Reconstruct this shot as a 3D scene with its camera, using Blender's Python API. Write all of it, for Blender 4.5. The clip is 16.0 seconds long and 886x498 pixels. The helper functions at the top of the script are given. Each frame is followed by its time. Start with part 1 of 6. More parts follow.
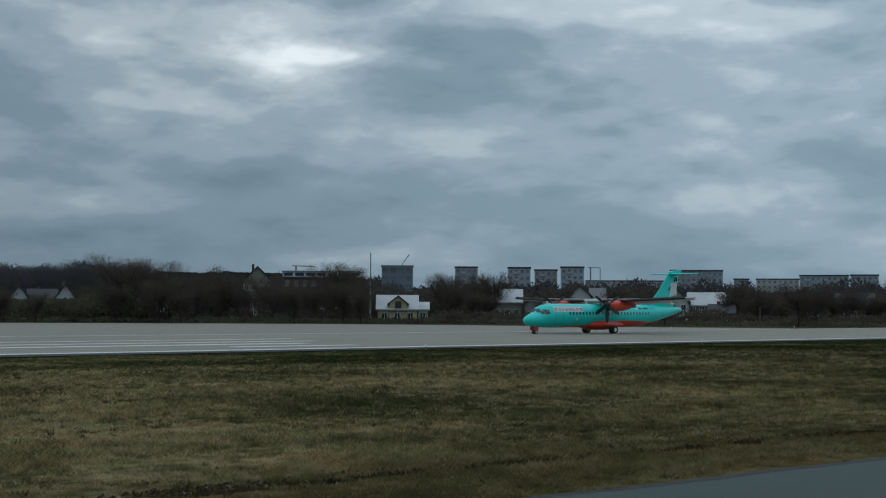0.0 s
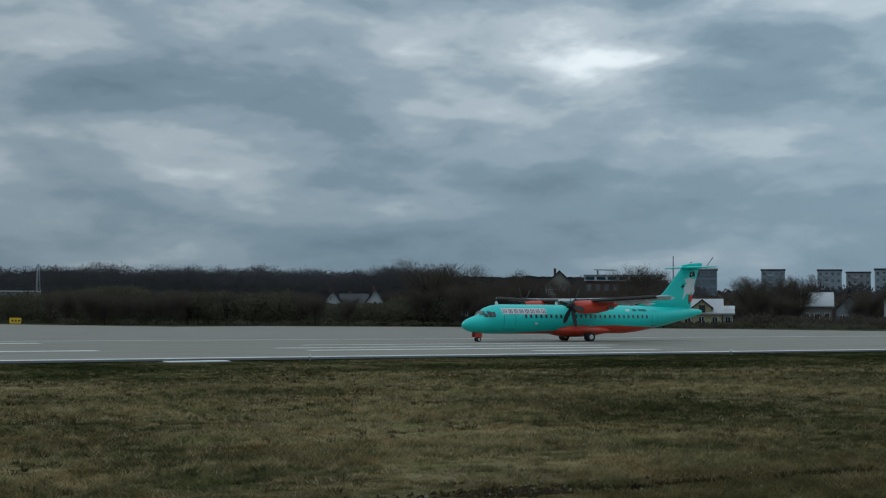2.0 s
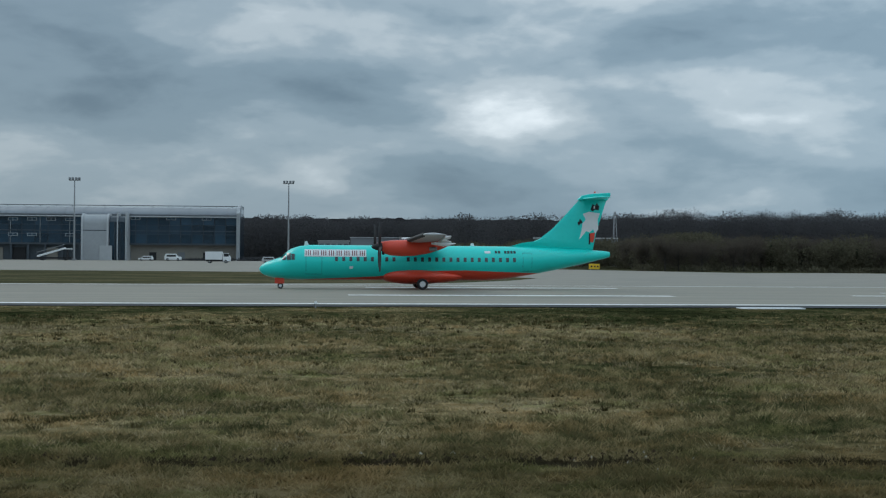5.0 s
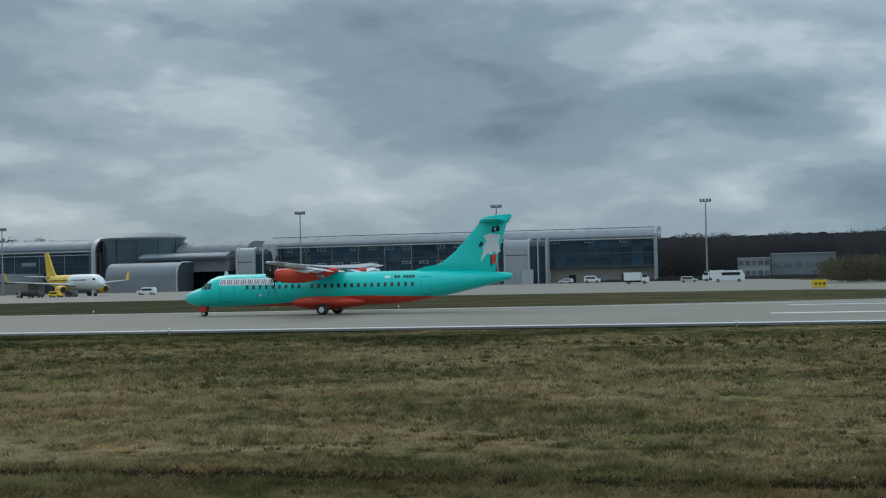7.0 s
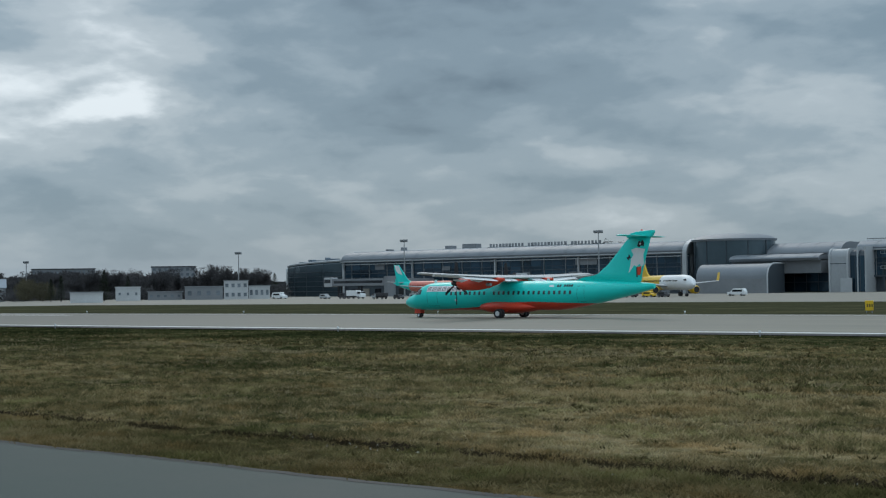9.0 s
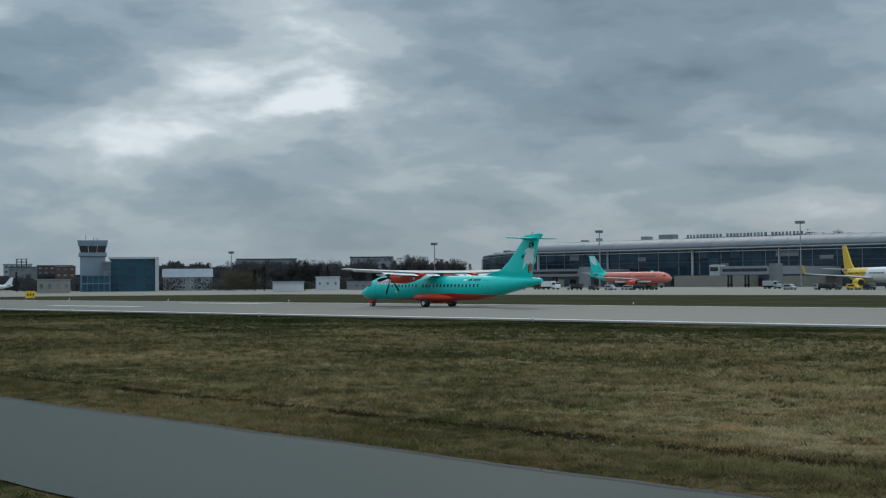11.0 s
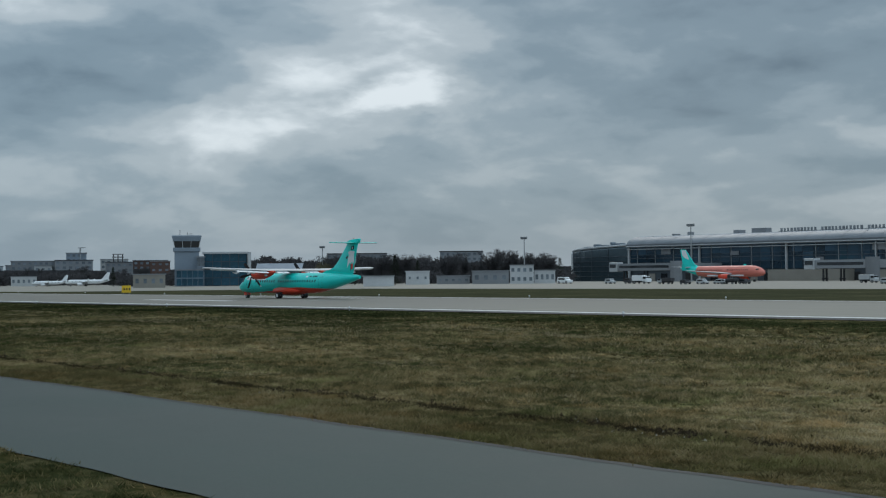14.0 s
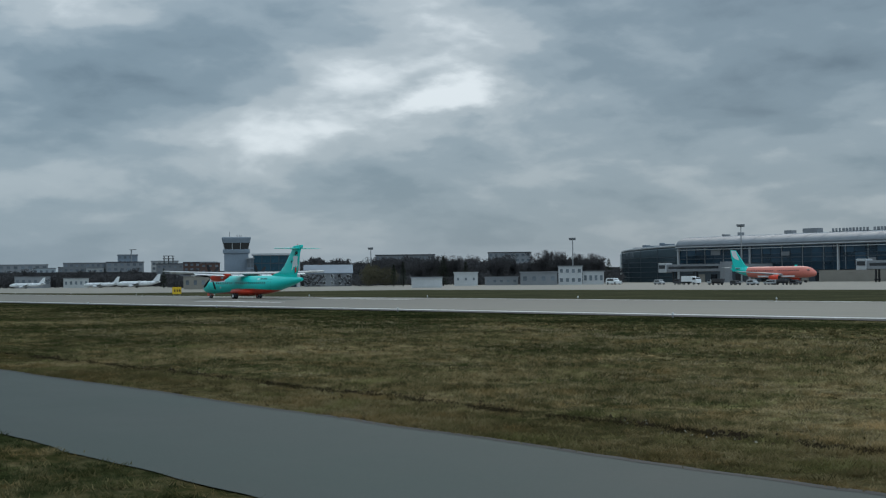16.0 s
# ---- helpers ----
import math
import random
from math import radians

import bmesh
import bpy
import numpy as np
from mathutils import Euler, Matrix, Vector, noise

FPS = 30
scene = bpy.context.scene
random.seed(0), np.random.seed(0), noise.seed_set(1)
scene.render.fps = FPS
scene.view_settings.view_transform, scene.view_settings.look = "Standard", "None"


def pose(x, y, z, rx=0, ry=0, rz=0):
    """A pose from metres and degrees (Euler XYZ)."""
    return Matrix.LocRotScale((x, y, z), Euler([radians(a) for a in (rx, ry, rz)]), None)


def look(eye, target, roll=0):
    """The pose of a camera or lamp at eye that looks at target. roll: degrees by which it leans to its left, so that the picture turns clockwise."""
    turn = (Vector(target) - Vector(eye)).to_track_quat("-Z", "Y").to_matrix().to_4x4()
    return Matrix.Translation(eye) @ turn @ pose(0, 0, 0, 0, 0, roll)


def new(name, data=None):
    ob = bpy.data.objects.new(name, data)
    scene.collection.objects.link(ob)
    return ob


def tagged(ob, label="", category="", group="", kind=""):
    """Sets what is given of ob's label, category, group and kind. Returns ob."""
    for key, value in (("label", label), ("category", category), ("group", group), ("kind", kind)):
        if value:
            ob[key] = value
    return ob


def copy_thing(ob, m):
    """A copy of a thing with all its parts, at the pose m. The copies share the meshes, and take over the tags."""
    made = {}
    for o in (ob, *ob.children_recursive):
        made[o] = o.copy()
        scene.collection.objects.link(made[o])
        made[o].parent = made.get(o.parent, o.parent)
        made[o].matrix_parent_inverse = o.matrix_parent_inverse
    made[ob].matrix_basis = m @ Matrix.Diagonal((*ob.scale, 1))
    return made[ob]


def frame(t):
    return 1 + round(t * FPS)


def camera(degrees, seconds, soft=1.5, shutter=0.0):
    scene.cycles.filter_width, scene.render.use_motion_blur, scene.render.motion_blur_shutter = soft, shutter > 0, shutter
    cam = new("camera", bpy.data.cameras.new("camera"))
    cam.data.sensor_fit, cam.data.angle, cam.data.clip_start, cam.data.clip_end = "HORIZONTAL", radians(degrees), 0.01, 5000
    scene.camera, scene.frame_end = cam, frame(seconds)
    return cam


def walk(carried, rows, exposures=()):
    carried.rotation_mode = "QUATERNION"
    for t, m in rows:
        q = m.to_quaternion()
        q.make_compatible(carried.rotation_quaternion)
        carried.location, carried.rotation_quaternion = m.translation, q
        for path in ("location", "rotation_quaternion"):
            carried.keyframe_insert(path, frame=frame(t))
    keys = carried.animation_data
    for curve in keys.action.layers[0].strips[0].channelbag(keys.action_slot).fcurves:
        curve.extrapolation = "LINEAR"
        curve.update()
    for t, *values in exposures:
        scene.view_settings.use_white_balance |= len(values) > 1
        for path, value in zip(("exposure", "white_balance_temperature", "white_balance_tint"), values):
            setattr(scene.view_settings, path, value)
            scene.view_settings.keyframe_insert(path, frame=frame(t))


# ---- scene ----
# Camera: one standing eye beside the perimeter road, panning after the landing aircraft. x along the runway, y across it.
EYE = 2.78
cam = camera(36.18, 16.0, soft=1.2)
ROWS = [
    (0.0, -41.897, 2.506, -0.347), (0.5, -39.488, 2.198, -0.438), (1.0, -36.649, 2.28, -0.276),
    (1.5, -33.296, 2.368, -0.507), (2.0, -29.201, 2.603, -0.317), (2.5, -24.716, 2.812, 0.007),
    (3.0, -20.726, 2.913, 0.395), (3.2, -19.56, 2.93, 0.39), (5.3, -3.91, 0.0, -0.48), (5.5, -3.071, -0.008, -0.499),
    (6.0, 2.45, 1.072, 0.22), (6.5, 7.403, 1.271, 0.93), (7.0, 12.175, 1.194, 1.289), (7.5, 17.71, 1.098, 1.215),
    (8.0, 23.286, 0.87, 1.816), (8.5, 29.798, 1.556, 1.335), (9.0, 36.729, 1.676, 0.714), (9.5, 40.261, 1.765, 0.531),
    (10.0, 41.312, 1.972, 0.509), (10.2, 42.34, 1.71, 0.5), (12.3, 46.34, 1.46, 0.4), (12.5, 46.655, 1.386, 0.402),
    (13.0, 47.136, 1.341, 0.414), (13.5, 48.023, 1.185, 0.47), (14.0, 48.729, 1.155, 0.496), (14.5, 49.362, 1.176, 0.397),
    (15.0, 49.87, 1.184, 0.375), (15.5, 50.409, 1.169, 0.456), (16.0, 50.766, 1.224, 0.574),
]
EXPOSURES = [(0.0, -0.52), (3.0, -0.38), (5.3, 0.0), (8.0, 0.0), (10.0, -0.12), (16.0, -0.15)]
walk(cam, [(t, pose(0, 0, EYE, 90 + pitch, roll, yaw)) for t, yaw, pitch, roll in ROWS], EXPOSURES)

# ---- sky and light ----
SUN_AZ, SUN_EL = -40.0, 38.0  # degrees clockwise from +y, and above the horizon


def node(nt, kind, **inputs):
    n = nt.nodes.new(kind)
    for key, value in inputs.items():
        n.inputs[key.replace("_", " ")].default_value = value
    return n


def math_node(nt, op, a, b=None, c=None, clamp=False):
    n = nt.nodes.new("ShaderNodeMath")
    n.operation, n.use_clamp = op, clamp
    for i, v in enumerate((a, b, c)):
        if v is None:
            continue
        if isinstance(v, (int, float)):
            n.inputs[i].default_value = v
        else:
            nt.links.new(v, n.inputs[i])
    return n.outputs[0]


def ramp(nt, fac, stops, mode="LINEAR"):
    n = nt.nodes.new("ShaderNodeValToRGB")
    n.color_ramp.interpolation = mode
    els = n.color_ramp.elements
    while len(els) < len(stops):
        els.new(0.5)
    for e, (p, c) in zip(els, stops):
        e.position = p
        e.color = (c, c, c, 1) if isinstance(c, (int, float)) else (*c, 1)
    nt.links.new(fac, n.inputs[0])
    return n.outputs[0]


def mix_rgb(nt, fac, a, b, mode="MIX"):
    n = nt.nodes.new("ShaderNodeMix")
    n.data_type, n.blend_type = "RGBA", mode
    for sock, v in ((n.inputs[0], fac), (n.inputs[6], a), (n.inputs[7], b)):
        if isinstance(v, (int, float)):
            sock.default_value = v
        elif isinstance(v, tuple):
            sock.default_value = (*v, 1)
        else:
            nt.links.new(v, sock)
    return n.outputs[2]


def make_sky():
    """Layered stratocumulus over a pale sky: a cloud sheet seen in perspective, brighter overhead as an overcast sky is."""
    world = bpy.data.worlds.new("overcast_sky")
    scene.world = world
    world.use_nodes = True
    nt = world.node_tree
    nt.nodes.clear()
    out = nt.nodes.new("ShaderNodeOutputWorld")
    bg = nt.nodes.new("ShaderNodeBackground")
    sky = nt.nodes.new("ShaderNodeTexSky")
    sky.sky_type, sky.sun_disc = "NISHITA", False
    sky.sun_elevation, sky.sun_rotation = radians(SUN_EL), radians(SUN_AZ)
    co = nt.nodes.new("ShaderNodeTexCoord")
    sep = nt.nodes.new("ShaderNodeSeparateXYZ")
    nt.links.new(co.outputs["Generated"], sep.inputs[0])
    x, y, z = sep.outputs
    up = math_node(nt, "MAXIMUM", z, 0.0)
    flat = math_node(nt, "ADD", up, 0.16)
    com = nt.nodes.new("ShaderNodeCombineXYZ")
    nt.links.new(math_node(nt, "DIVIDE", x, flat), com.inputs[0])
    nt.links.new(math_node(nt, "DIVIDE", y, flat), com.inputs[1])
    puff = nt.nodes.new("ShaderNodeMapping")
    puff.inputs["Scale"].default_value = (1.0, 1.0, 2.5)
    nt.links.new(co.outputs["Generated"], puff.inputs[0])
    # ragged, torn outlines
    tear = node(nt, "ShaderNodeTexNoise", Scale=7.0, Detail=6.0, Roughness=0.55)
    nt.links.new(puff.outputs[0], tear.inputs["Vector"])
    off = nt.nodes.new("ShaderNodeVectorMath")
    off.operation = "MULTIPLY_ADD"
    off.inputs[1].default_value = (0.045, 0.045, 0.05)
    nt.links.new(tear.outputs[1], off.inputs[0])
    nt.links.new(puff.outputs[0], off.inputs[2])
    big = node(nt, "ShaderNodeTexNoise", Scale=0.8, Detail=3.0, Roughness=0.45, Distortion=0.2)
    mid = node(nt, "ShaderNodeTexNoise", Scale=2.0, Detail=6.0, Roughness=0.46, Distortion=0.25)
    fine = node(nt, "ShaderNodeTexNoise", Scale=6.5, Detail=7.0, Roughness=0.5, Distortion=0.1)
    nt.links.new(com.outputs[0], big.inputs["Vector"])
    nt.links.new(com.outputs[0], mid.inputs["Vector"])
    nt.links.new(off.outputs[0], fine.inputs["Vector"])
    shape = math_node(nt, "ADD", math_node(nt, "ADD", math_node(nt, "MULTIPLY", big.outputs[0], 0.16), math_node(nt, "MULTIPLY", mid.outputs[0], 0.10)), math_node(nt, "MULTIPLY", fine.outputs[0], 0.36))
    shape = math_node(nt, "ADD", shape, 0.20)
    # each billow is pale on its upper side and dark below
    for size, rise, gain, rough in ((6.0, 0.06, 0.24, 0.42), (14.0, 0.026, 0.14, 0.46), (32.0, 0.010, 0.05, 0.5)):
        lift = nt.nodes.new("ShaderNodeVectorMath")
        lift.operation = "ADD"
        lift.inputs[1].default_value = (0.0, 0.0, rise)
        nt.links.new(off.outputs[0], lift.inputs[0])
        above = node(nt, "ShaderNodeTexNoise", Scale=size, Detail=5.0, Roughness=rough, Distortion=0.15)
        here = node(nt, "ShaderNodeTexNoise", Scale=size, Detail=5.0, Roughness=rough, Distortion=0.15)
        nt.links.new(lift.outputs[0], above.inputs["Vector"])
        nt.links.new(off.outputs[0], here.inputs["Vector"])
        shape = math_node(nt, "ADD", shape, math_node(nt, "MULTIPLY", math_node(nt, "SUBTRACT", here.outputs[0], above.outputs[0]), gain))
    # thinner cloud where the bright gaps stand, thicker where the dark masses hang; their outlines are torn by the noise
    torn = nt.nodes.new("ShaderNodeVectorMath")
    torn.operation = "MULTIPLY_ADD"
    torn.inputs[1].default_value = (0.15, 0.15, 0.17)
    flatten = nt.nodes.new("ShaderNodeMapping")
    flatten.inputs["Location"].default_value = (-0.075, -0.075, -0.085)
    flatten.inputs["Scale"].default_value = (1.0, 1.0, 2.3)
    nt.links.new(co.outputs["Generated"], flatten.inputs[0])
    nt.links.new(tear.outputs[1], torn.inputs[0])
    nt.links.new(flatten.outputs[0], torn.inputs[2])
    for masses, sign in ((THIN, 1), (THICK, -1)):
        for az, el, size, gain in masses:
            c = (math.sin(radians(az)) * math.cos(radians(el)), math.cos(radians(az)) * math.cos(radians(el)), 2.3 * math.sin(radians(el)))
            far = nt.nodes.new("ShaderNodeVectorMath")
            far.operation = "DISTANCE"
            far.inputs[1].default_value = c
            nt.links.new(torn.outputs[0], far.inputs[0])
            fall = nt.nodes.new("ShaderNodeMapRange")
            fall.interpolation_type = "SMOOTHSTEP"
            for key, value in (("From Min", 0.0), ("From Max", size * 2.1), ("To Min", sign * gain * 0.78), ("To Max", 0.0)):
                fall.inputs[key].default_value = value
            nt.links.new(far.outputs["Value"], fall.inputs["Value"])
            shape = math_node(nt, "ADD", shape, fall.outputs[0])
    tone = ramp(nt, shape, CLOUD_TONES, "EASE")
    # an overcast dome: about three times as bright overhead as at the horizon
    dome = math_node(nt, "ADD", math_node(nt, "MULTIPLY", math_node(nt, "SMOOTH_MAX", math_node(nt, "SUBTRACT", up, 0.2), 0.0, 0.1), 1.45), 1.0)
    # the thinner cloud lies towards +x
    side = math_node(nt, "ADD", math_node(nt, "ADD", math_node(nt, "MULTIPLY", x, 0.38), math_node(nt, "MULTIPLY", math_node(nt, "MULTIPLY", x, x), 0.40)), 1.06)
    dome = math_node(nt, "MULTIPLY", dome, side)
    haze = math_node(nt, "MULTIPLY", math_node(nt, "EXPONENT", math_node(nt, "MULTIPLY", up, -15.0)), 0.72)
    cloud = mix_rgb(nt, haze, tone, (0.145, 0.225, 0.295))
    # a clearing along the horizon towards -x
    clear = math_node(nt, "MULTIPLY", math_node(nt, "EXPONENT", math_node(nt, "MULTIPLY", up, -60.0)), math_node(nt, "MULTIPLY", math_node(nt, "SUBTRACT", -0.30, x), 2.2, clamp=True))
    cloud = mix_rgb(nt, math_node(nt, "MULTIPLY", clear, ramp(nt, fine.outputs[0], [(0.40, 0.35), (0.58, 0.95)])), cloud, (0.345, 0.44, 0.53))
    vm = nt.nodes.new("ShaderNodeVectorMath")
    vm.operation = "SCALE"
    nt.links.new(cloud, vm.inputs[0])
    nt.links.new(dome, vm.inputs[3])
    sk = nt.nodes.new("ShaderNodeVectorMath")
    sk.operation = "SCALE"
    sk.inputs[3].default_value = 0.006
    nt.links.new(sky.outputs[0], sk.inputs[0])
    total = nt.nodes.new("ShaderNodeVectorMath")
    total.operation = "ADD"
    nt.links.new(vm.outputs[0], total.inputs[0])
    nt.links.new(sk.outputs[0], total.inputs[1])
    nt.links.new(total.outputs[0], bg.inputs[0])
    bg.inputs[1].default_value = 1.0
    nt.links.new(bg.outputs[0], out.inputs[0])


# bearing, elevation, size and depth of the thin and the thick places in the cloud
THIN = [(36.2, 10.9, 0.045, 0.20), (53.5, 12.2, 0.05, 0.08), (36.0, 7.6, 0.08, 0.03), (20.5, 6.6, 0.06, 0.06), (28.7, 11.4, 0.05, 0.04), (7.8, 5.5, 0.05, 0.17), (8.8, 10.2, 0.08, 0.02), (-20.0, 3.8, 0.12, 0.06), (-4.5, 3.5, 0.09, 0.03), (-51.5, 7.4, 0.026, 0.16), (-52.5, 7.6, 0.085, 0.09),
        (-45.0, 4.6, 0.12, 0.05), (-31.0, 4.2, 0.11, 0.06), (-28.4, 11.8, 0.07, 0.04), (-62.0, 4.3, 0.09, 0.07), (-55.5, 2.6, 0.03, 0.05), (55.0, 6.0, 0.05, 0.03), (-62.0, 11.5, 0.08, 0.05), (15.0, 11.5, 0.09, 0.02)]
THICK = [(41.0, 10.6, 0.06, 0.10), (24.0, 8.0, 0.065, 0.08), (34.6, 12.9, 0.05, 0.03), (26.3, 4.0, 0.09, 0.09), (47.0, 9.4, 0.07, 0.05), (48.0, 4.4, 0.12, 0.10), (35.0, 4.0, 0.07, 0.06), (-13.9, 8.6, 0.075, 0.10), (-10.0, 2.0, 0.12, 0.06), (22.0, 2.5, 0.10, 0.06), (33.0, 2.2, 0.10, 0.05), (-6.3, 7.4, 0.06, 0.06), (-9.4, 4.9, 0.08, 0.06), (0.5, 7.2, 0.06, 0.05), (-23.7, 5.8, 0.08, 0.06),
         (4.9, 3.2, 0.08, 0.06), (-38.2, 11.8, 0.10, 0.09), (-32.3, 8.0, 0.09, 0.09), (-41.0, 6.9, 0.09, 0.08), (-51.9, 5.5, 0.03, 0.07), (-52.0, 2.3, 0.10, 0.09), (-65.0, 2.3, 0.08, 0.06), (-65.0, 7.0, 0.10, 0.055), (-19.0, 11.0, 0.09, 0.05)]
CLOUD_TONES = [(0.32, (0.104, 0.166, 0.224)), (0.44, (0.190, 0.273, 0.340)), (0.505, (0.275, 0.362, 0.428)), (0.565, (0.41, 0.49, 0.545)), (0.68, (0.80, 0.88, 0.93))]
make_sky()
sun_data = bpy.data.lights.new("sun", "SUN")
sun_data.energy, sun_data.angle, sun_data.color = 0.6, radians(25), (1.0, 0.96, 0.9)
sun = new("sun", sun_data)
_a, _e = radians(SUN_AZ), radians(SUN_EL)
sun.matrix_world = look((300 * math.sin(_a) * math.cos(_e), 300 * math.cos(_a) * math.cos(_e), 300 * math.sin(_e)), (0, 0, 0))

# ---- materials ----


def let_through(nt, b, share_):
    """Thin blades and twigs pass part of the light on to their shaded side."""
    t = nt.nodes.new("ShaderNodeBsdfTranslucent")
    nt.links.new(b.inputs["Base Color"].links[0].from_socket, t.inputs[0])
    m = nt.nodes.new("ShaderNodeMixShader")
    m.inputs[0].default_value = share_
    nt.links.new(b.outputs[0], m.inputs[1])
    nt.links.new(t.outputs[0], m.inputs[2])
    out = next(n for n in nt.nodes if n.type == "OUTPUT_MATERIAL")
    nt.links.new(m.outputs[0], out.inputs[0])


def material(name, colour, rough=0.6, metal=0.0, spread=0.12, scale=3.0, fine=30.0, bump=0.0, per="", spec=0.5, vary=0.5, coords="Object", second=None, patch=0.5, mat_light=0.0):
    """A surface with variation at two scales; per: 'object' or 'island' shifts the tone from piece to piece."""
    m = bpy.data.materials.new(name)
    m.use_nodes = True
    nt = m.node_tree
    b = nt.nodes["Principled BSDF"]
    b.inputs["Roughness"].default_value, b.inputs["Metallic"].default_value = rough, metal
    b.inputs["Specular IOR Level"].default_value = spec
    co = nt.nodes.new("ShaderNodeTexCoord")
    n1 = node(nt, "ShaderNodeTexNoise", Scale=scale, Detail=5.0, Roughness=0.6)
    n2 = node(nt, "ShaderNodeTexNoise", Scale=fine, Detail=4.0, Roughness=0.6)
    nt.links.new(co.outputs[coords], n1.inputs["Vector"])
    nt.links.new(co.outputs[coords], n2.inputs["Vector"])
    tone = math_node(nt, "ADD", math_node(nt, "MULTIPLY", n1.outputs[0], 0.6), math_node(nt, "MULTIPLY", n2.outputs[0], 0.4))
    if per:
        g = nt.nodes.new("ShaderNodeObjectInfo" if per == "object" else "ShaderNodeNewGeometry")
        tone = math_node(nt, "ADD", tone, math_node(nt, "MULTIPLY", math_node(nt, "SUBTRACT", g.outputs["Random" if per == "object" else "Random Per Island"], 0.5), vary))
    lo = tuple(max(0.0, c * (1 - 2 * spread)) for c in colour)
    hi = tuple(min(1.0, c * (1 + 2 * spread)) for c in (second or colour))
    col = ramp(nt, tone, [(0.5 - patch / 2, lo), (0.5 + patch / 2, hi)])
    nt.links.new(col, b.inputs["Base Color"])
    nt.links.new(math_node(nt, "ADD", math_node(nt, "MULTIPLY", math_node(nt, "SUBTRACT", n2.outputs[0], 0.5), 0.25), rough, clamp=True), b.inputs["Roughness"])
    if bump:
        bp = nt.nodes.new("ShaderNodeBump")
        bp.inputs["Strength"].default_value, bp.inputs["Distance"].default_value = bump, 0.02
        nt.links.new(n2.outputs[0], bp.inputs["Height"])
        nt.links.new(bp.outputs[0], b.inputs["Normal"])
    if mat_light:
        let_through(nt, b, mat_light)
    return m


def grass_material(name, blades):
    """Winter airfield grass: straw and dull green in drifts stretched along the runway, with bare brown spots."""
    m = bpy.data.materials.new(name)
    m.use_nodes = True
    nt = m.node_tree
    b = nt.nodes["Principled BSDF"]
    b.inputs["Roughness"].default_value = 0.9
    b.inputs["Specular IOR Level"].default_value = 0.0
    geo = nt.nodes.new("ShaderNodeNewGeometry")
    mp = nt.nodes.new("ShaderNodeMapping")
    mp.inputs["Scale"].default_value = (0.75, 0.9, 0.0)
    nt.links.new(geo.outputs["Position"], mp.inputs[0])
    n1 = node(nt, "ShaderNodeTexNoise", Scale=0.13, Detail=4.0, Roughness=0.55)
    n2 = node(nt, "ShaderNodeTexNoise", Scale=0.9, Detail=5.0, Roughness=0.65)
    n3 = node(nt, "ShaderNodeTexNoise", Scale=7.0, Detail=5.0, Roughness=0.7)
    for n in (n1, n2, n3):
        nt.links.new(mp.outputs[0], n.inputs["Vector"])
    n4 = node(nt, "ShaderNodeTexNoise", Scale=2.6, Detail=3.0, Roughness=0.65)
    nt.links.new(mp.outputs[0], n4.inputs["Vector"])
    tone = math_node(nt, "ADD", math_node(nt, "ADD", math_node(nt, "MULTIPLY", n1.outputs[0], 0.42), math_node(nt, "MULTIPLY", n2.outputs[0], 0.27)), math_node(nt, "MULTIPLY", n4.outputs[0], 0.31))
    tone = math_node(nt, "ADD", math_node(nt, "MULTIPLY", math_node(nt, "SUBTRACT", tone, 0.5), 2.7), 0.625)
    sep = nt.nodes.new("ShaderNodeSeparateXYZ")
    nt.links.new(geo.outputs["Position"], sep.inputs[0])
    # mown greener strip beside the runway, worn earth beside the road
    strip = math_node(nt, "MULTIPLY", math_node(nt, "SUBTRACT", ramp(nt, math_node(nt, "DIVIDE", sep.outputs[1], 400.0), [(0.128, 0.0), (0.146, 1.0), (0.25, 1.0), (0.30, 0.4)]), 0.0), 0.165)
    tone = math_node(nt, "SUBTRACT", tone, strip)
    wear = ramp(nt, math_node(nt, "ADD", math_node(nt, "DIVIDE", sep.outputs[1], 60.0), math_node(nt, "MULTIPLY", n2.outputs[0], 0.10)), [(0.225, 0.0), (0.25, 1.0), (0.345, 0.9), (0.40, 0.0)])
    # fresh green on the near verge of the road
    tone = math_node(nt, "SUBTRACT", tone, math_node(nt, "MULTIPLY", ramp(nt, math_node(nt, "DIVIDE", sep.outputs[1], 60.0), [(0.19, 1.0), (0.22, 0.0)]), 0.2))
    # greener away from the middle of the field
    tone = math_node(nt, "SUBTRACT", tone, math_node(nt, "MULTIPLY", math_node(nt, "MINIMUM", math_node(nt, "ABSOLUTE", math_node(nt, "ADD", sep.outputs[0], 4.0)), 70.0), 0.0030))
    if blades:
        tone = math_node(nt, "ADD", tone, math_node(nt, "MULTIPLY", math_node(nt, "SUBTRACT", geo.outputs["Random Per Island"], 0.5), 0.07))
        # each clump has a tone of its own
        tuft = nt.nodes.new("ShaderNodeAttribute")
        tuft.attribute_name = "clump"
        tone = math_node(nt, "ADD", tone, math_node(nt, "MULTIPLY", math_node(nt, "SUBTRACT", tuft.outputs["Fac"], 0.5), 0.36))
    else:
        tone = math_node(nt, "ADD", tone, math_node(nt, "MULTIPLY", math_node(nt, "SUBTRACT", n3.outputs[0], 0.5), 0.3))
    # the ground's tones are cut below the blades', painting in shade between clumps
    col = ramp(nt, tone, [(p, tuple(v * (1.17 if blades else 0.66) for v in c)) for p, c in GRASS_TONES])
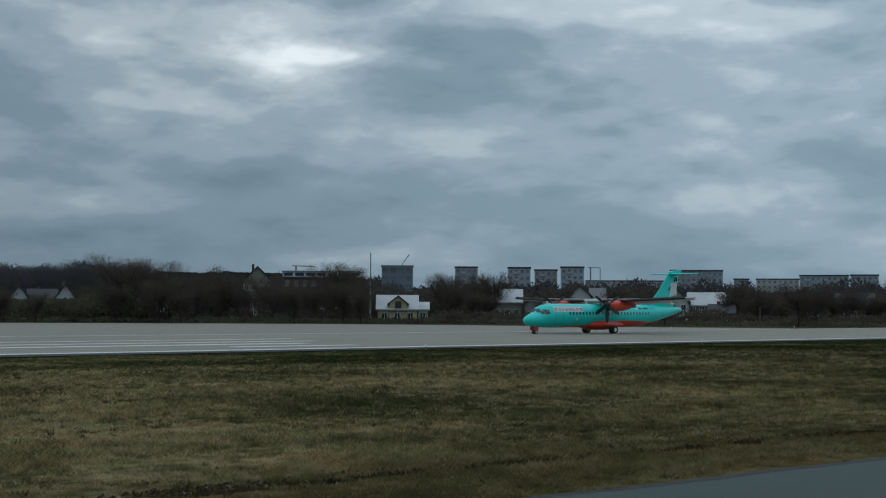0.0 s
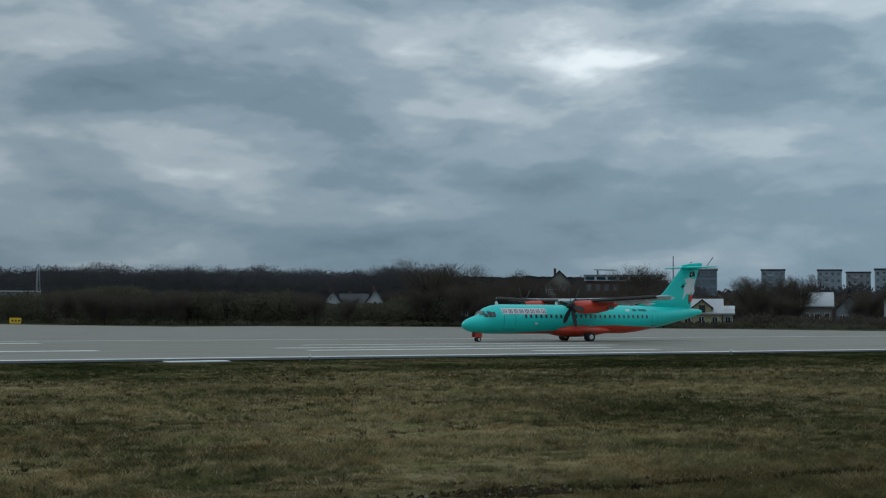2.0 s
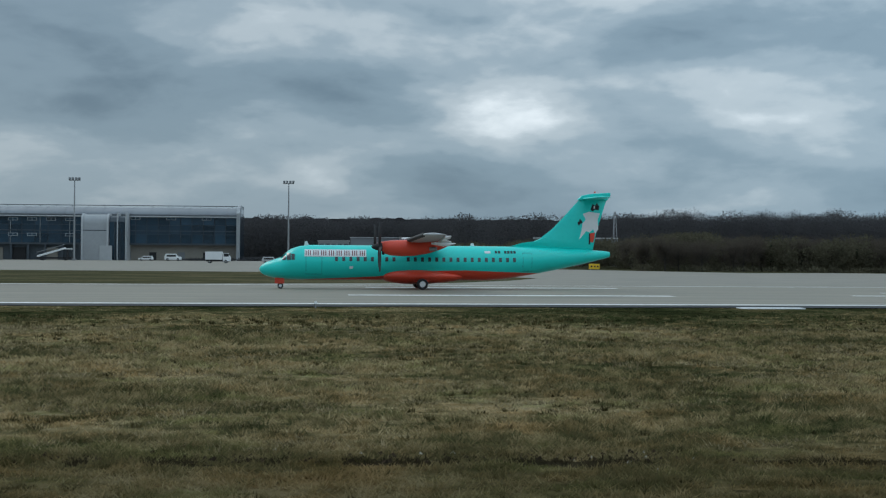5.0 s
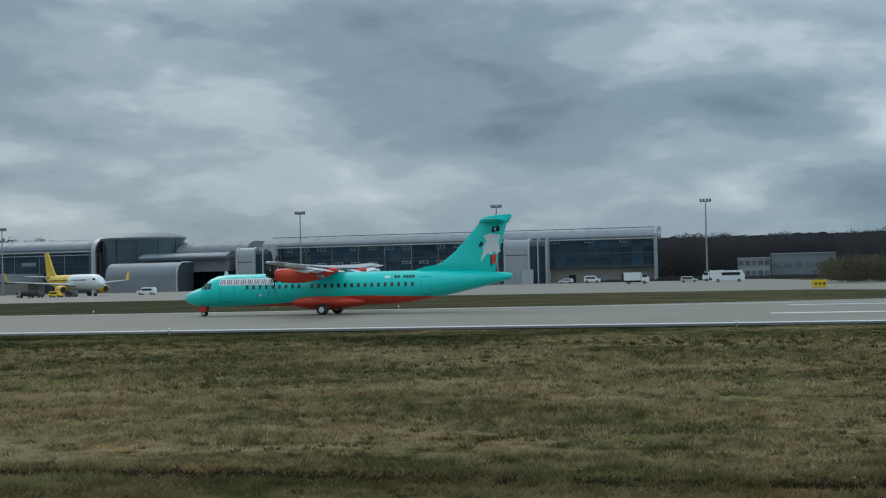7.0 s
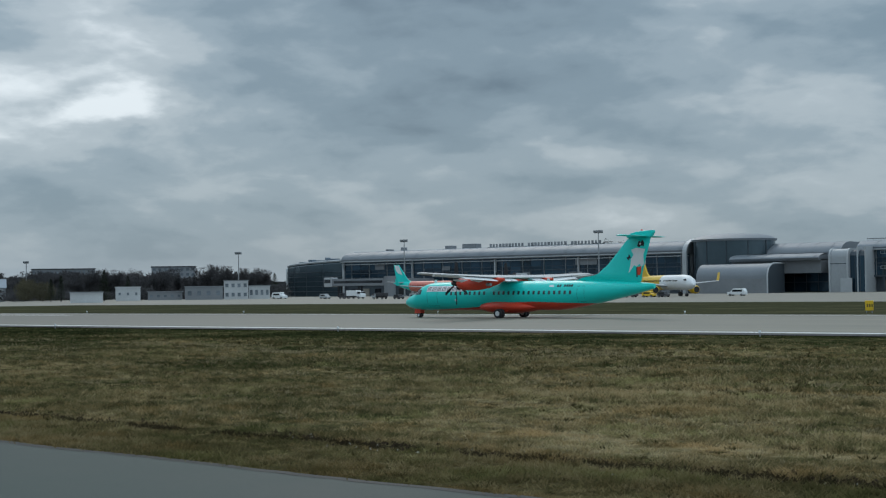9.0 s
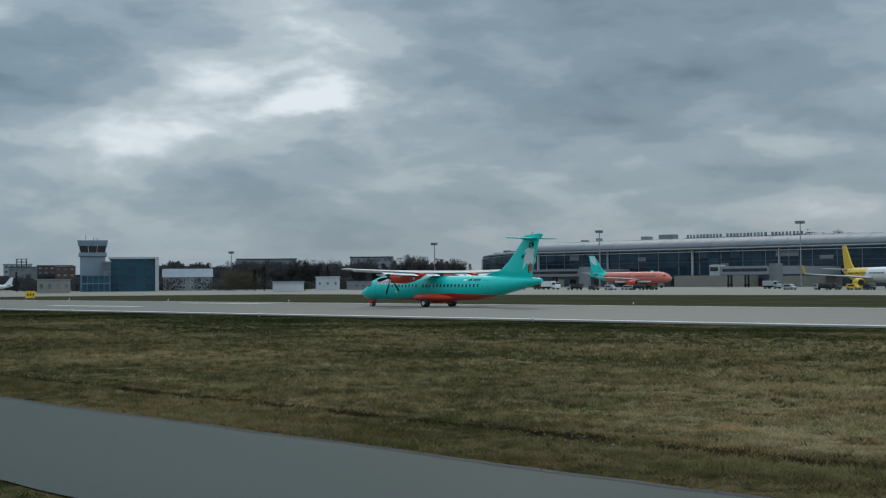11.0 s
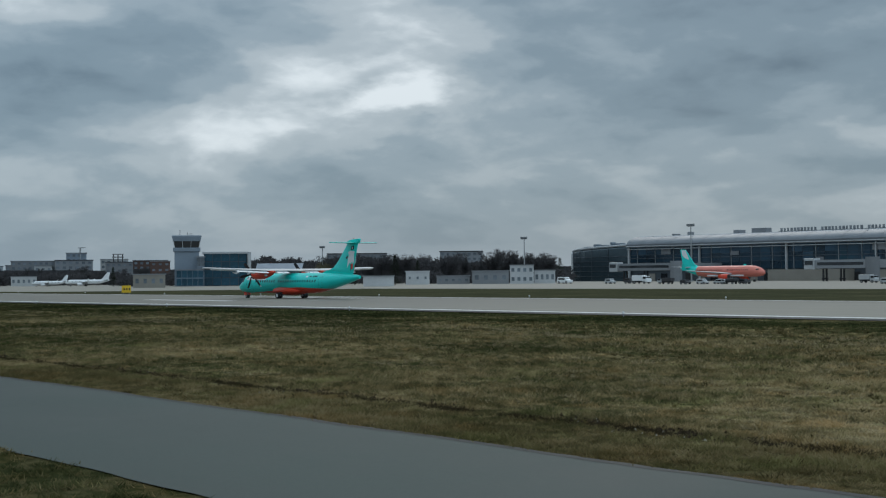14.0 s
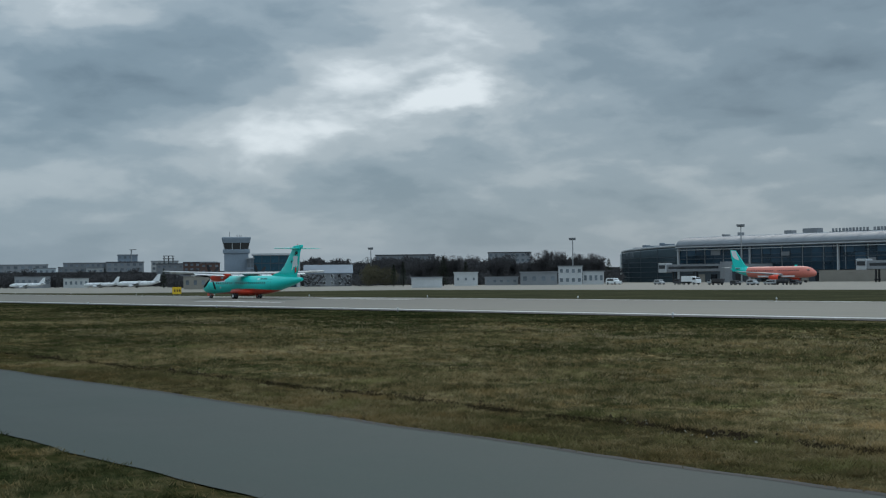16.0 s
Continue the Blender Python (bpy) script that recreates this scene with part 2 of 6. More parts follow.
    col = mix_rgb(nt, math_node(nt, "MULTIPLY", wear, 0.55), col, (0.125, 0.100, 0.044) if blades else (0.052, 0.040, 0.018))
    # rust-brown drifts of dead stems, green regrowth and small bare molehills
    n5 = node(nt, "ShaderNodeTexNoise", Scale=0.55, Detail=4.0, Roughness=0.7)
    n6 = node(nt, "ShaderNodeTexNoise", Scale=1.7, Detail=2.0, Roughness=0.6)
    shift = nt.nodes.new("ShaderNodeVectorMath")
    shift.operation = "ADD"
    shift.inputs[1].default_value = (37.0, 11.0, 0.0)
    nt.links.new(mp.outputs[0], shift.inputs[0])
    for n in (n5, n6):
        nt.links.new(shift.outputs[0], n.inputs["Vector"])
    col = mix_rgb(nt, ramp(nt, n5.outputs[0], [(0.50, 0.0), (0.64, 0.75)]), col, mix_rgb(nt, 1.0, col, (1.05, 0.89, 0.76), "MULTIPLY"))
    col = mix_rgb(nt, ramp(nt, n5.outputs[0], [(0.34, 0.8), (0.48, 0.0)]), col, mix_rgb(nt, 1.0, col, (0.80, 0.95, 0.74), "MULTIPLY"))
    col = mix_rgb(nt, ramp(nt, n6.outputs[0], [(0.64, 0.0), (0.70, 0.8)]), col, (0.030, 0.026, 0.012))
    # broken wheel ruts of bare earth along the verge
    rut = math_node(nt, "ABSOLUTE", math_node(nt, "SUBTRACT", math_node(nt, "ADD", sep.outputs[1], math_node(nt, "ADD", math_node(nt, "MULTIPLY", sep.outputs[0], 0.042), math_node(nt, "MULTIPLY", n2.outputs[0], 1.2))), RUT_Y))
    rut = math_node(nt, "MULTIPLY", math_node(nt, "LESS_THAN", rut, 0.22), math_node(nt, "GREATER_THAN", n2.outputs[0], 0.47))
    col = mix_rgb(nt, math_node(nt, "MULTIPLY", rut, 0.85), col, (0.022, 0.018, 0.012))
    # beyond the runway the turf is thin, grey and short
    col = mix_rgb(nt, ramp(nt, math_node(nt, "DIVIDE", sep.outputs[1], 400.0), [(0.285, 0.0), (0.30, 0.65)]), col, (0.070, 0.069, 0.043))
    nt.links.new(col, b.inputs["Base Color"])
    if blades:
        let_through(nt, b, 0.5)
    else:
        bp = nt.nodes.new("ShaderNodeBump")
        bp.inputs["Strength"].default_value, bp.inputs["Distance"].default_value = 0.8, 0.1
        nt.links.new(n3.outputs[0], bp.inputs["Height"])
        nt.links.new(bp.outputs[0], b.inputs["Normal"])
    return m


GRASS_TONES = [(0.14, (0.022, 0.026, 0.011)), (0.34, (0.060, 0.067, 0.028)), (0.50, (0.140, 0.120, 0.060)), (0.64, (0.255, 0.203, 0.104)), (0.84, (0.41, 0.335, 0.195))]
RUT_Y = 18.6
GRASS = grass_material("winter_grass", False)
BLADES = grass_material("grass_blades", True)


def pavement_material(name, colour, streak, rubber=False):
    """Worn pavement with long rubber and weather streaks along x, grain and cracks."""
    m = bpy.data.materials.new(name)
    m.use_nodes = True
    nt = m.node_tree
    b = nt.nodes["Principled BSDF"]
    b.inputs["Specular IOR Level"].default_value = 0.2
    geo = nt.nodes.new("ShaderNodeNewGeometry")
    mp = nt.nodes.new("ShaderNodeMapping")
    mp.inputs["Scale"].default_value = (0.02, 0.6, 1.0)
    nt.links.new(geo.outputs["Position"], mp.inputs[0])
    n1 = node(nt, "ShaderNodeTexNoise", Scale=1.0, Detail=5.0, Roughness=0.6)
    n2 = node(nt, "ShaderNodeTexNoise", Scale=0.15, Detail=6.0, Roughness=0.65)
    n3 = node(nt, "ShaderNodeTexNoise", Scale=25.0, Detail=3.0, Roughness=0.7)
    nt.links.new(mp.outputs[0], n1.inputs["Vector"])
    nt.links.new(geo.outputs["Position"], n2.inputs["Vector"])
    nt.links.new(geo.outputs["Position"], n3.inputs["Vector"])
    tone = math_node(nt, "ADD", math_node(nt, "ADD", math_node(nt, "MULTIPLY", n1.outputs[0], streak), math_node(nt, "MULTIPLY", n2.outputs[0], 0.6 - streak * 0.5)), math_node(nt, "MULTIPLY", n3.outputs[0], 0.4 - streak * 0.5))
    col = ramp(nt, tone, [(0.3, tuple(c * 0.62 for c in colour)), (0.7, tuple(c * 1.3 for c in colour))])
    if rubber:
        # tyre rubber darkens the touchdown stretch towards -x
        sep = nt.nodes.new("ShaderNodeSeparateXYZ")
        nt.links.new(geo.outputs["Position"], sep.inputs[0])
        laid = math_node(nt, "MULTIPLY", math_node(nt, "SUBTRACT", -15.0, sep.outputs[0]), 0.010, clamp=True)
        laid = math_node(nt, "MULTIPLY", laid, ramp(nt, n1.outputs[0], [(0.35, 0.35), (0.6, 0.85)]))
        col = mix_rgb(nt, laid, col, mix_rgb(nt, 1.0, col, (0.50, 0.52, 0.55), "MULTIPLY"))
    nt.links.new(col, b.inputs["Base Color"])
    nt.links.new(math_node(nt, "ADD", math_node(nt, "MULTIPLY", n2.outputs[0], 0.3), 0.5), b.inputs["Roughness"])
    bp = nt.nodes.new("ShaderNodeBump")
    bp.inputs["Strength"].default_value, bp.inputs["Distance"].default_value = 0.3, 0.01
    nt.links.new(n3.outputs[0], bp.inputs["Height"])
    nt.links.new(bp.outputs[0], b.inputs["Normal"])
    return m


CONCRETE = pavement_material("runway_concrete", (0.252, 0.230, 0.186), 0.45, True)
APRON = pavement_material("apron_concrete", (0.246, 0.227, 0.19), 0.3)
ASPHALT = pavement_material("road_asphalt", (0.042, 0.059, 0.052), 0.1)
ASPHALT.node_tree.nodes["Principled BSDF"].inputs["Specular IOR Level"].default_value = 0.2
SHOULDER_SHADE = pavement_material("shoulder_asphalt_and_shade", (0.022, 0.023, 0.023), 0.2)
PAINT = material("runway_paint", (0.72, 0.72, 0.70), 0.7, spread=0.15, scale=0.3, fine=4.0)
TURQ = None


def livery_material():
    """Turquoise fuselage paint that turns orange-red along the belly."""
    m = material("turquoise_livery", (0.006, 0.66, 0.59), 0.32, spread=0.04, scale=0.5, fine=8.0)
    nt = m.node_tree
    b = nt.nodes["Principled BSDF"]
    old = b.inputs["Base Color"].links[0].from_socket
    co = nt.nodes.new("ShaderNodeTexCoord")
    sep = nt.nodes.new("ShaderNodeSeparateXYZ")
    nt.links.new(co.outputs["Object"], sep.inputs[0])
    edge = ramp(nt, math_node(nt, "DIVIDE", sep.outputs[0], 28.0), [(0.10, 0.72 / 3), (0.32, 1.0 / 3), (0.42, 1.42 / 3), (0.56, 1.50 / 3), (0.68, 1.38 / 3), (0.78, 1.30 / 3), (0.84, 0.9 / 3)])
    below = math_node(nt, "LESS_THAN", sep.outputs[2], math_node(nt, "MULTIPLY", edge, 3.0))
    nt.links.new(mix_rgb(nt, below, old, (0.74, 0.068, 0.032)), b.inputs["Base Color"])
    return m


LIVERY = livery_material()
TURQ = material("turquoise_paint", (0.006, 0.66, 0.59), 0.32, spread=0.04, scale=0.5, fine=8.0)
ORANGE = material("orange_red_paint", (0.74, 0.068, 0.032), 0.35, spread=0.06, scale=0.6, fine=8.0)
WHITE = material("white_paint", (0.78, 0.79, 0.80), 0.4, spread=0.05, scale=0.5, fine=9.0)
WINDOWGREY = material("cabin_window", (0.035, 0.045, 0.05), 0.15, spread=0.2, spec=0.8)
WINGGREY = material("wing_grey_paint", (0.42, 0.435, 0.45), 0.4, spread=0.07, scale=0.7, fine=9.0)
YELLOW = material("yellow_paint", (0.80, 0.50, 0.02), 0.4, spread=0.06, scale=0.6, fine=8.0)
DARK = material("black_rubber", (0.02, 0.02, 0.022), 0.75, spread=0.2, scale=3.0)
GLASSDARK = material("dark_window_glass", (0.015, 0.018, 0.022), 0.08, spread=0.2, spec=0.8)
STEEL = material("galvanised_steel", (0.33, 0.34, 0.35), 0.45, 0.7, spread=0.1)
MAROON = material("dark_red_bars", (0.16, 0.03, 0.036), 0.4, spread=0.05)
PINK = material("faded_coral_paint", (0.72, 0.21, 0.16), 0.4, spread=0.05, scale=0.5, fine=6.0)
SILVER = material("silver_cladding", (0.34, 0.355, 0.37), 0.45, 0.3, spread=0.08, scale=0.1, fine=1.5)
ROOFMETAL = material("standing_seam_metal", (0.225, 0.243, 0.265), 0.55, 0.35, spread=0.08, scale=0.08, fine=1.5)
CURTAIN = material("curtain_wall_glass", (0.021, 0.052, 0.082), 0.12, 0.5, spread=0.35, scale=0.06, fine=0.5, per="object", spec=0.8, vary=0.28)
DRUMGLASS = material("grey_drum_glass", (0.058, 0.088, 0.106), 0.15, 0.4, spread=0.12, scale=0.05, fine=0.4, per="object", spec=0.7, vary=0.2)
MULLION = material("grey_mullion", (0.065, 0.08, 0.095), 0.5, 0.3)
BEIGE = material("beige_cladding", (0.25, 0.23, 0.20), 0.7, spread=0.1, scale=0.2, fine=2.0)
GREYWALL = material("grey_render", (0.22, 0.23, 0.245), 0.8, spread=0.1, scale=0.15, fine=2.0, per="object")
BARK = material("bark", (0.045, 0.040, 0.036), 0.9, spread=0.2, scale=2.0, per="object", bump=0.4, spec=0.2)
TWIG = material("bare_twigs", (0.098, 0.084, 0.074), 0.95, spread=0.2, scale=0.3, fine=2.0, per="island", spec=0.0, vary=0.2, mat_light=0.45, second=(0.098, 0.082, 0.066))
BUSHTWIG = material("brush_twigs", (0.092, 0.086, 0.060), 0.95, spread=0.2, scale=0.05, fine=0.5, per="island", spec=0.0, vary=0.2, mat_light=0.45, second=(0.115, 0.107, 0.072))
DARKTUFT = material("dark_weed_blades", (0.085, 0.072, 0.032), 0.9, spread=0.3, scale=0.3, fine=3.0, per="island", spec=0.0, vary=0.5, mat_light=0.4)
STRAW = material("dead_straw", (0.20, 0.165, 0.092), 0.9, spread=0.2, scale=0.2, fine=2.0, per="island", spec=0.0, vary=0.5, mat_light=0.45, second=(0.29, 0.24, 0.145))
EARTH = material("dark_earth", (0.040, 0.028, 0.017), 0.95, spread=0.3, scale=4.0, fine=20.0, per="island", spec=0.1, vary=0.5, bump=0.5)
STONE = material("pale_stones", (0.30, 0.28, 0.23), 0.85, spread=0.2, scale=4.0, fine=20.0, per="island", spec=0.2, vary=0.6)
CONIFER = material("conifer_needles", (0.018, 0.028, 0.014), 0.9, spread=0.3, scale=0.5, fine=3.0, per="island", spec=0.1)
TOWERGREY = material("blue_grey_cladding", (0.19, 0.235, 0.285), 0.6, spread=0.1, scale=0.2, fine=2.0)

# ---- mesh helpers ----


class Geo:
    """Vertices and faces gathered for one mesh."""

    def __init__(self):
        self.v, self.f = [], []

    def face(self, *pts):
        n = len(self.v)
        self.v += [tuple(p) for p in pts]
        self.f.append(tuple(range(n, n + len(pts))))
        return self

    def box(self, x0, y0, z0, x1, y1, z1, m=None):
        n = len(self.v)
        c = [(x0, y0, z0), (x1, y0, z0), (x1, y1, z0), (x0, y1, z0), (x0, y0, z1), (x1, y0, z1), (x1, y1, z1), (x0, y1, z1)]
        self.v += [tuple(m @ Vector(p)) for p in c] if m else c
        self.f += [tuple(n + i for i in q) for q in ((0, 3, 2, 1), (4, 5, 6, 7), (0, 1, 5, 4), (1, 2, 6, 5), (2, 3, 7, 6), (3, 0, 4, 7))]
        return self

    def loft(self, rings, cap=True, closed=True):
        n, k = len(self.v), len(rings[0])
        for r in rings:
            self.v += [tuple(p) for p in r]
        for i in range(len(rings) - 1):
            for j in range(k if closed else k - 1):
                a, b = n + i * k + j, n + i * k + (j + 1) % k
                self.f.append((a, b, b + k, a + k))
        if cap:
            self.f.append(tuple(n + j for j in reversed(range(k))))
            self.f.append(tuple(n + (len(rings) - 1) * k + j for j in range(k)))
        return self

    def tube(self, points, radii, k=8, cap=True):
        rings = []
        pts = [Vector(p) for p in points]
        for i, p in enumerate(pts):
            d = (pts[min(i + 1, len(pts) - 1)] - pts[max(i - 1, 0)]).normalized()
            u = d.orthogonal().normalized()
            w = d.cross(u)
            r = radii[i] if isinstance(radii, (list, tuple)) else radii
            rings.append([p + (u * math.cos(a) + w * math.sin(a)) * r for a in (2 * math.pi * j / k for j in range(k))])
        return self.loft(rings, cap)

    def prism(self, poly, a0, a1, axis="y"):
        """A polygon of (x, z) points drawn out along y, or of (x, y) along z, or of (y, z) along x."""
        put = {"y": lambda p, a: (p[0], a, p[1]), "z": lambda p, a: (p[0], p[1], a), "x": lambda p, a: (a, p[0], p[1])}[axis]
        return self.loft([[put(p, a0) for p in poly], [put(p, a1) for p in poly]])


def mesh_of(name, geo, mat, smooth=False):
    me = bpy.data.meshes.new(name)
    me.from_pydata(geo.v, [], geo.f)
    if mat:
        me.materials.append(mat)
    bm = bmesh.new()
    bm.from_mesh(me)
    bmesh.ops.recalc_face_normals(bm, faces=bm.faces)
    bm.to_mesh(me)
    bm.free()
    if smooth:
        me.polygons.foreach_set("use_smooth", [True] * len(me.polygons))
        me.set_sharp_from_angle(angle=radians(38))
    return me


def part(name, geo, mat, parent=None, label="", smooth=False, bevel=0.0):
    ob = new(name, mesh_of(name, geo, mat, smooth))
    if parent:
        ob.parent = parent
    if label:
        ob["label"] = label
    if bevel:
        b = ob.modifiers.new("edge", "BEVEL")
        b.width, b.segments, b.limit_method = bevel, 2, "ANGLE"
    return ob


def share(name, mesh, parent, m):
    ob = new(name, mesh)
    ob.parent = parent
    ob.matrix_basis = m
    return ob


def thing(name, label, category, m=None, group="", kind=""):
    ob = new(name)
    ob.empty_display_size = 0.5
    tagged(ob, label, category, group, kind)
    if m is not None:
        ob.matrix_basis = m
    return ob


def polar(az, dist, z=0.0):
    """A place by its bearing (degrees to the right of straight across the runway) and range from the eye."""
    return Vector((dist * math.sin(radians(az)), dist * math.cos(radians(az)), z))


def height(el, dist):
    """The height of a point seen el thousandths above the horizon at that range."""
    return EYE + el * dist / 1000


# ---- ground, road, runway ----
g = Geo()
n, rings = 48, (0, 60, 250, 900, 4800)
g.v.append((0, 0, 0))
for r in rings[1:]:
    g.v += [(r * math.cos(2 * math.pi * i / n), r * math.sin(2 * math.pi * i / n), 0) for i in range(n)]
g.f += [(0, 1 + i, 1 + (i + 1) % n) for i in range(n)]
for k in range(3):
    g.f += [(1 + k * n + i, 1 + (k + 1) * n + i, 1 + (k + 1) * n + (i + 1) % n, 1 + k * n + (i + 1) % n) for i in range(n)]
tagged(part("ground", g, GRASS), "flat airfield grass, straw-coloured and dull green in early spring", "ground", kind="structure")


def wavy(y0, y1, x0, x1, step, amp, z, skew=0.0):
    """A strip along x whose edges wander a little where the grass creeps in."""
    g = Geo()
    xs = np.arange(x0, x1 + step, step)
    a = [y0 + skew * x + amp * (noise.noise(Vector((x * 0.35, y0, 0))) + 0.6 * noise.noise(Vector((x * 1.3, y0, 3)))) for x in xs]
    b = [y1 + skew * x + amp * (noise.noise(Vector((x * 0.35, y1, 0))) + 0.6 * noise.noise(Vector((x * 1.3, y1, 3)))) for x in xs]
    g.v = [(x, y, z) for x, y in zip(xs, a)] + [(x, y, z) for x, y in zip(xs, b)]
    n = len(xs)
    g.f = [(i, i + 1, n + i + 1, n + i) for i in range(n - 1)]
    return g


tagged(part("road", wavy(8.4, 14.5, -160, 160, 0.4, 0.13, 0.02, -0.042), ASPHALT), "narrow grey asphalt perimeter road with crumbling grass edges", "road", kind="structure")
# a dark strip on the road holds the shadow of its grass edge
tagged(part("road_edge_shade", wavy(14.42, 14.62, -160, 160, 0.4, 0.13, 0.024, -0.042), SHOULDER_SHADE), "thin dark strip painted as the grass edge's shadow along the road", "road edge", kind="structure")
tagged(part("runway", wavy(69.9, 118.0, -1400, 1400, 4.0, 0.25, 0.03), CONCRETE), "long pale concrete runway with worn tyre streaks", "runway", kind="structure")

tagged(part("runway_shoulder", wavy(69.7, 72.3, -1400, 1400, 2.0, 0.3, 0.04), SHOULDER_SHADE), "narrow dark asphalt runway shoulder", "pavement", kind="structure")

flare = [(-52, 117.5), (-14, 119), (13, 126.9), (20.2, 139.6), (25.4, 154), (18.2, 177), (10, 190), (-20, 197), (-55, 203), (-110, 207), (-255, 199), (-276, 166), (-292, 136), (-420, 128), (-900, 124), (-900, 900), (-420, 700), (-330, 452), (-8, 452), (8, 452), (22, 330), (40, 252), (54, 232), (68, 208), (84, 214), (110, 204), (138, 186), (152, 166), (164, 142), (180, 117.5)]
g = Geo()
bm = bmesh.new()
bm.faces.new([bm.verts.new((x, y, 0.02)) for x, y in flare])
bmesh.ops.triangulate(bm, faces=bm.faces[:])
bm.verts.index_update()
g.v, g.f = [tuple(v.co) for v in bm.verts], [tuple(v.index for v in f.verts) for f in bm.faces]
bm.free()
tagged(part("pavement_apron", g, APRON), "pale concrete apron and taxiway opening onto the runway", "apron", kind="structure")

markings = thing("runway_marking", "worn white painted runway edge line and touchdown bars", "road marking", kind="structure")
part("edge_line", wavy(72.8, 74.0, -1400, 1400, 2.0, 0.10, 0.045), PAINT, markings)
part("edge_line", wavy(115.6, 116.3, -1400, 1400, 4.0, 0.10, 0.045), PAINT, markings)
for x0, x1, y, w in ((2.1, 23.7, 88.6, 1.7), (4.0, 23.7, 108.6, 1.5), (51.5, 62.0, 79.2, 1.2), (37.0, 62.0, 84.9, 1.4), (37.0, 66.5, 90.6, 1.2), (42.0, 69.0, 97.6, 1.0), (-160, -140, 88.6, 1.7), (-160, -140, 108.6, 1.5)):
    part("touchdown_bar", wavy(y - w / 2, y + w / 2, x0, x1, 1.2, 0.08, 0.045), PAINT, markings)
g = Geo().box(22.0, 68.5, 0.0, 25.4, 69.5, 0.06)
tagged(part("drain_slab", g, WHITE, bevel=0.02), "pale concrete slab set in the grass beside the runway", "slab")


def grass_stuff():
    """Clumps of thin blades, thicker near the road, thinning towards the runway."""
    rng = np.random.default_rng(4)
    vs, fs, tones = [], [], []
    base = 0
    for y0, y1, count, blades, hgt, wid in ((14.2, 22, 30000, 12, 0.085, 0.013), (22, 32, 40000, 11, 0.10, 0.018), (32, 48, 44000, 9, 0.11, 0.028), (48, 61, 20000, 7, 0.09, 0.045), (61, 69.5, 14000, 5, 0.035, 0.05), (4.5, 9.6, 5000, 10, 0.08, 0.012)):
        y = rng.uniform(y0, y1, count)
        x = rng.uniform(-2.75, 1.95, count) * (y + 2)
        keep = np.array([0.7 * noise.noise(Vector((a * 0.15, b * 0.35, 2))) + 0.55 * noise.noise(Vector((a * 1.1, b * 2.0, 5))) + 0.55 * noise.noise(Vector((a * 2.6, b * 3.6, 9))) for a, b in zip(x, y)])
        k = (keep > rng.uniform(-0.9, 0.1, count)) & ((y > 14.65 - 0.042 * x) | (y < 8.3 - 0.042 * x))
        x, y, big = x[k], y[k], np.clip(0.8 + keep[k] * 1.3, 0.35, 2.0)
        c = len(x)
        X = np.repeat(x, blades) + rng.normal(0, 0.09, c * blades)
        Y = np.repeat(y, blades) + rng.normal(0, 0.09, c * blades)
        H = np.repeat(big, blades) * hgt * rng.uniform(0.5, 1.25, c * blades)
        A = rng.uniform(0, 2 * np.pi, c * blades)
        lean = rng.uniform(0.4, 1.9, c * blades) * H
        B = rng.uniform(0, 2 * np.pi, c * blades)
        W = wid * rng.uniform(0.6, 1.4, c * blades)
        p0 = np.stack([X - np.cos(A) * W, Y - np.sin(A) * W, np.zeros_like(X)], 1)
        p1 = np.stack([X + np.cos(A) * W, Y + np.sin(A) * W, np.zeros_like(X)], 1)
        p2 = np.stack([X + np.cos(B) * lean, Y + np.sin(B) * lean, H], 1)
        v = np.stack([p0, p1, p2], 1).reshape(-1, 3)
        vs.append(v)
        tones.append(np.repeat(np.clip(rng.normal(0.5, 0.24, c), 0, 1), blades * 3))
        fs.append(np.arange(len(v)).reshape(-1, 3) + base)
        base += len(v)
    v, f = np.concatenate(vs), np.concatenate(fs)
    me = bpy.data.meshes.new("grass_tufts")
    me.vertices.add(len(v))
    me.vertices.foreach_set("co", v.ravel())
    me.loops.add(f.size)
    me.loops.foreach_set("vertex_index", f.ravel().astype(np.int32))
    me.polygons.add(len(f))
    me.polygons.foreach_set("loop_start", np.arange(0, f.size, 3, dtype=np.int32))
    me.update()
    me.attributes.new("clump", "FLOAT", "POINT").data.foreach_set("value", np.concatenate(tones).astype(np.float32))
    me.materials.append(BLADES)
    tagged(new("grass_tufts", me), "dry straw-coloured and green winter grass in uneven clumps", "grass", kind="stuff")


grass_stuff()


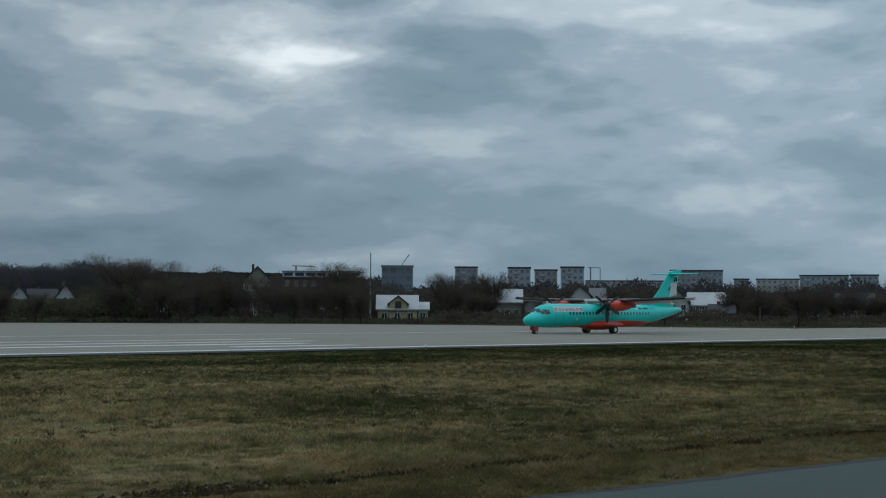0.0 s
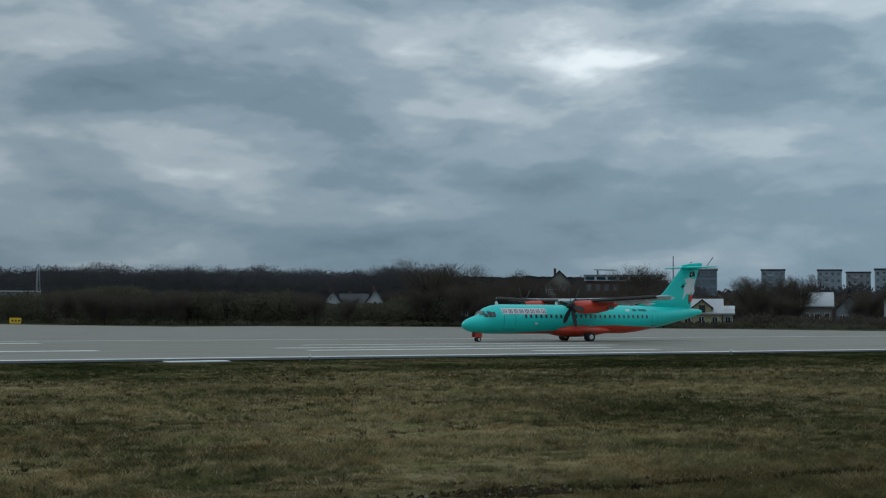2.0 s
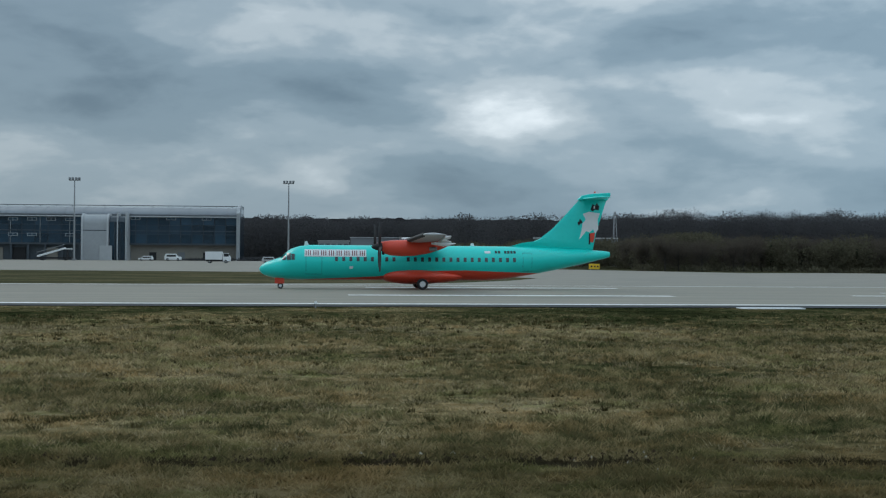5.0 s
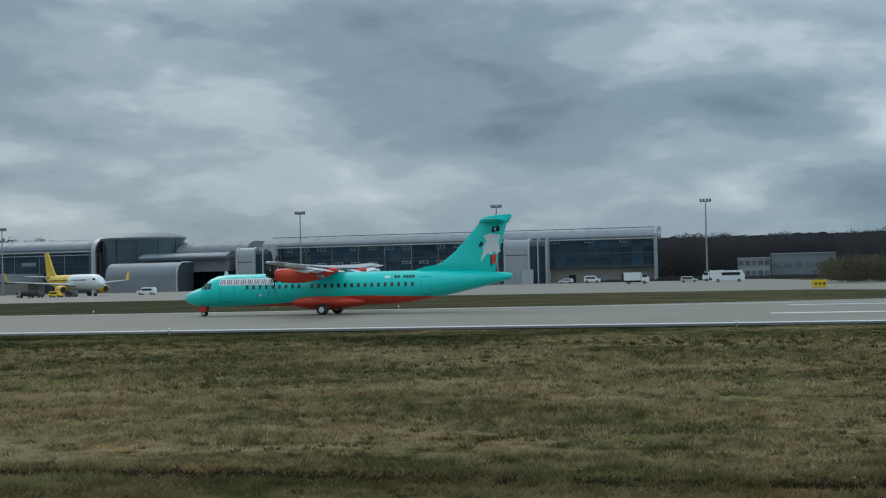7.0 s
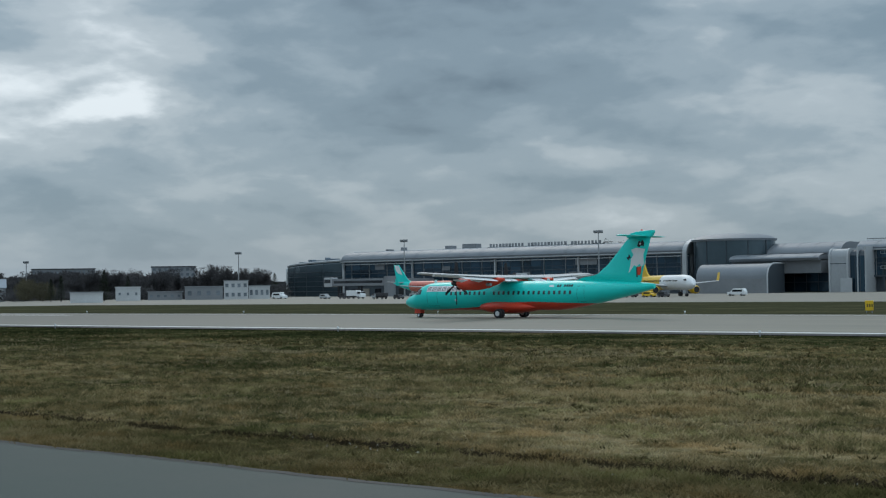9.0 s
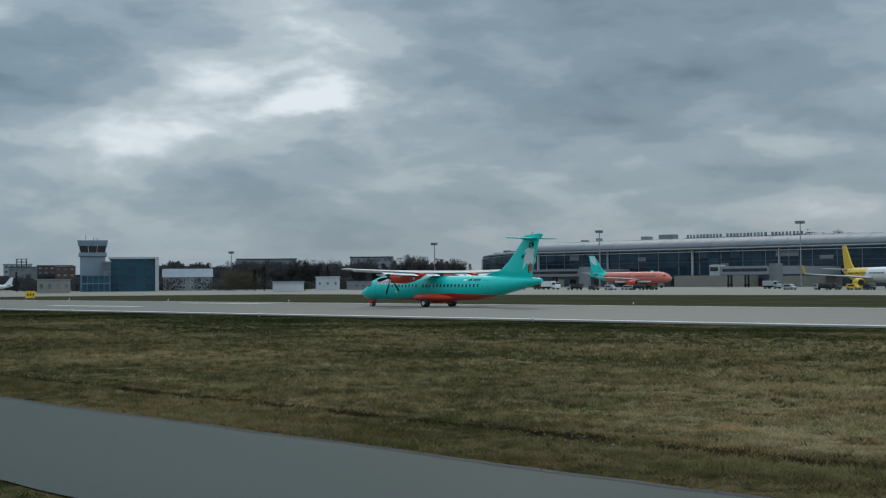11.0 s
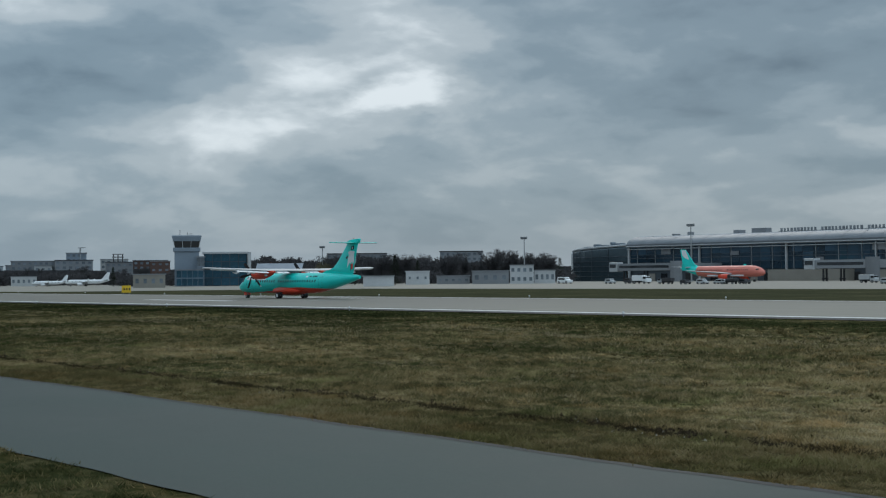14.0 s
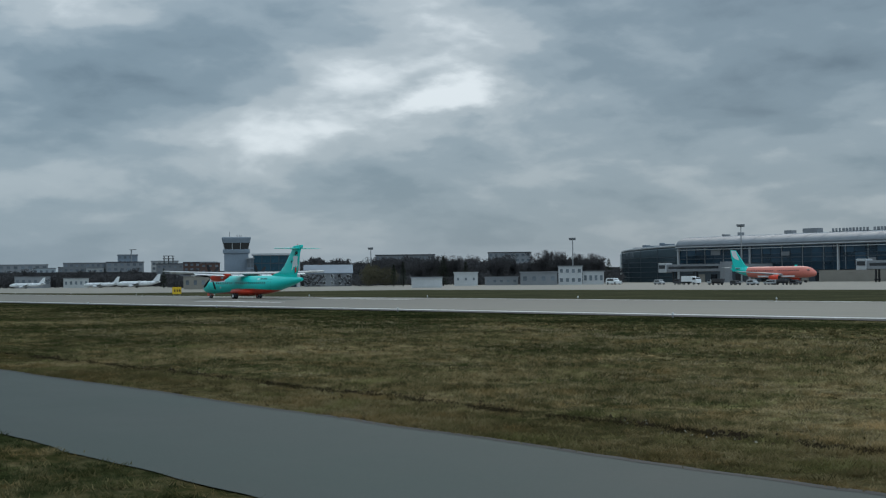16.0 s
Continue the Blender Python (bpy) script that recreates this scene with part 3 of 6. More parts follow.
def weed_tufts():
    """Low dark rosettes and clumps scattered through the straw."""
    rng = np.random.default_rng(14)
    g = Geo()
    for _ in range(8000):
        y = 15.0 + 43.0 * rng.random() ** 0.8
        x = rng.uniform(-2.4, 1.8) * y
        if y < 14.9 - 0.042 * x or noise.noise(Vector((x * 0.09, y * 0.16, 7))) < rng.uniform(-0.5, 0.35):
            continue
        r, h = rng.uniform(0.06, 0.2), rng.uniform(0.035, 0.085) * (0.7 + y / 45)
        for _ in range(18):
            a, q = rng.uniform(0, 2 * math.pi), r * rng.random() ** 0.5
            bx, by, t, w = x + q * math.cos(a), y + q * math.sin(a), rng.uniform(0, math.pi), rng.uniform(0.009, 0.02) * (0.6 + y / 40)
            g.face((bx - w * math.cos(t), by - w * math.sin(t), 0), (bx + w * math.cos(t), by + w * math.sin(t), 0), (bx + 0.1 * math.cos(a) * rng.random(), by + 0.1 * math.sin(a), h * rng.uniform(0.6, 1.2)))
    tagged(part("weed_tufts", g, DARKTUFT), "dark low weeds and dead rosettes among the straw", "weeds", kind="stuff")


def verge_clods():
    """A broken line of turned earth and pale stones along the old wheel rut."""
    rng = np.random.default_rng(21)
    for name, label, mat, count, s0, s1 in (("earth_clods", "dark turned earth in a broken line along the verge", EARTH, 5200, 0.012, 0.045), ("loose_stones", "small pale stones scattered along the verge", STONE, 500, 0.010, 0.028)):
        g = Geo()
        for _ in range(count):
            x = rng.uniform(-62, 44)
            if noise.noise(Vector((x * 0.22, 3, 1))) < rng.uniform(-0.25, 0.3):
                continue
            y = 18.3 - 0.042 * x + 0.5 * noise.noise(Vector((x * 0.12, 0, 5))) + rng.normal(0, 0.22 if mat is EARTH else 0.5)
            s = rng.uniform(s0, s1)
            k, ph = 5, rng.uniform(0, 6)
            lo = [(x + s * rng.uniform(1.0, 2.4) * math.cos(ph + 2 * math.pi * i / k), y + s * rng.uniform(0.8, 1.3) * math.sin(ph + 2 * math.pi * i / k), 0.0) for i in range(k)]
            top = (x + s * 0.2, y, s * rng.uniform(0.5, 1.1) + 0.02)
            for i in range(k):
                g.face(lo[i], lo[(i + 1) % k], top)
        tagged(part(name, g, mat), label, "earth" if mat is EARTH else "stones", kind="stuff")



def straw_tussocks():
    """Pale dead tussocks with bent heads, standing above the short turf in drifts."""
    rng = np.random.default_rng(33)
    count, blades = 11000, 24
    y = 16.5 + 35.0 * rng.random(count) ** 0.85
    x = rng.uniform(-2.3, 1.7, count) * y
    drift = np.array([noise.noise(Vector((a * 0.12, b * 0.30, 17))) + 0.6 * noise.noise(Vector((a * 0.7, b * 1.3, 21))) for a, b in zip(x, y)])
    keep = (drift > rng.uniform(-0.35, 0.45, count)) & (y > 19.0 - 0.042 * x)
    x, y = x[keep], y[keep]
    n = len(x) * blades
    size = np.repeat(rng.uniform(0.6, 1.3, len(x)) * (0.75 + y / 70), blades)
    a = rng.uniform(0, 2 * np.pi, n)
    r = 0.19 * size * np.sqrt(rng.random(n))
    bx, by = np.repeat(x, blades) + r * 1.5 * np.cos(a), np.repeat(y, blades) + r * np.sin(a)
    h = rng.uniform(0.03, 0.085, n) * size
    w = rng.uniform(0.006, 0.012, n) * size * (1 + np.repeat(y, blades) / 40)
    t = rng.uniform(0, np.pi, n)
    lean = rng.uniform(0.4, 1.6, n) * h
    p0 = np.stack([bx - w * np.cos(t), by - w * np.sin(t), np.zeros(n)], 1)
    p1 = np.stack([bx + w * np.cos(t), by + w * np.sin(t), np.zeros(n)], 1)
    p2 = np.stack([bx + lean * np.cos(a), by + lean * np.sin(a), h], 1)
    g = Geo()
    g.v = np.stack([p0, p1, p2], 1).reshape(-1, 3).tolist()
    g.f = np.arange(3 * n).reshape(-1, 3).tolist()
    tagged(new("straw_tussocks", raw_mesh("straw_tussocks", g, STRAW)), "pale dead straw tussocks standing in the winter grass", "grass", kind="stuff")


def raw_mesh(name, geo, mat):
    me = bpy.data.meshes.new(name)
    me.from_pydata(geo.v, [], geo.f)
    me.materials.append(mat)
    return me


weed_tufts()
straw_tussocks()
verge_clods()

# ---- the landing aircraft ----
PLANE_Y = 104.5


def ring(s, zc, ry, rz, k=40, power=1.0):
    return [(s, ry * math.cos(a), zc + rz * math.sin(a)) for a in (2 * math.pi * j / k for j in range(k))]


def interp(table, s):
    xs = [r[0] for r in table]
    return [float(np.interp(s, xs, [r[i] for r in table])) for i in range(1, len(table[0]))]


FUSE = [  # station, bottom, top, half width
    (0.0, 1.42, 1.56, 0.06), (0.15, 1.20, 1.80, 0.34), (0.5, 1.02, 2.03, 0.62), (1.0, 0.88, 2.22, 0.92), (1.6, 0.80, 2.42, 1.16), (2.0, 0.77, 2.78, 1.26), (2.4, 0.75, 3.08, 1.33),
    (3.0, 0.73, 3.28, 1.40), (3.8, 0.72, 3.38, 1.43), (17.5, 0.72, 3.38, 1.43), (19.0, 0.86, 3.37, 1.40), (21.0, 1.18, 3.34, 1.28), (23.0, 1.58, 3.27, 1.05), (25.0, 2.02, 3.18, 0.74), (26.6, 2.42, 3.08, 0.40), (27.17, 2.58, 3.00, 0.22)]


def fuse_y(s, z, side=-1, out=0.012):
    """The skin's half width at a station and height."""
    lo, hi, w = interp(FUSE, s)
    zc, rz = (lo + hi) / 2, (hi - lo) / 2
    q = max(0.0, 1 - ((z - zc) / rz) ** 2)
    return side * (w * math.sqrt(q) + out)


def skin_patch(s0, s1, z0, z1, side=-1, out=0.012, k=4, ks=2, thick=0.03):
    """A thin panel that follows the fuselage skin."""
    g = Geo()
    ss = [s0 + (s1 - s0) * i / ks for i in range(ks + 1)]
    zs = [z0 + (z1 - z0) * i / k for i in range(k + 1)]
    outer = [[(s, fuse_y(s, z, side, out), z) for z in zs] for s in ss]
    inner = [[(s, fuse_y(s, z, side, out - thick), z) for z in zs] for s in ss]
    g.loft(outer, cap=False, closed=False)
    g.loft([outer[0], inner[0]], cap=False, closed=False)
    g.loft([outer[-1], inner[-1]], cap=False, closed=False)
    g.loft([[r[0] for r in outer], [r[0] for r in inner]], cap=False, closed=False)
    g.loft([[r[-1] for r in outer], [r[-1] for r in inner]], cap=False, closed=False)
    return g


def aerofoil(chord, thick, k=9):
    """Upper and lower points from nose to tail."""
    xs = [0.5 * (1 - math.cos(math.pi * i / k)) for i in range(k + 1)]
    t = lambda x: 5 * thick * (0.2969 * math.sqrt(x) - 0.126 * x - 0.3516 * x * x + 0.2843 * x ** 3 - 0.1036 * x ** 4)
    up = [(x * chord, t(x) * 1.25 * chord) for x in xs]
    lo = [(x * chord, -t(x) * 0.75 * chord) for x in reversed(xs[1:-1])]
    return up + lo


def make_aircraft():
    ac = thing("turboprop_airliner", "turquoise and orange-red twin turboprop airliner rolling along the runway", "aircraft")
    g = Geo()
    stations = [0.0, 0.05, 0.15, 0.3, 0.5, 0.75, 1.0, 1.3, 1.6, 1.8, 2.0, 2.2, 2.4, 2.7, 3.0, 3.4, 3.8] + [3.8 + 0.85 * i for i in range(1, 17)] + [18.2, 19, 20, 21, 22, 23, 24, 25, 26, 26.6, 27.0, 27.17]
    rows = []
    for s in stations:
        lo, hi, w = interp(FUSE, s)
        rows.append(ring(s, (lo + hi) / 2, w, (hi - lo) / 2))
    g.loft(rows)
    body = part("fuselage", g, LIVERY, ac, "turquoise fuselage with an orange-red belly", True)
    # belly fairing that houses the main gear
    g = Geo()
    rows = []
    for i in range(25):
        q = i / 24
        s = 9.3 + 6.5 * q
        w = math.sin(math.pi * min(1, q * 1.0) ** 0.75) ** 0.55 if 0 < q < 1 else 0.02
        rows.append([(s, (0.5 + 1.35 * w) * math.cos(a), 1.05 + (0.12 + 0.52 * w) * math.sin(a)) for a in (2 * math.pi * j / 28 for j in range(28))])
    g.loft(rows)
    part("gear_fairing", g, ORANGE, ac, "orange-red bulged landing gear fairing", True)
    # wing: straight centre section, tapered outer panels, slightly raised tips
    for side in (-1, 1):
        g = Geo()
        rows = []
        for y, c, z, x0 in ((0.0, 2.57, 3.72, 11.05), (4.9, 2.57, 3.74, 11.05), (9.0, 2.10, 3.90, 11.30), (12.9, 1.62, 4.05, 11.52), (13.45, 1.30, 4.08, 11.70), (13.55, 0.7, 4.09, 11.95)):
            rows.append([(x0 + px, side * y, z + pz) for px, pz in aerofoil(c, 0.16 if y < 9 else 0.13)])
        part("wing", g.loft(rows), WINGGREY, ac, "pale grey high-mounted wing", True)
        for y0, y1, q0, q1 in ((1.5, 3.4, 1.0, 1.0), (4.7, 9.4, 1.0, 0.85), (9.5, 13.0, 0.72, 0.55)):
            rows = []
            for y, q in ((y0, q0), (y1, q1)):
                z = 3.70 + max(0.0, y - 4.9) * 0.040
                drop = 0.30 * q if y1 < 9.45 else 0.03
                x = 13.30 if y < 5 else 13.30 - (y - 4.9) * 0.035
                rows.append([(x, side * y, z - 0.02), (x + 0.80 * q, side * y, z - drop), (x + 0.80 * q, side * y, z - drop - 0.03), (x, side * y, z - 0.20)])
            part("flap" if y1 < 9.45 else "aileron", Geo().loft(rows), WHITE, ac)
        rows = []
        for y, z, x0 in ((1.3, 3.725, 11.03), (4.9, 3.745, 11.03), (9.0, 3.905, 11.28), (12.9, 4.055, 11.50)):
            rows.append([(x0 + 0.16, side * y, z + 0.19), (x0 + 0.02, side * y, z + 0.10), (x0 - 0.025, side * y, z), (x0 + 0.02, side * y, z - 0.07), (x0 + 0.16, side * y, z - 0.13)])
        part("deicing_boot", Geo().loft(rows), DARK, ac, "black rubber leading edge", True)
        for y in (2.4, 6.8, 9.4):
            part("flap_fairing", Geo().tube([(12.6, side * y, 3.52), (13.5, side * y, 3.42), (14.1, side * y, 3.5)], [0.07, 0.13, 0.03], 8), WHITE, ac, smooth=True)
        # nacelle
        g = Geo()
        rows = []
        for s, zc, ry, rz in ((9.2, 3.25, 0.30, 0.33), (9.35, 3.22, 0.42, 0.46), (9.8, 3.18, 0.50, 0.56), (10.6, 3.17, 0.53, 0.60), (11.6, 3.20, 0.52, 0.60), (12.6, 3.28, 0.47, 0.50), (13.6, 3.42, 0.35, 0.32), (14.3, 3.55, 0.14, 0.12)):
            rows.append([(s, side * 4.05 + ry * math.cos(a), zc + rz * math.sin(a)) for a in (2 * math.pi * j / 24 for j in range(24))])
        nac = part("engine_nacelle", g.loft(rows), ORANGE, ac, "orange-red engine nacelle", True)
        g = Geo().tube([(9.17, side * 4.05, 2.86), (9.36, side * 4.05, 2.84)], [0.17, 0.20], 14)
        part("air_intake", g, DARK, nac, smooth=True)
        g = Geo().tube([(12.7, side * 4.45, 3.1), (13.2, side * 4.62, 3.12)], [0.16, 0.15], 12)
        part("exhaust", g, STEEL, nac, smooth=True)
    # dorsal fin, fin and T-tail
    g = Geo()
    prof = [(19.2, 3.34), (20.5, 3.52), (21.6, 3.95), (22.6, 4.72), (23.3, 5.45), (24.1, 6.35), (24.75, 7.05), (26.9, 7.05), (26.55, 5.9), (26.15, 4.6), (25.85, 3.15), (22.0, 3.2)]
    ctr = [(24.6, 4.9)] * len(prof)
    rim = [[(x, 0.0 + sgn * 0.02, z) for x, z in prof] for sgn in (-1, 1)]
    mid = [[(x * 0.8 + c[0] * 0.2, sgn * 0.17, z * 0.8 + c[1] * 0.2) for (x, z), c in zip(prof, ctr)] for sgn in (-1, 1)]
    g.loft([mid[0], rim[0], rim[1], mid[1]])
    fin = part("tail_fin", g, TURQ, ac, "swept turquoise tail fin", True)
    g = Geo().prism([(24.55, 7.02), (24.95, 7.38), (25.6, 7.52), (27.2, 7.63), (27.22, 7.42), (26.95, 7.0)], -0.2, 0.2)
    part("fin_cap", g, TURQ, fin, bevel=0.06)
    for side in (-1, 1):
        g = Geo()
        rows = [[(x0 + px, side * y, 7.12 + pz) for px, pz in aerofoil(c, 0.11)] for y, c, x0 in ((0.1, 1.72, 24.95), (3.5, 1.1, 25.45), (3.65, 0.6, 25.75))]
        part("tailplane", g.loft(rows), TURQ, ac, smooth=True)
        # emblem on the fin: a white feathered shape with red and dark touches
        emblem = ((WHITE, [(25.02, 5.95), (25.5, 6.12), (26.38, 6.0), (26.2, 5.5), (26.25, 4.75), (26.0, 4.4), (25.85, 4.75), (25.55, 4.5), (25.3, 4.62), (24.72, 3.9), (24.92, 4.6), (25.0, 5.2), (25.25, 5.5)]),
                  (ORANGE, [(25.58, 3.78), (25.84, 3.72), (25.96, 4.05), (25.98, 4.5), (25.6, 4.45)]), (DARK, [(25.5, 3.6), (25.62, 3.55), (25.6, 4.45), (25.5, 4.4)]),
                  (DARK, [(24.72, 5.02), (24.84, 5.2), (24.98, 5.22), (24.93, 5.42), (24.78, 5.58), (24.74, 5.36), (24.58, 5.28)]), (DARK, [(25.62, 6.26), (25.82, 6.16), (25.98, 6.3), (26.26, 6.24), (26.32, 6.55), (26.12, 6.8), (26.0, 6.6), (25.78, 6.72)]), (WHITE, [(25.86, 6.36), (25.98, 6.38), (25.97, 6.56), (25.87, 6.54)]))
        for k, (mat, poly) in enumerate(emblem):
            a, b = (side * (0.172 + 0.003 * k), side * 0.155)
            part("fin_emblem", Geo().prism(poly, min(a, b), max(a, b)), mat, fin)
    # windows
    for side in (-1, 1):
        for i in range(26):
            s = 5.75 + i * 0.545
            if i in (9,):
                continue
            part("window", skin_patch(s, s + 0.22, 2.16, 2.48, side, 0.014), WINDOWGREY, body)
        for s0, s1, z0, z1 in ((1.78, 2.06, 2.22, 2.56), (2.1, 2.42, 2.22, 2.74), (2.46, 2.72, 2.24, 2.70)):
            part("cockpit_window", skin_patch(s0, s1, z0, z1, side, 0.016), GLASSDARK, body)
        # title band: red bars on white plates, no lettering
        for i in range(8):
            s = 3.48 + i * 0.585
            plate = part("title_plate", skin_patch(s - 0.03, s + 0.545, 2.50, 3.04, side, 0.014), WHITE, body)
            for q in (0.05, 0.21, 0.37):
                part("title_bar", skin_patch(s + q, s + q + 0.07, 2.58, 2.96, side, 0.022), MAROON, plate)
        for i in range(7):
            s = 18.0 + i * 0.24
            if i != 2:
                part("registration_bar", skin_patch(s, s + 0.17, 2.82, 3.02, side, 0.014), DARK, body)
        part("flag_patch", skin_patch(17.2, 17.65, 2.82, 3.0, side, 0.014), WHITE, body)
        # a white plate stands in for the light reflected off the skin
        part("glint_plate", skin_patch(6.85, 7.12, 1.58, 1.78, side, 0.016), WHITE, body, "small white square painted as a reflected light")
        for s0, s1, z0, z1 in ((3.55, 4.75, 1.15, 2.5), (20.15, 20.85, 1.45, 2.85)):
            for q in ((s0, s0 + 0.025, z0, z1), (s1, s1 + 0.025, z0, z1), (s0, s1, z0, z0 + 0.025), (s0, s1, z1, z1 + 0.025)):
                part("door_seam", skin_patch(*q, side, 0.013), DARK, body)
    # centre windscreen
    g = Geo()
    for s0, s1, y0, y1, z0, z1 in ((1.62, 1.98, -0.62, -0.03, 2.40, 2.74), (1.62, 1.98, 0.03, 0.62, 2.40, 2.74)):
        g.face((s0, y0, z0 + 0.02), (s0, y1, z0 + 0.02), (s1, y1 * 0.9, z1 + 0.05), (s1, y0 * 0.9, z1 + 0.05))
    part("windscreen", g, GLASSDARK, body)
    # aerials and beacon
    for s, h in ((3.4, 0.28), (16.2, 0.22), (9.9, 0.3)):
        part("aerial", Geo().prism([(s, 3.3), (s + 0.05, 3.38 + h), (s + 0.25, 3.38 + h), (s + 0.4, 3.3)], -0.02, 0.02), WHITE, body)
    part("beacon", Geo().tube([(26.0, 0, 7.6), (26.0, 0, 7.72)], [0.08, 0.05], 8), ORANGE, fin)
    moving = []
    # propellers
    for side in (-1, 1):
        prop = new("propeller")
        prop.parent = ac
        prop.matrix_basis = pose(9.0, side * 4.05, 3.25)
        prop["label"] = "six-bladed dark propeller"
        part("spinner", Geo().tube([(-0.62, 0, 0), (-0.5, 0, 0), (-0.25, 0, 0), (0.2, 0, 0)], [0.03, 0.14, 0.24, 0.30], 16), DARK, prop, smooth=True)
        blade = None
        for i in range(6):
            if blade is None:
                rows = []
                for r, c, tw in ((0.2, 0.20, 55), (0.5, 0.30, 42), (1.0, 0.42, 30), (1.5, 0.42, 22), (1.85, 0.34, 18), (1.965, 0.16, 16)):
                    ca, sa = math.cos(radians(tw)), math.sin(radians(tw))
                    rows.append([(u * c * sa - w * 0.03 * ca, u * c * ca + w * 0.03 * sa, r) for u, w in ((-0.5, 0), (0, 1), (0.5, 0), (0, -1))])
                blade = part("blade", Geo().loft(rows), DARK, prop, smooth=True)
            else:
                share("blade", blade.data, prop, pose(0, 0, 0, 60 * i))
        moving.append(("prop", prop, prop.matrix_basis.copy(), -1))
    # landing gear
    for x, y, r in ((1.62, -0.17, 0.22), (1.62, 0.17, 0.22), (12.35, -2.27, 0.42), (12.35, -1.85, 0.42), (12.35, 1.85, 0.42), (12.35, 2.27, 0.42)):
        w = new("wheel")
        w.parent = ac
        w.matrix_basis = pose(x, y, r + 0.03)
        hw = 0.11 if r < 0.3 else 0.16
        prof = [(r * 0.55, -hw * 0.8), (r * 0.9, -hw), (r, -hw * 0.6), (r, hw * 0.6), (r * 0.9, hw), (r * 0.55, hw * 0.8)]
        rows = [[(q * math.cos(a), yy, q * math.sin(a)) for q, yy in prof] for a in (2 * math.pi * j / 22 for j in range(23))]
        part("tyre", Geo().loft(rows, cap=False), DARK, w, smooth=True)
        g = Geo().tube([(0, -hw * 0.75, 0), (0, hw * 0.75, 0)], [r * 0.57, r * 0.57], 14)
        for j in range(5):
            a = 2 * math.pi * j / 5
            g.box(r * 0.3 * math.cos(a) - 0.03, -hw * 0.82, r * 0.3 * math.sin(a) - 0.03, r * 0.3 * math.cos(a) + 0.03, hw * 0.82, r * 0.3 * math.sin(a) + 0.03)
        part("hub", g, WHITE, w)
        moving.append(("wheel", w, w.matrix_basis.copy(), r))
    part("nose_gear_leg", Geo().tube([(1.62, 0, 0.25), (1.55, 0, 0.95)], 0.06, 8).tube([(1.62, -0.2, 0.25), (1.62, 0.2, 0.25)], 0.04, 8), STEEL, ac, smooth=True)
    for y in (-0.3, 0.3):
        part("nose_gear_door", Geo().box(1.2, y - 0.015, 0.42, 1.9, y + 0.015, 0.85), ORANGE, ac)
    for side in (-1, 1):
        part("main_gear_leg", Geo().tube([(12.35, side * 2.06, 0.45), (12.2, side * 1.5, 0.95)], 0.10, 8).tube([(12.35, side * 1.75, 0.45), (12.35, side * 2.35, 0.45)], 0.06, 8), STEEL, ac, smooth=True)
        part("gear_door", Geo().box(11.75, side * 1.5 - 0.02, 0.62, 12.9, side * 1.5 + 0.02, 1.0), ORANGE, ac)
    return ac, moving


AIRCRAFT, MOVING = make_aircraft()

# ---- terminal ----
TY = 440.0  # the line of the terminal's airside front


def tx(az, y=TY):
    return y * math.tan(radians(az))


terminal = thing("terminal_building", "long glass airport terminal with a silver barrel roof", "terminal")


def vault(x0, x1, eave, top, y=TY, depth=60.0, seam=6.0, lip=0.9):
    """A barrel roof that rolls over the front edge, with raised seams."""
    prof = [(y - lip, eave - 0.5), (y - lip - 0.5, eave + 0.35 * (top - eave) * 0.4)]
    for i in range(9):
        a = math.pi / 2 * i / 8
        prof.append((y - lip + 9.0 * (1 - math.cos(a)), eave + 0.1 * (top - eave) + (top - eave) * 0.88 * math.sin(a)))
    prof += [(y + depth * 0.45, top), (y + depth, eave + 1), (y + depth, eave - 0.5)]
    g = Geo().prism(prof, x0, x1, "x")
    x = x0 + seam
    while x < x1 - 1:
        for a, b in zip(prof[1:11], prof[2:12]):
            g.face((x - 0.12, a[0] - 0.08, a[1] + 0.12), (x + 0.12, a[0] - 0.08, a[1] + 0.12), (x + 0.12, b[0] - 0.08, b[1] + 0.12), (x - 0.12, b[0] - 0.08, b[1] + 0.12))
        x += seam
    return g


def curtain(x0, x1, z0, z1, cols, rows, y=TY, slant=0.0):
    """A curtain wall: mullions and transoms on a backing, each pane a piece of its own."""
    g = Geo().box(x0, y + 0.5, z0, x1, y + 0.9, z1)
    wall = part("curtain_wall", g, MULLION, terminal)
    w, h = (x1 - x0) / cols, (z1 - z0) / rows
    pane = mesh_of("pane", Geo().box(-w / 2 + 0.12, -0.06, -h / 2 + 0.1, w / 2 - 0.12, 0.06, h / 2 - 0.1), CURTAIN)
    for i in range(cols):
        for j in range(rows):
            share("pane", pane, wall, pose(x0 + (i + 0.5) * w, y + 0.42, z0 + (j + 0.5) * h, random.uniform(-0.5, 0.5), 0, random.uniform(-0.7, 0.7)))
    return wall


X_R, X_G1, X_G1L, X_G2, X_G2L, X_B, X_H, X_L = (tx(a) for a in (-3.3, -8.34, -9.40, -19.7, -20.45, -24.2, -26.45, -40.95))
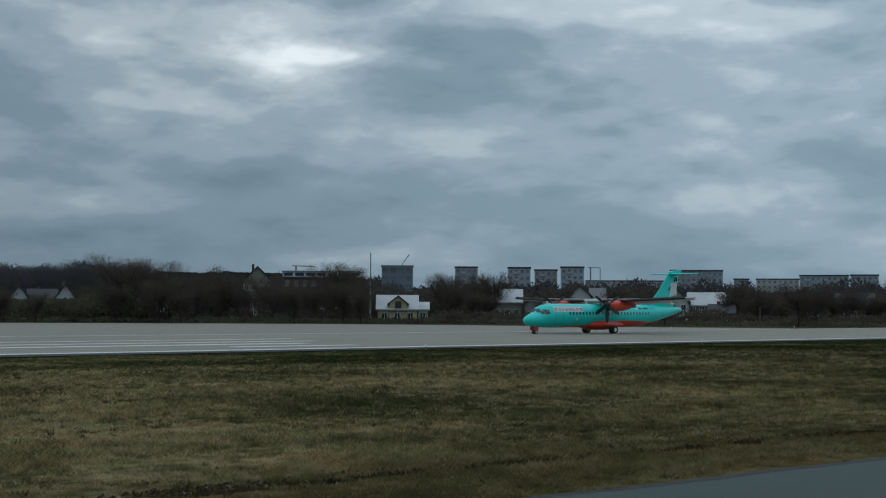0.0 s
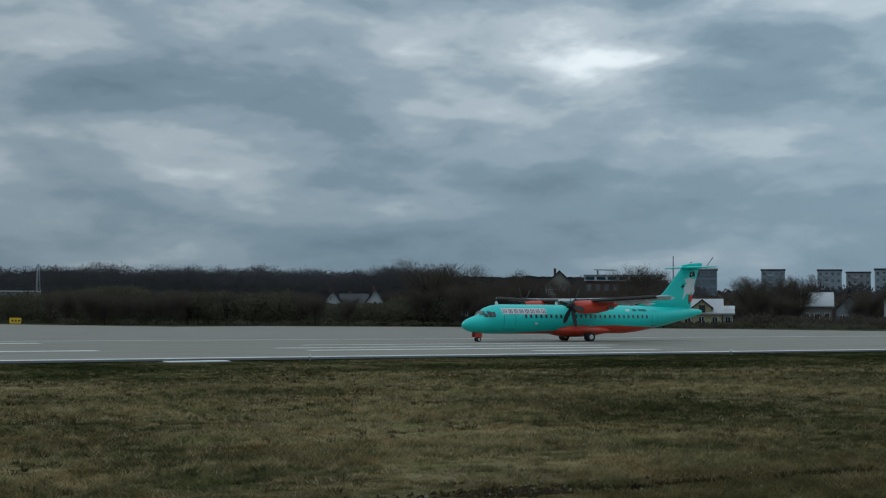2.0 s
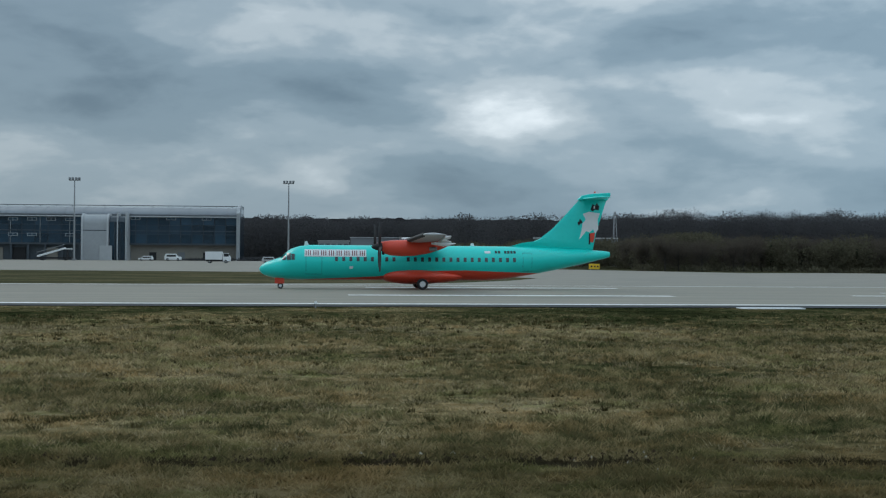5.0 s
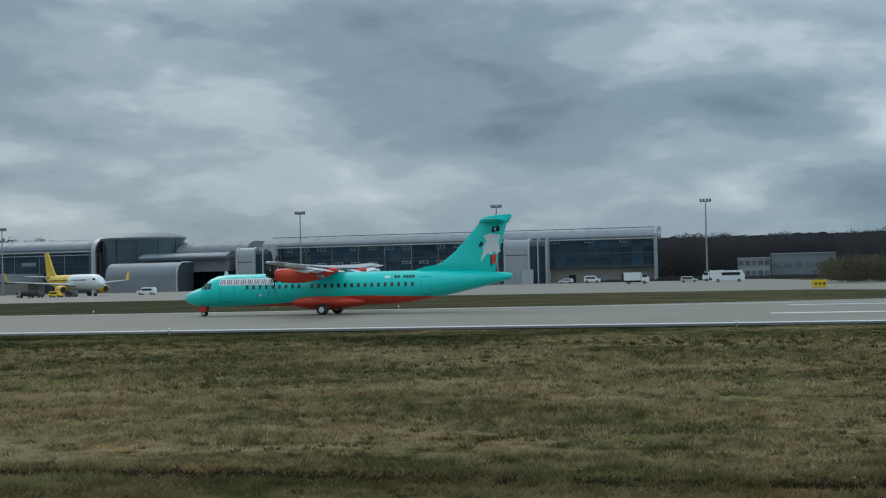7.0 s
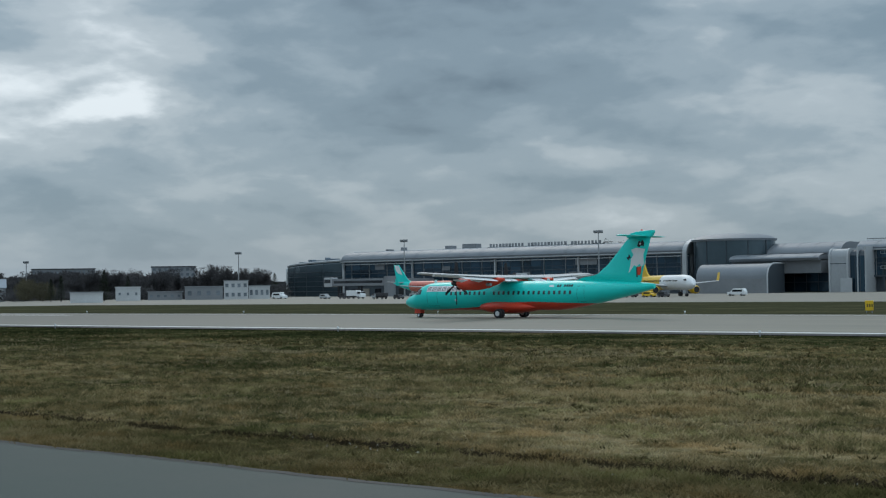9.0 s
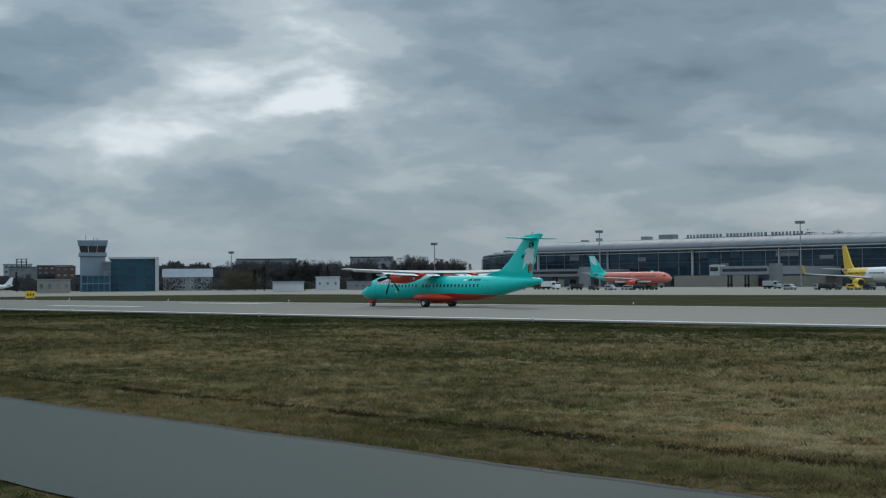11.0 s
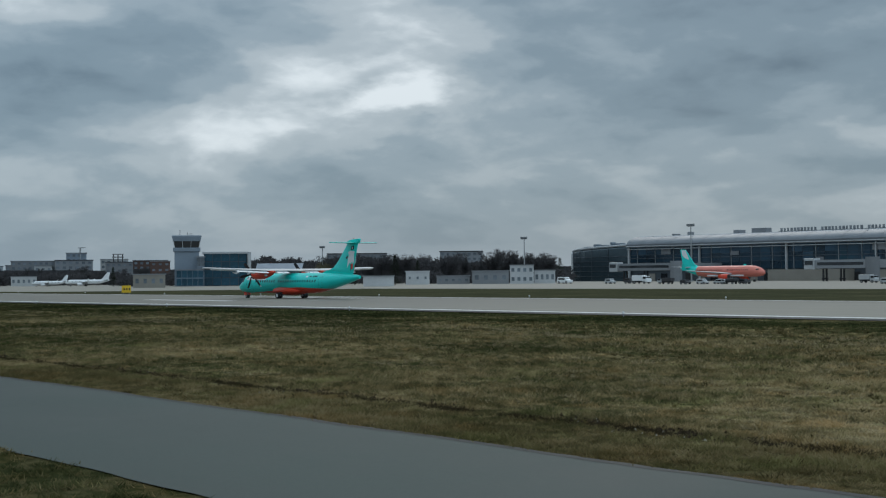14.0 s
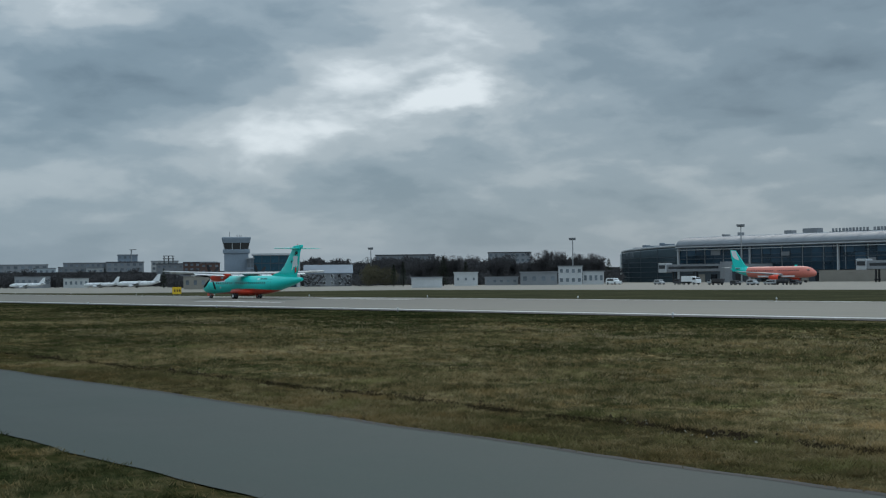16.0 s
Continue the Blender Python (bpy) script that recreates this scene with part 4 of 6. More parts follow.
# right-hand pier, in two stretches between the two stair towers
for x0, x1, cols in ((X_G1, X_R, 11), (X_G2, X_G1, 23)):
    part("roof", vault(x0, x1, 14.2, 17.1, depth=24.0), ROOFMETAL, terminal, "silver standing-seam barrel roof", True)
    curtain(x0, x1, 5.4, 14.2, cols, 3)
    part("transom_beam", Geo().box(x0, TY - 0.35, 4.9, x1, TY + 0.5, 5.45), MULLION, terminal)
    part("ground_floor_wall", Geo().box(x0, TY + 1.6, 0, x1, TY + 2.2, 5.0), BEIGE if x1 == X_R else MULLION, terminal)
    part("inner_wall", Geo().box(x0, TY + 3, 0, x1, TY + 22, 14.1), GREYWALL, terminal)
# pale gutters along the eaves; white crest strips stand in for the roof's highlights
for x0, x1, ze, zt, yy in ((X_G2, X_R, 14.2, 17.1, TY), (X_L, X_H, 14.9, 18.9, TY)):
    part("eave_gutter", Geo().tube([(x0, yy - 1.5, ze - 0.3), (x1, yy - 1.5, ze - 0.3)], 0.2, 8), WINGGREY, terminal, smooth=True)
    part("crest_highlight", Geo().box(x0, yy + 7.6, zt - 0.25, x1, yy + 7.9, zt + 0.12), WHITE, terminal)
for x0, x1, z in ((X_G1, X_R, 9.4), (X_G2, X_G1L, 9.4), (X_L, X_H, 9.6)):
    part("floor_edge", Geo().box(x0, TY + 0.1, z - 0.16, x1, TY + 0.4, z + 0.16), MULLION, terminal)
# small opening vents in the upper glass
vent = mesh_of("vent_window", Geo().box(-1.5, -0.12, -0.48, 1.5, 0.1, 0.48), WINGGREY)
ventglass = mesh_of("vent_glass", Geo().box(-1.3, -0.2, -0.33, -0.1, -0.1, 0.33).box(0.1, -0.2, -0.33, 1.3, -0.1, 0.33), CURTAIN)
for i in range(15):
    for z in (8.0, 12.9):
        x = X_G1L - 5 - i * 5.9
        if x > X_G2 + 3 and (i * 7 + int(z)) % 5:
            v = share("vent_window", vent, terminal, pose(x, TY + 0.25, z))
            share("vent_glass", ventglass, v, Matrix.Identity(4))
for i in range(1, 7, 2):
    share("vent_glass", ventglass, share("vent_window", vent, terminal, pose(X_R - 4 - i * 5.6, TY + 0.25, 13.4)), Matrix.Identity(4))
# columns and doors under the pier
for i in range(17):
    part("column", Geo().box(X_G1L - 2 - i * 5.3 - 0.3, TY - 0.2, 0, X_G1L - 2 - i * 5.3 + 0.3, TY + 0.4, 5.0), MULLION, terminal)
for i, x in enumerate((-84, -94, -101, -112, -124, -134, -147)):
    part("gate_door", Geo().box(x - 2.2, TY + 1.3, 0, x + 2.2, TY + 1.65, 3.9), BEIGE if i % 2 == 0 else DARK, terminal)
for x in (-35, -43, -52, -60):
    part("gate_door", Geo().box(x - 1.1, TY + 1.3, 0, x + 1.1, TY + 1.65, 2.6), DARK if x in (-35, -52) else GREYWALL, terminal)
# right end: pale frame round a dark glazed gable
part("gable_frame", Geo().prism([(TY - 1.9, 0.0), (TY - 1.9, 15.2), (TY + 1.5, 17.0), (TY + 8, 18.1), (TY + 24, 18.1), (TY + 24, 0)], X_R, X_R + 1.0, "x"), SILVER, terminal)
part("gable_glass", Geo().prism([(TY + 1.0, 0.4), (TY + 1.0, 14.6), (TY + 8, 16.9), (TY + 23, 16.9), (TY + 23, 0.4)], X_R + 1.0, X_R + 1.06, "x"), CURTAIN, terminal, "dark glazed gable")
# two stair towers, silver and round-shouldered, with glazed flanks
for x0, x1, top in ((X_G1L, X_G1, 14.4), (X_G2L, X_G2, 14.2)):
    prof = [(TY - 9, 0), (TY - 9, top - 3.0), (TY - 8.7, top - 1.7), (TY - 8.0, top - 0.7), (TY - 6.8, top - 0.15), (TY - 5.2, top), (TY + 4, top), (TY + 4, 0)]
    tower = part("stair_tower", Geo().prism(prof, x0 + 0.5, x1 - 0.5, "x"), SILVER, terminal, "silver round-shouldered stair tower", True)
    rim = [(y - 0.25, z + (0.25 if z else 0)) for y, z in prof]
    for xr in (x0, x1 - 0.55):
        part("tower_rim", Geo().prism(rim, xr, xr + 0.55, "x"), WINGGREY, tower, "pale metal edge of the stair tower", True)
    part("panel_joint", Geo().box(x0 + 0.6, TY - 9.05, 9.2, x1 - 0.6, TY - 8.9, 9.45), MULLION, tower)
    part("service_door", Geo().box(x1 - 2.6, TY - 9.4, 0, x1 + 1.2, TY - 9.02, 4.6), WINGGREY, tower)
    wall = part("glazed_flank", Geo().prism([(TY - 7.4, 0), (TY - 7.4, top - 2.2), (TY - 6.6, top - 1.0), (TY - 5.2, top - 0.5), (TY + 2, top - 0.5), (TY + 2, 0)], x1, x1 + 5.0, "x"), MULLION, terminal)
    pane = mesh_of("pane", Geo().box(0.12, -0.1, 0.3, 1.5, 0.1, top - 2.4), CURTAIN)
    for i in range(3):
        share("pane", pane, wall, pose(x1 + 0.05 + i * 1.65, TY - 7.45, 0))
    for xf in (2.4, 5.0):
        part("tower_fin", Geo().box(x1 + xf, TY - 7.9, 0, x1 + xf + 0.4, TY + 2, top + 0.6), WINGGREY, terminal)
# narrow rail standing above the pier roof
part("roof_rail", Geo().tube([(X_G2, TY + 9.0, 17.75), (X_R, TY + 9.0, 17.75)], 0.12, 6), MULLION, terminal)
for i in range(26):
    x = X_G2 + 2 + i * (X_R - X_G2 - 4) / 25
    part("rail_post", Geo().box(x - 0.08, TY + 8.9, 16.8, x + 0.08, TY + 9.1, 17.75), MULLION, terminal)
# recessed middle with two roof tiers
part("roof", vault(X_B, X_G2L, 12.6, 17.2, TY + 3), ROOFMETAL, terminal, "silver standing-seam barrel roof", True)
curtain(X_B, X_G2L, 0.2, 13.4, 8, 4, TY + 3)
part("canopy_roof", vault(X_B - 1, X_G2L - 3, 11.2, 13.2, TY - 9, 12.0), ROOFMETAL, terminal, "lower silver canopy roof", True)
part("canopy_wall", Geo().box(X_B - 1, TY - 8, 6.5, X_G2L - 3, TY + 2, 11.0), GREYWALL, terminal)
# dark drum beside the main hall
g = Geo()
rows = []
for z, s in ((0, 1.0), (10, 1.0), (18.4, 1.0)):
    rows.append([((X_H + tx(-23.3)) / 2 + (tx(-23.3) - X_H) / 2 * s * math.cos(a), TY + 6 + 12 * s * math.sin(a), z) for a in (2 * math.pi * j / 36 for j in range(36))])
part("drum", g.loft(rows), DRUMGLASS, terminal, "grey glazed drum", True)
rows = [[((X_H + tx(-23.3)) / 2 + (tx(-23.3) - X_H) / 2 * s * math.cos(a), TY + 6 + 12 * s * math.sin(a), z) for a in (2 * math.pi * j / 36 for j in range(36))] for z, s in ((18.2, 1.03), (18.9, 1.05), (19.9, 0.9), (20.6, 0.65), (20.9, 0.3))]
part("drum_roof", Geo().loft(rows), ROOFMETAL, terminal, "low domed metal roof", True)
for j in range(19, 36, 3):
    a = 2 * math.pi * j / 36
    x, y = (X_H + tx(-23.3)) / 2 + (tx(-23.3) - X_H) / 2 * 1.01 * math.cos(a), TY + 6 + 12.1 * math.sin(a)
    part("drum_mullion", Geo().box(x - 0.1, y - 0.1, 0, x + 0.1, y + 0.1, 18.3), MULLION, terminal)
# main hall
part("roof", vault(X_L, X_H, 14.9, 18.9, depth=80.0, seam=8.0), ROOFMETAL, terminal, "silver standing-seam barrel roof", True)
part("roof_band", Geo().box(X_L, TY - 1.2, 14.2, X_H, TY + 0.4, 15.0), ROOFMETAL, terminal)
curtain(X_L, X_H, 4.6, 14.2, 34, 3)
part("ground_floor_wall", Geo().box(X_L, TY + 1.0, 0, X_H, TY + 1.6, 4.6), MULLION, terminal)
part("ground_floor_front", Geo().box(tx(-34.9), TY - 6, 0, tx(-31.9), TY + 0.9, 4.3), BEIGE, terminal, "beige single-storey front")
part("ground_floor_front", Geo().box(tx(-30.6), TY - 5, 0, tx(-28.9), TY + 0.9, 3.9), BEIGE, terminal, "beige single-storey front")
part("inner_wall", Geo().box(X_L, TY + 3, 0, X_H, TY + 76, 14.3), GREYWALL, terminal)
for i in range(24):
    x = X_L + 6 + i * 6.4
    part("gate_door", Geo().box(x - 1.6, TY + 0.75, 0, x + 1.6, TY + 1.05, 3.2), (DARK, BEIGE, GLASSDARK, GREYWALL)[i % 4], terminal)
for az, half in ((-34.5, 0.3), (-38.0, 0.22), (-31.0, 0.22), (-40.9, 0.35)):
    part("facade_post", Geo().box(tx(az) - half, TY - 0.6, 0, tx(az) + half, TY + 0.3, 15.2), WINGGREY, terminal, "pale steel post")
for az, z, w, h in ((-30.7, 12.4, 9.5, 2.6), (-29.15, 10.6, 5.5, 1.3), (-36.6, 11.0, 4.0, 1.6), (-39.4, 12.2, 5.0, 2.2), (-33.2, 8.2, 3.2, 1.4)):
    part("hung_panel", Geo().box(tx(az) - w / 2, TY + 0.12, z - h / 2, tx(az) + w / 2, TY + 0.3, z + h / 2), GREYWALL, terminal, "grey panel hung in the glass front")
# steel ties and inner floor lines seen in the glass
for i in range(17):
    x = X_L + 5 + i * (X_H - X_L - 8) / 16
    part("glazing_post", Geo().box(x - 0.1, TY + 0.1, 4.6, x + 0.1, TY + 0.4, 14.6), STEEL, terminal)
for i in range(10):
    x = X_G2 + 6 + i * 9.2
    part("glazing_post", Geo().box(x - 0.09, TY + 0.1, 5.4, x + 0.09, TY + 0.4, 14.7), STEEL, terminal)
part("second_gutter", Geo().box(X_L, TY - 0.9, 13.3, X_H, TY + 0.2, 13.6), WINGGREY, terminal)
for az in (-26.5,):
    x = tx(az)
    prof = [(TY - 2.4, 0), (TY - 2.4, 14.6)] + [(TY - 2.4 + 11 * (1 - math.cos(math.pi / 2 * i / 8)), 14.6 + 5.2 * math.sin(math.pi / 2 * i / 8)) for i in range(9)] + [(TY + 8.6, 19.2)] + [(TY - 1.5 + 10 * (1 - math.cos(math.pi / 2 * i / 8)), 14.6 + 4.5 * math.sin(math.pi / 2 * i / 8)) for i in range(8, -1, -1)] + [(TY - 1.5, 0)]
    part("arch_rib", Geo().prism(prof, x - 0.8, x + 0.8, "x"), WINGGREY, terminal, "pale curved steel rib")
# rounded glazed end of the hall, falling to the ground
x_e = tx(-43.1, TY + 18)
wall = []
for i in range(13):
    q = i / 12
    x = X_L + (x_e - X_L) * math.sin(q * math.pi / 2)
    zt = 15.4 - 2.2 * q - 1.6 * q ** 8
    wall.append([(x, TY + 18 * (1 - math.cos(q * math.pi / 2)) + 0.4, 0), (x, TY + 18 * (1 - math.cos(q * math.pi / 2)) + 0.4, zt - 1.2), (x, TY + 18 * (1 - math.cos(q * math.pi / 2)) + 1.4, zt), (x, TY + 60, zt + 1.2), (x, TY + 60, 0)])
part("glazed_end", Geo().loft(wall), DRUMGLASS, terminal, "rounded blue-grey glass end")
for i in (2, 4, 6, 8, 9, 10):
    a = wall[i]
    part("end_mullion", Geo().tube([(a[0][0], a[0][1] - 0.1, 0), (a[1][0], a[1][1] - 0.1, a[1][2]), (a[2][0], a[2][1], a[2][2] + 0.1)], 0.55 if i == 9 else 0.12, 6), WHITE if i == 9 else MULLION, terminal)
for j in (2.2, 4.4, 6.5, 8.6, 10.6):
    part("end_mullion", Geo().tube([(w[0][0], w[0][1] - 0.1, j) for w in wall], 0.12, 6), MULLION, terminal)
part("end_coping", Geo().tube([(w[2][0], w[2][1] - 0.4, w[2][2]) for w in wall], 0.5, 6), WINGGREY, terminal, "pale rounded coping of the glass end")
for az, w, z in ((-41.35, 5.0, 17.2), (-41.9, 3.0, 16.6), (-42.25, 2.2, 17.0), (-42.6, 3.4, 16.0), (-41.6, 0.6, 17.8)):
    part("roof_plant", Geo().box(tx(az, TY + 30) - w / 2, TY + 29, 12.0, tx(az, TY + 30) + w / 2, TY + 32, z), TOWERGREY, terminal)
# roof plant and the row of roof letters, too far to read
for x, w, h in ((tx(-37.6), 3.2, 2.4), (tx(-36.7), 7.0, 3.0), (tx(-40.2), 1.4, 1.6), (tx(-39.6), 0.5, 2.4), (tx(-42.0), 3, 1.4)):
    part("roof_plant", Geo().box(x - w / 2, TY + 18, 12.0 if x > X_L else 8.0, x + w / 2, TY + 22, 18.9 + h * 0.8 if x > X_L else 15.5), GREYWALL, terminal, bevel=0.1)
for i in range(34):
    x = tx(-35.7) + i * 1.55
    if i % 13 != 11:
        part("roof_sign_bar", Geo().box(x, TY + 16, 18.9, x + random.uniform(0.7, 1.1), TY + 16.3, 20.8), GREYWALL, terminal)
part("sign_rail", Geo().box(tx(-35.8), TY + 15.9, 19.2, tx(-35.7) + 54, TY + 16.4, 19.5), MULLION, terminal)
# low barrel-roofed store on the apron
shed = thing("apron_store", "low grey store with a curved silver roof on the apron", "building")
sx0, sx1, sy = tx(-26.15, 418), tx(-23.3, 418), 418
prof = [(sy, 0), (sy, 5.4)] + [(sy + 6 * (1 - math.cos(math.pi / 2 * i / 6)), 5.4 + 4.4 * math.sin(math.pi / 2 * i / 6)) for i in range(1, 7)] + [(sy + 14, 9.8), (sy + 14, 0)]
part("body", Geo().prism([p if p[1] <= 6.3 else (p[0], p[1]) for p in prof], sx0, sx1, "x"), ROOFMETAL, shed, smooth=True)
part("front_wall", Geo().box(sx0 - 0.2, sy - 0.25, 0, sx1 + 0.2, sy - 0.03, 4.8), GREYWALL, shed)
# a dark face closes the end in place of the shaded opening
part("end_shade", Geo().prism([(p[0], p[1]) for p in prof], sx1, sx1 + 0.3, "x"), MULLION, shed, "dark face painted as the shade of the open end")
part("end_rim", Geo().tube([(sx1 + 0.2, p[0] - 0.1, p[1] + 0.05) for p in prof[:-1]], 0.28, 6), WINGGREY, shed, "pale rim")


def jet_bridge(az0, az1, y):
    """A boarding bridge: cab, tunnel, rotunda and wheeled legs."""
    x0, x1 = tx(az0, y), tx(az1, y)
    b = thing("boarding_bridge", "grey boarding bridge standing on legs before the terminal", "boarding bridge", group="boarding bridges")
    part("tunnel", Geo().box(x0, y, 4.3, x1, y + 3, 7.2), GREYWALL, b, bevel=0.1)
    part("cab", Geo().box(x0 - 4, y - 0.5, 4.0, x0, y + 3.5, 7.8), WINGGREY, b, bevel=0.2)
    part("cab_window", Geo().box(x0 - 3.6, y - 0.6, 5.6, x0 - 0.4, y - 0.5, 7.0), GLASSDARK, b)
    part("rotunda", Geo().tube([(x1 + 1.5, y + 1.5, 0), (x1 + 1.5, y + 1.5, 8.0)], 2.3, 16), GREYWALL, b, smooth=True)
    part("corridor", Geo().box(x1, y + 2, 4.4, x1 + 3, TY + 1, 7.2), GREYWALL, b)
    for x in (x0 + 3, (x0 + x1) / 2):
        part("leg", Geo().box(x - 0.25, y + 0.3, 0, x + 0.25, y + 0.8, 4.3).box(x - 0.25, y + 2.2, 0, x + 0.25, y + 2.7, 4.3).box(x - 0.3, y, 0.6, x + 0.3, y + 3, 1.1), DARK, b)
    part("window_strip", Geo().box(x0 + 1, y - 0.05, 5.4, x1 - 1, y - 0.01, 6.4), GLASSDARK, b)


jet_bridge(-41.4, -39.2, 412)
jet_bridge(-33.4, -31.4, 398)


def lamp_mast(az, dist, el):
    h = height(el, dist) + 0.8
    m = thing("floodlight_mast", "tall grey floodlight mast on the apron edge", "light mast", pose(*polar(az, dist)), group="apron floodlights")
    part("pole", Geo().tube([(0, 0, 0), (0, 0, h - 1)], [0.34, 0.16], 10), STEEL, m, smooth=True)
    part("crossarm", Geo().box(-1.7, -0.15, h - 1.2, 1.7, 0.15, h - 0.95), STEEL, m)
    for x in (-1.4, -0.5, 0.5, 1.4):
        part("floodlight", Geo().box(x - 0.35, -0.5, h - 0.95, x + 0.35, 0.1, h - 0.2), GREYWALL, m, bevel=0.05)
    part("base", Geo().box(-0.6, -0.6, 0, 0.6, 0.6, 0.5), GREYWALL, m)


for az, el, d in ((-1.15, 51.2, 425), (-9.86, 51.1, 425), (-18.14, 49.2, 438), (-30.16, 40.1, 470), (-38.35, 35.4, 525), (-45.29, 27.5, 560), (-53.8, 22.0, 620)):
    lamp_mast(az, d, el)

# ---- parked aircraft ----


def jetliner(name, label, m, length, body, tail, rear, engine, split=7):
    """A parked twin-engined jet; the nose looks along local +x."""
    j = thing(name, label, "aircraft", m)
    s = length / 37.6
    prof = [(0, 0.1, 3.0), (-0.7, 0.9, 3.15), (-2.0, 1.5, 3.4), (-4.0, 1.9, 3.6), (-6.0, 1.98, 3.65), (-18.0, 1.98, 3.65), (-25.0, 1.98, 3.65), (-29.0, 1.75, 3.85), (-33.0, 1.15, 4.3), (-36.5, 0.45, 4.8), (-37.6, 0.15, 4.95)]
    rows = [[(x * s, r * math.cos(a), z + r * math.sin(a)) for a in (2 * math.pi * k / 24 for k in range(24))] for x, r, z in prof]
    part("fuselage", Geo().loft(rows[:split + 1] if rear else rows), body, j, smooth=True)
    if rear:
        part("tail_cone", Geo().loft(rows[split:]), rear, j, smooth=True)
    for sd in (-1, 1):
        g = Geo().loft([[(x0 * s + px, sd * y, z + pz) for px, pz in [(-a, b) for a, b in aerofoil(c, 0.12)]] for y, c, z, x0 in ((1.2, 6.8, 2.7, -12.5), (6, 4.2, 3.2, -15.2), (16.4, 1.7, 4.0, -20.6))])
        part("wing", g, WINGGREY, j, smooth=True)
        part("winglet", Geo().loft([[(-20.8 * s - px, sd * (16.4 + q * 0.5), 4.0 + q * 2.3) for px in (0.6 * q, 1.7)] + [(-20.8 * s - px, sd * (16.5 + q * 0.5), 4.0 + q * 2.3) for px in (1.7, 0.6 * q)] for q in (0, 0.5, 1)]), tail, j)
        part("engine", Geo().tube([(-11.2 * s, sd * 5.7, 1.75), (-11.6 * s, sd * 5.7, 1.75), (-13.6 * s, sd * 5.7, 1.75), (-15.4 * s, sd * 5.7, 1.85)], [0.85, 1.08, 1.05, 0.6], 16), engine, j, smooth=True)
        part("intake", Geo().tube([(-11.15 * s, sd * 5.7, 1.75), (-11.3 * s, sd * 5.7, 1.75)], [0.8, 0.8], 16), DARK, j)
        part("tailplane", Geo().loft([[(x0 * s - a, sd * y, 5.1 + 0.06 * y + b) for a, b in aerofoil(c, 0.1)] for y, c, x0 in ((0.5, 4.0, -32.0), (6.2, 1.5, -35.3))]), WINGGREY, j, smooth=True)
        part("main_wheel", Geo().tube([(-17.2 * s, sd * 3.3, 0.58), (-17.2 * s, sd * 4.2, 0.58)], 0.58, 14), DARK, j, smooth=True)
        part("gear_leg", Geo().tube([(-17.2 * s, sd * 3.75, 0.5), (-17.0 * s, sd * 3.5, 2.6)], 0.16, 8), STEEL, j)
        for i in range(30):
            if i not in (12, 13):
                x = (-6.2 - i * 0.78) * s
                part("window", Geo().box(x - 0.14, sd * 1.95 - 0.05, 3.95, x + 0.14, sd * 1.95 + 0.05, 4.32), GLASSDARK, j)
        part("cockpit_window", Geo().box(-2.9 * s, sd * 1.35 - 0.22, 4.05, -1.9 * s, sd * 1.35 + 0.18, 4.5), GLASSDARK, j, bevel=0.1)
    part("nose_wheel", Geo().tube([(-4.6 * s, -0.35, 0.4), (-4.6 * s, 0.35, 0.4)], 0.4, 12), DARK, j, smooth=True)
    part("nose_leg", Geo().tube([(-4.6 * s, 0, 0.4), (-4.5 * s, 0, 2.0)], 0.1, 8), STEEL, j)
    part("tail_fin", Geo().prism([(-29.2 * s, 5.4), (-31.0 * s, 6.4), (-35.2 * s, 11.7), (-37.6 * s, 11.7), (-36.2 * s, 5.2)], -0.18, 0.18), tail, j, bevel=0.08)
    return j


nose = Vector((tx(-35.36, 388), 388, 0))
coral = jetliner("parked_jetliner", "coral jetliner with a turquoise tail parked at the terminal", pose(nose.x, nose.y, 0, 0, 0, -2), 37.6, PINK, TURQ, TURQ, ORANGE)
for sd in (-1, 1):
    part("fin_emblem", Geo().prism([(-33.4, 8.0), (-35.0, 11.4), (-37.0, 11.5), (-36.5, 9.6), (-35.4, 8.6)], sd * 0.2 - 0.02, sd * 0.2 + 0.02), WHITE, coral, "white emblem")
    part("belly_band", Geo().box(-24, sd * 1.5 - 0.1, 1.95, -8, sd * 1.5 + 0.1, 2.5), WHITE, coral, "white belly band")
jetliner("parked_jetliner", "white and yellow jetliner parked nose-out on the apron", pose(*polar(-26.25, 350), 0, 0, -41), 39.5, WHITE, YELLOW, YELLOW, YELLOW, 5)
for az, d, r, q in ((-64.3, 575, 235, 0.48), (-65.6, 585, 230, 0.40), (-68.5, 610, 240, 0.40)):
    jetliner("parked_jet", "small white private jet parked on the far apron", pose(*polar(az, d), 0, 0, r) @ Matrix.Scale(q, 4), 37.6, WHITE, WHITE, None, WHITE)

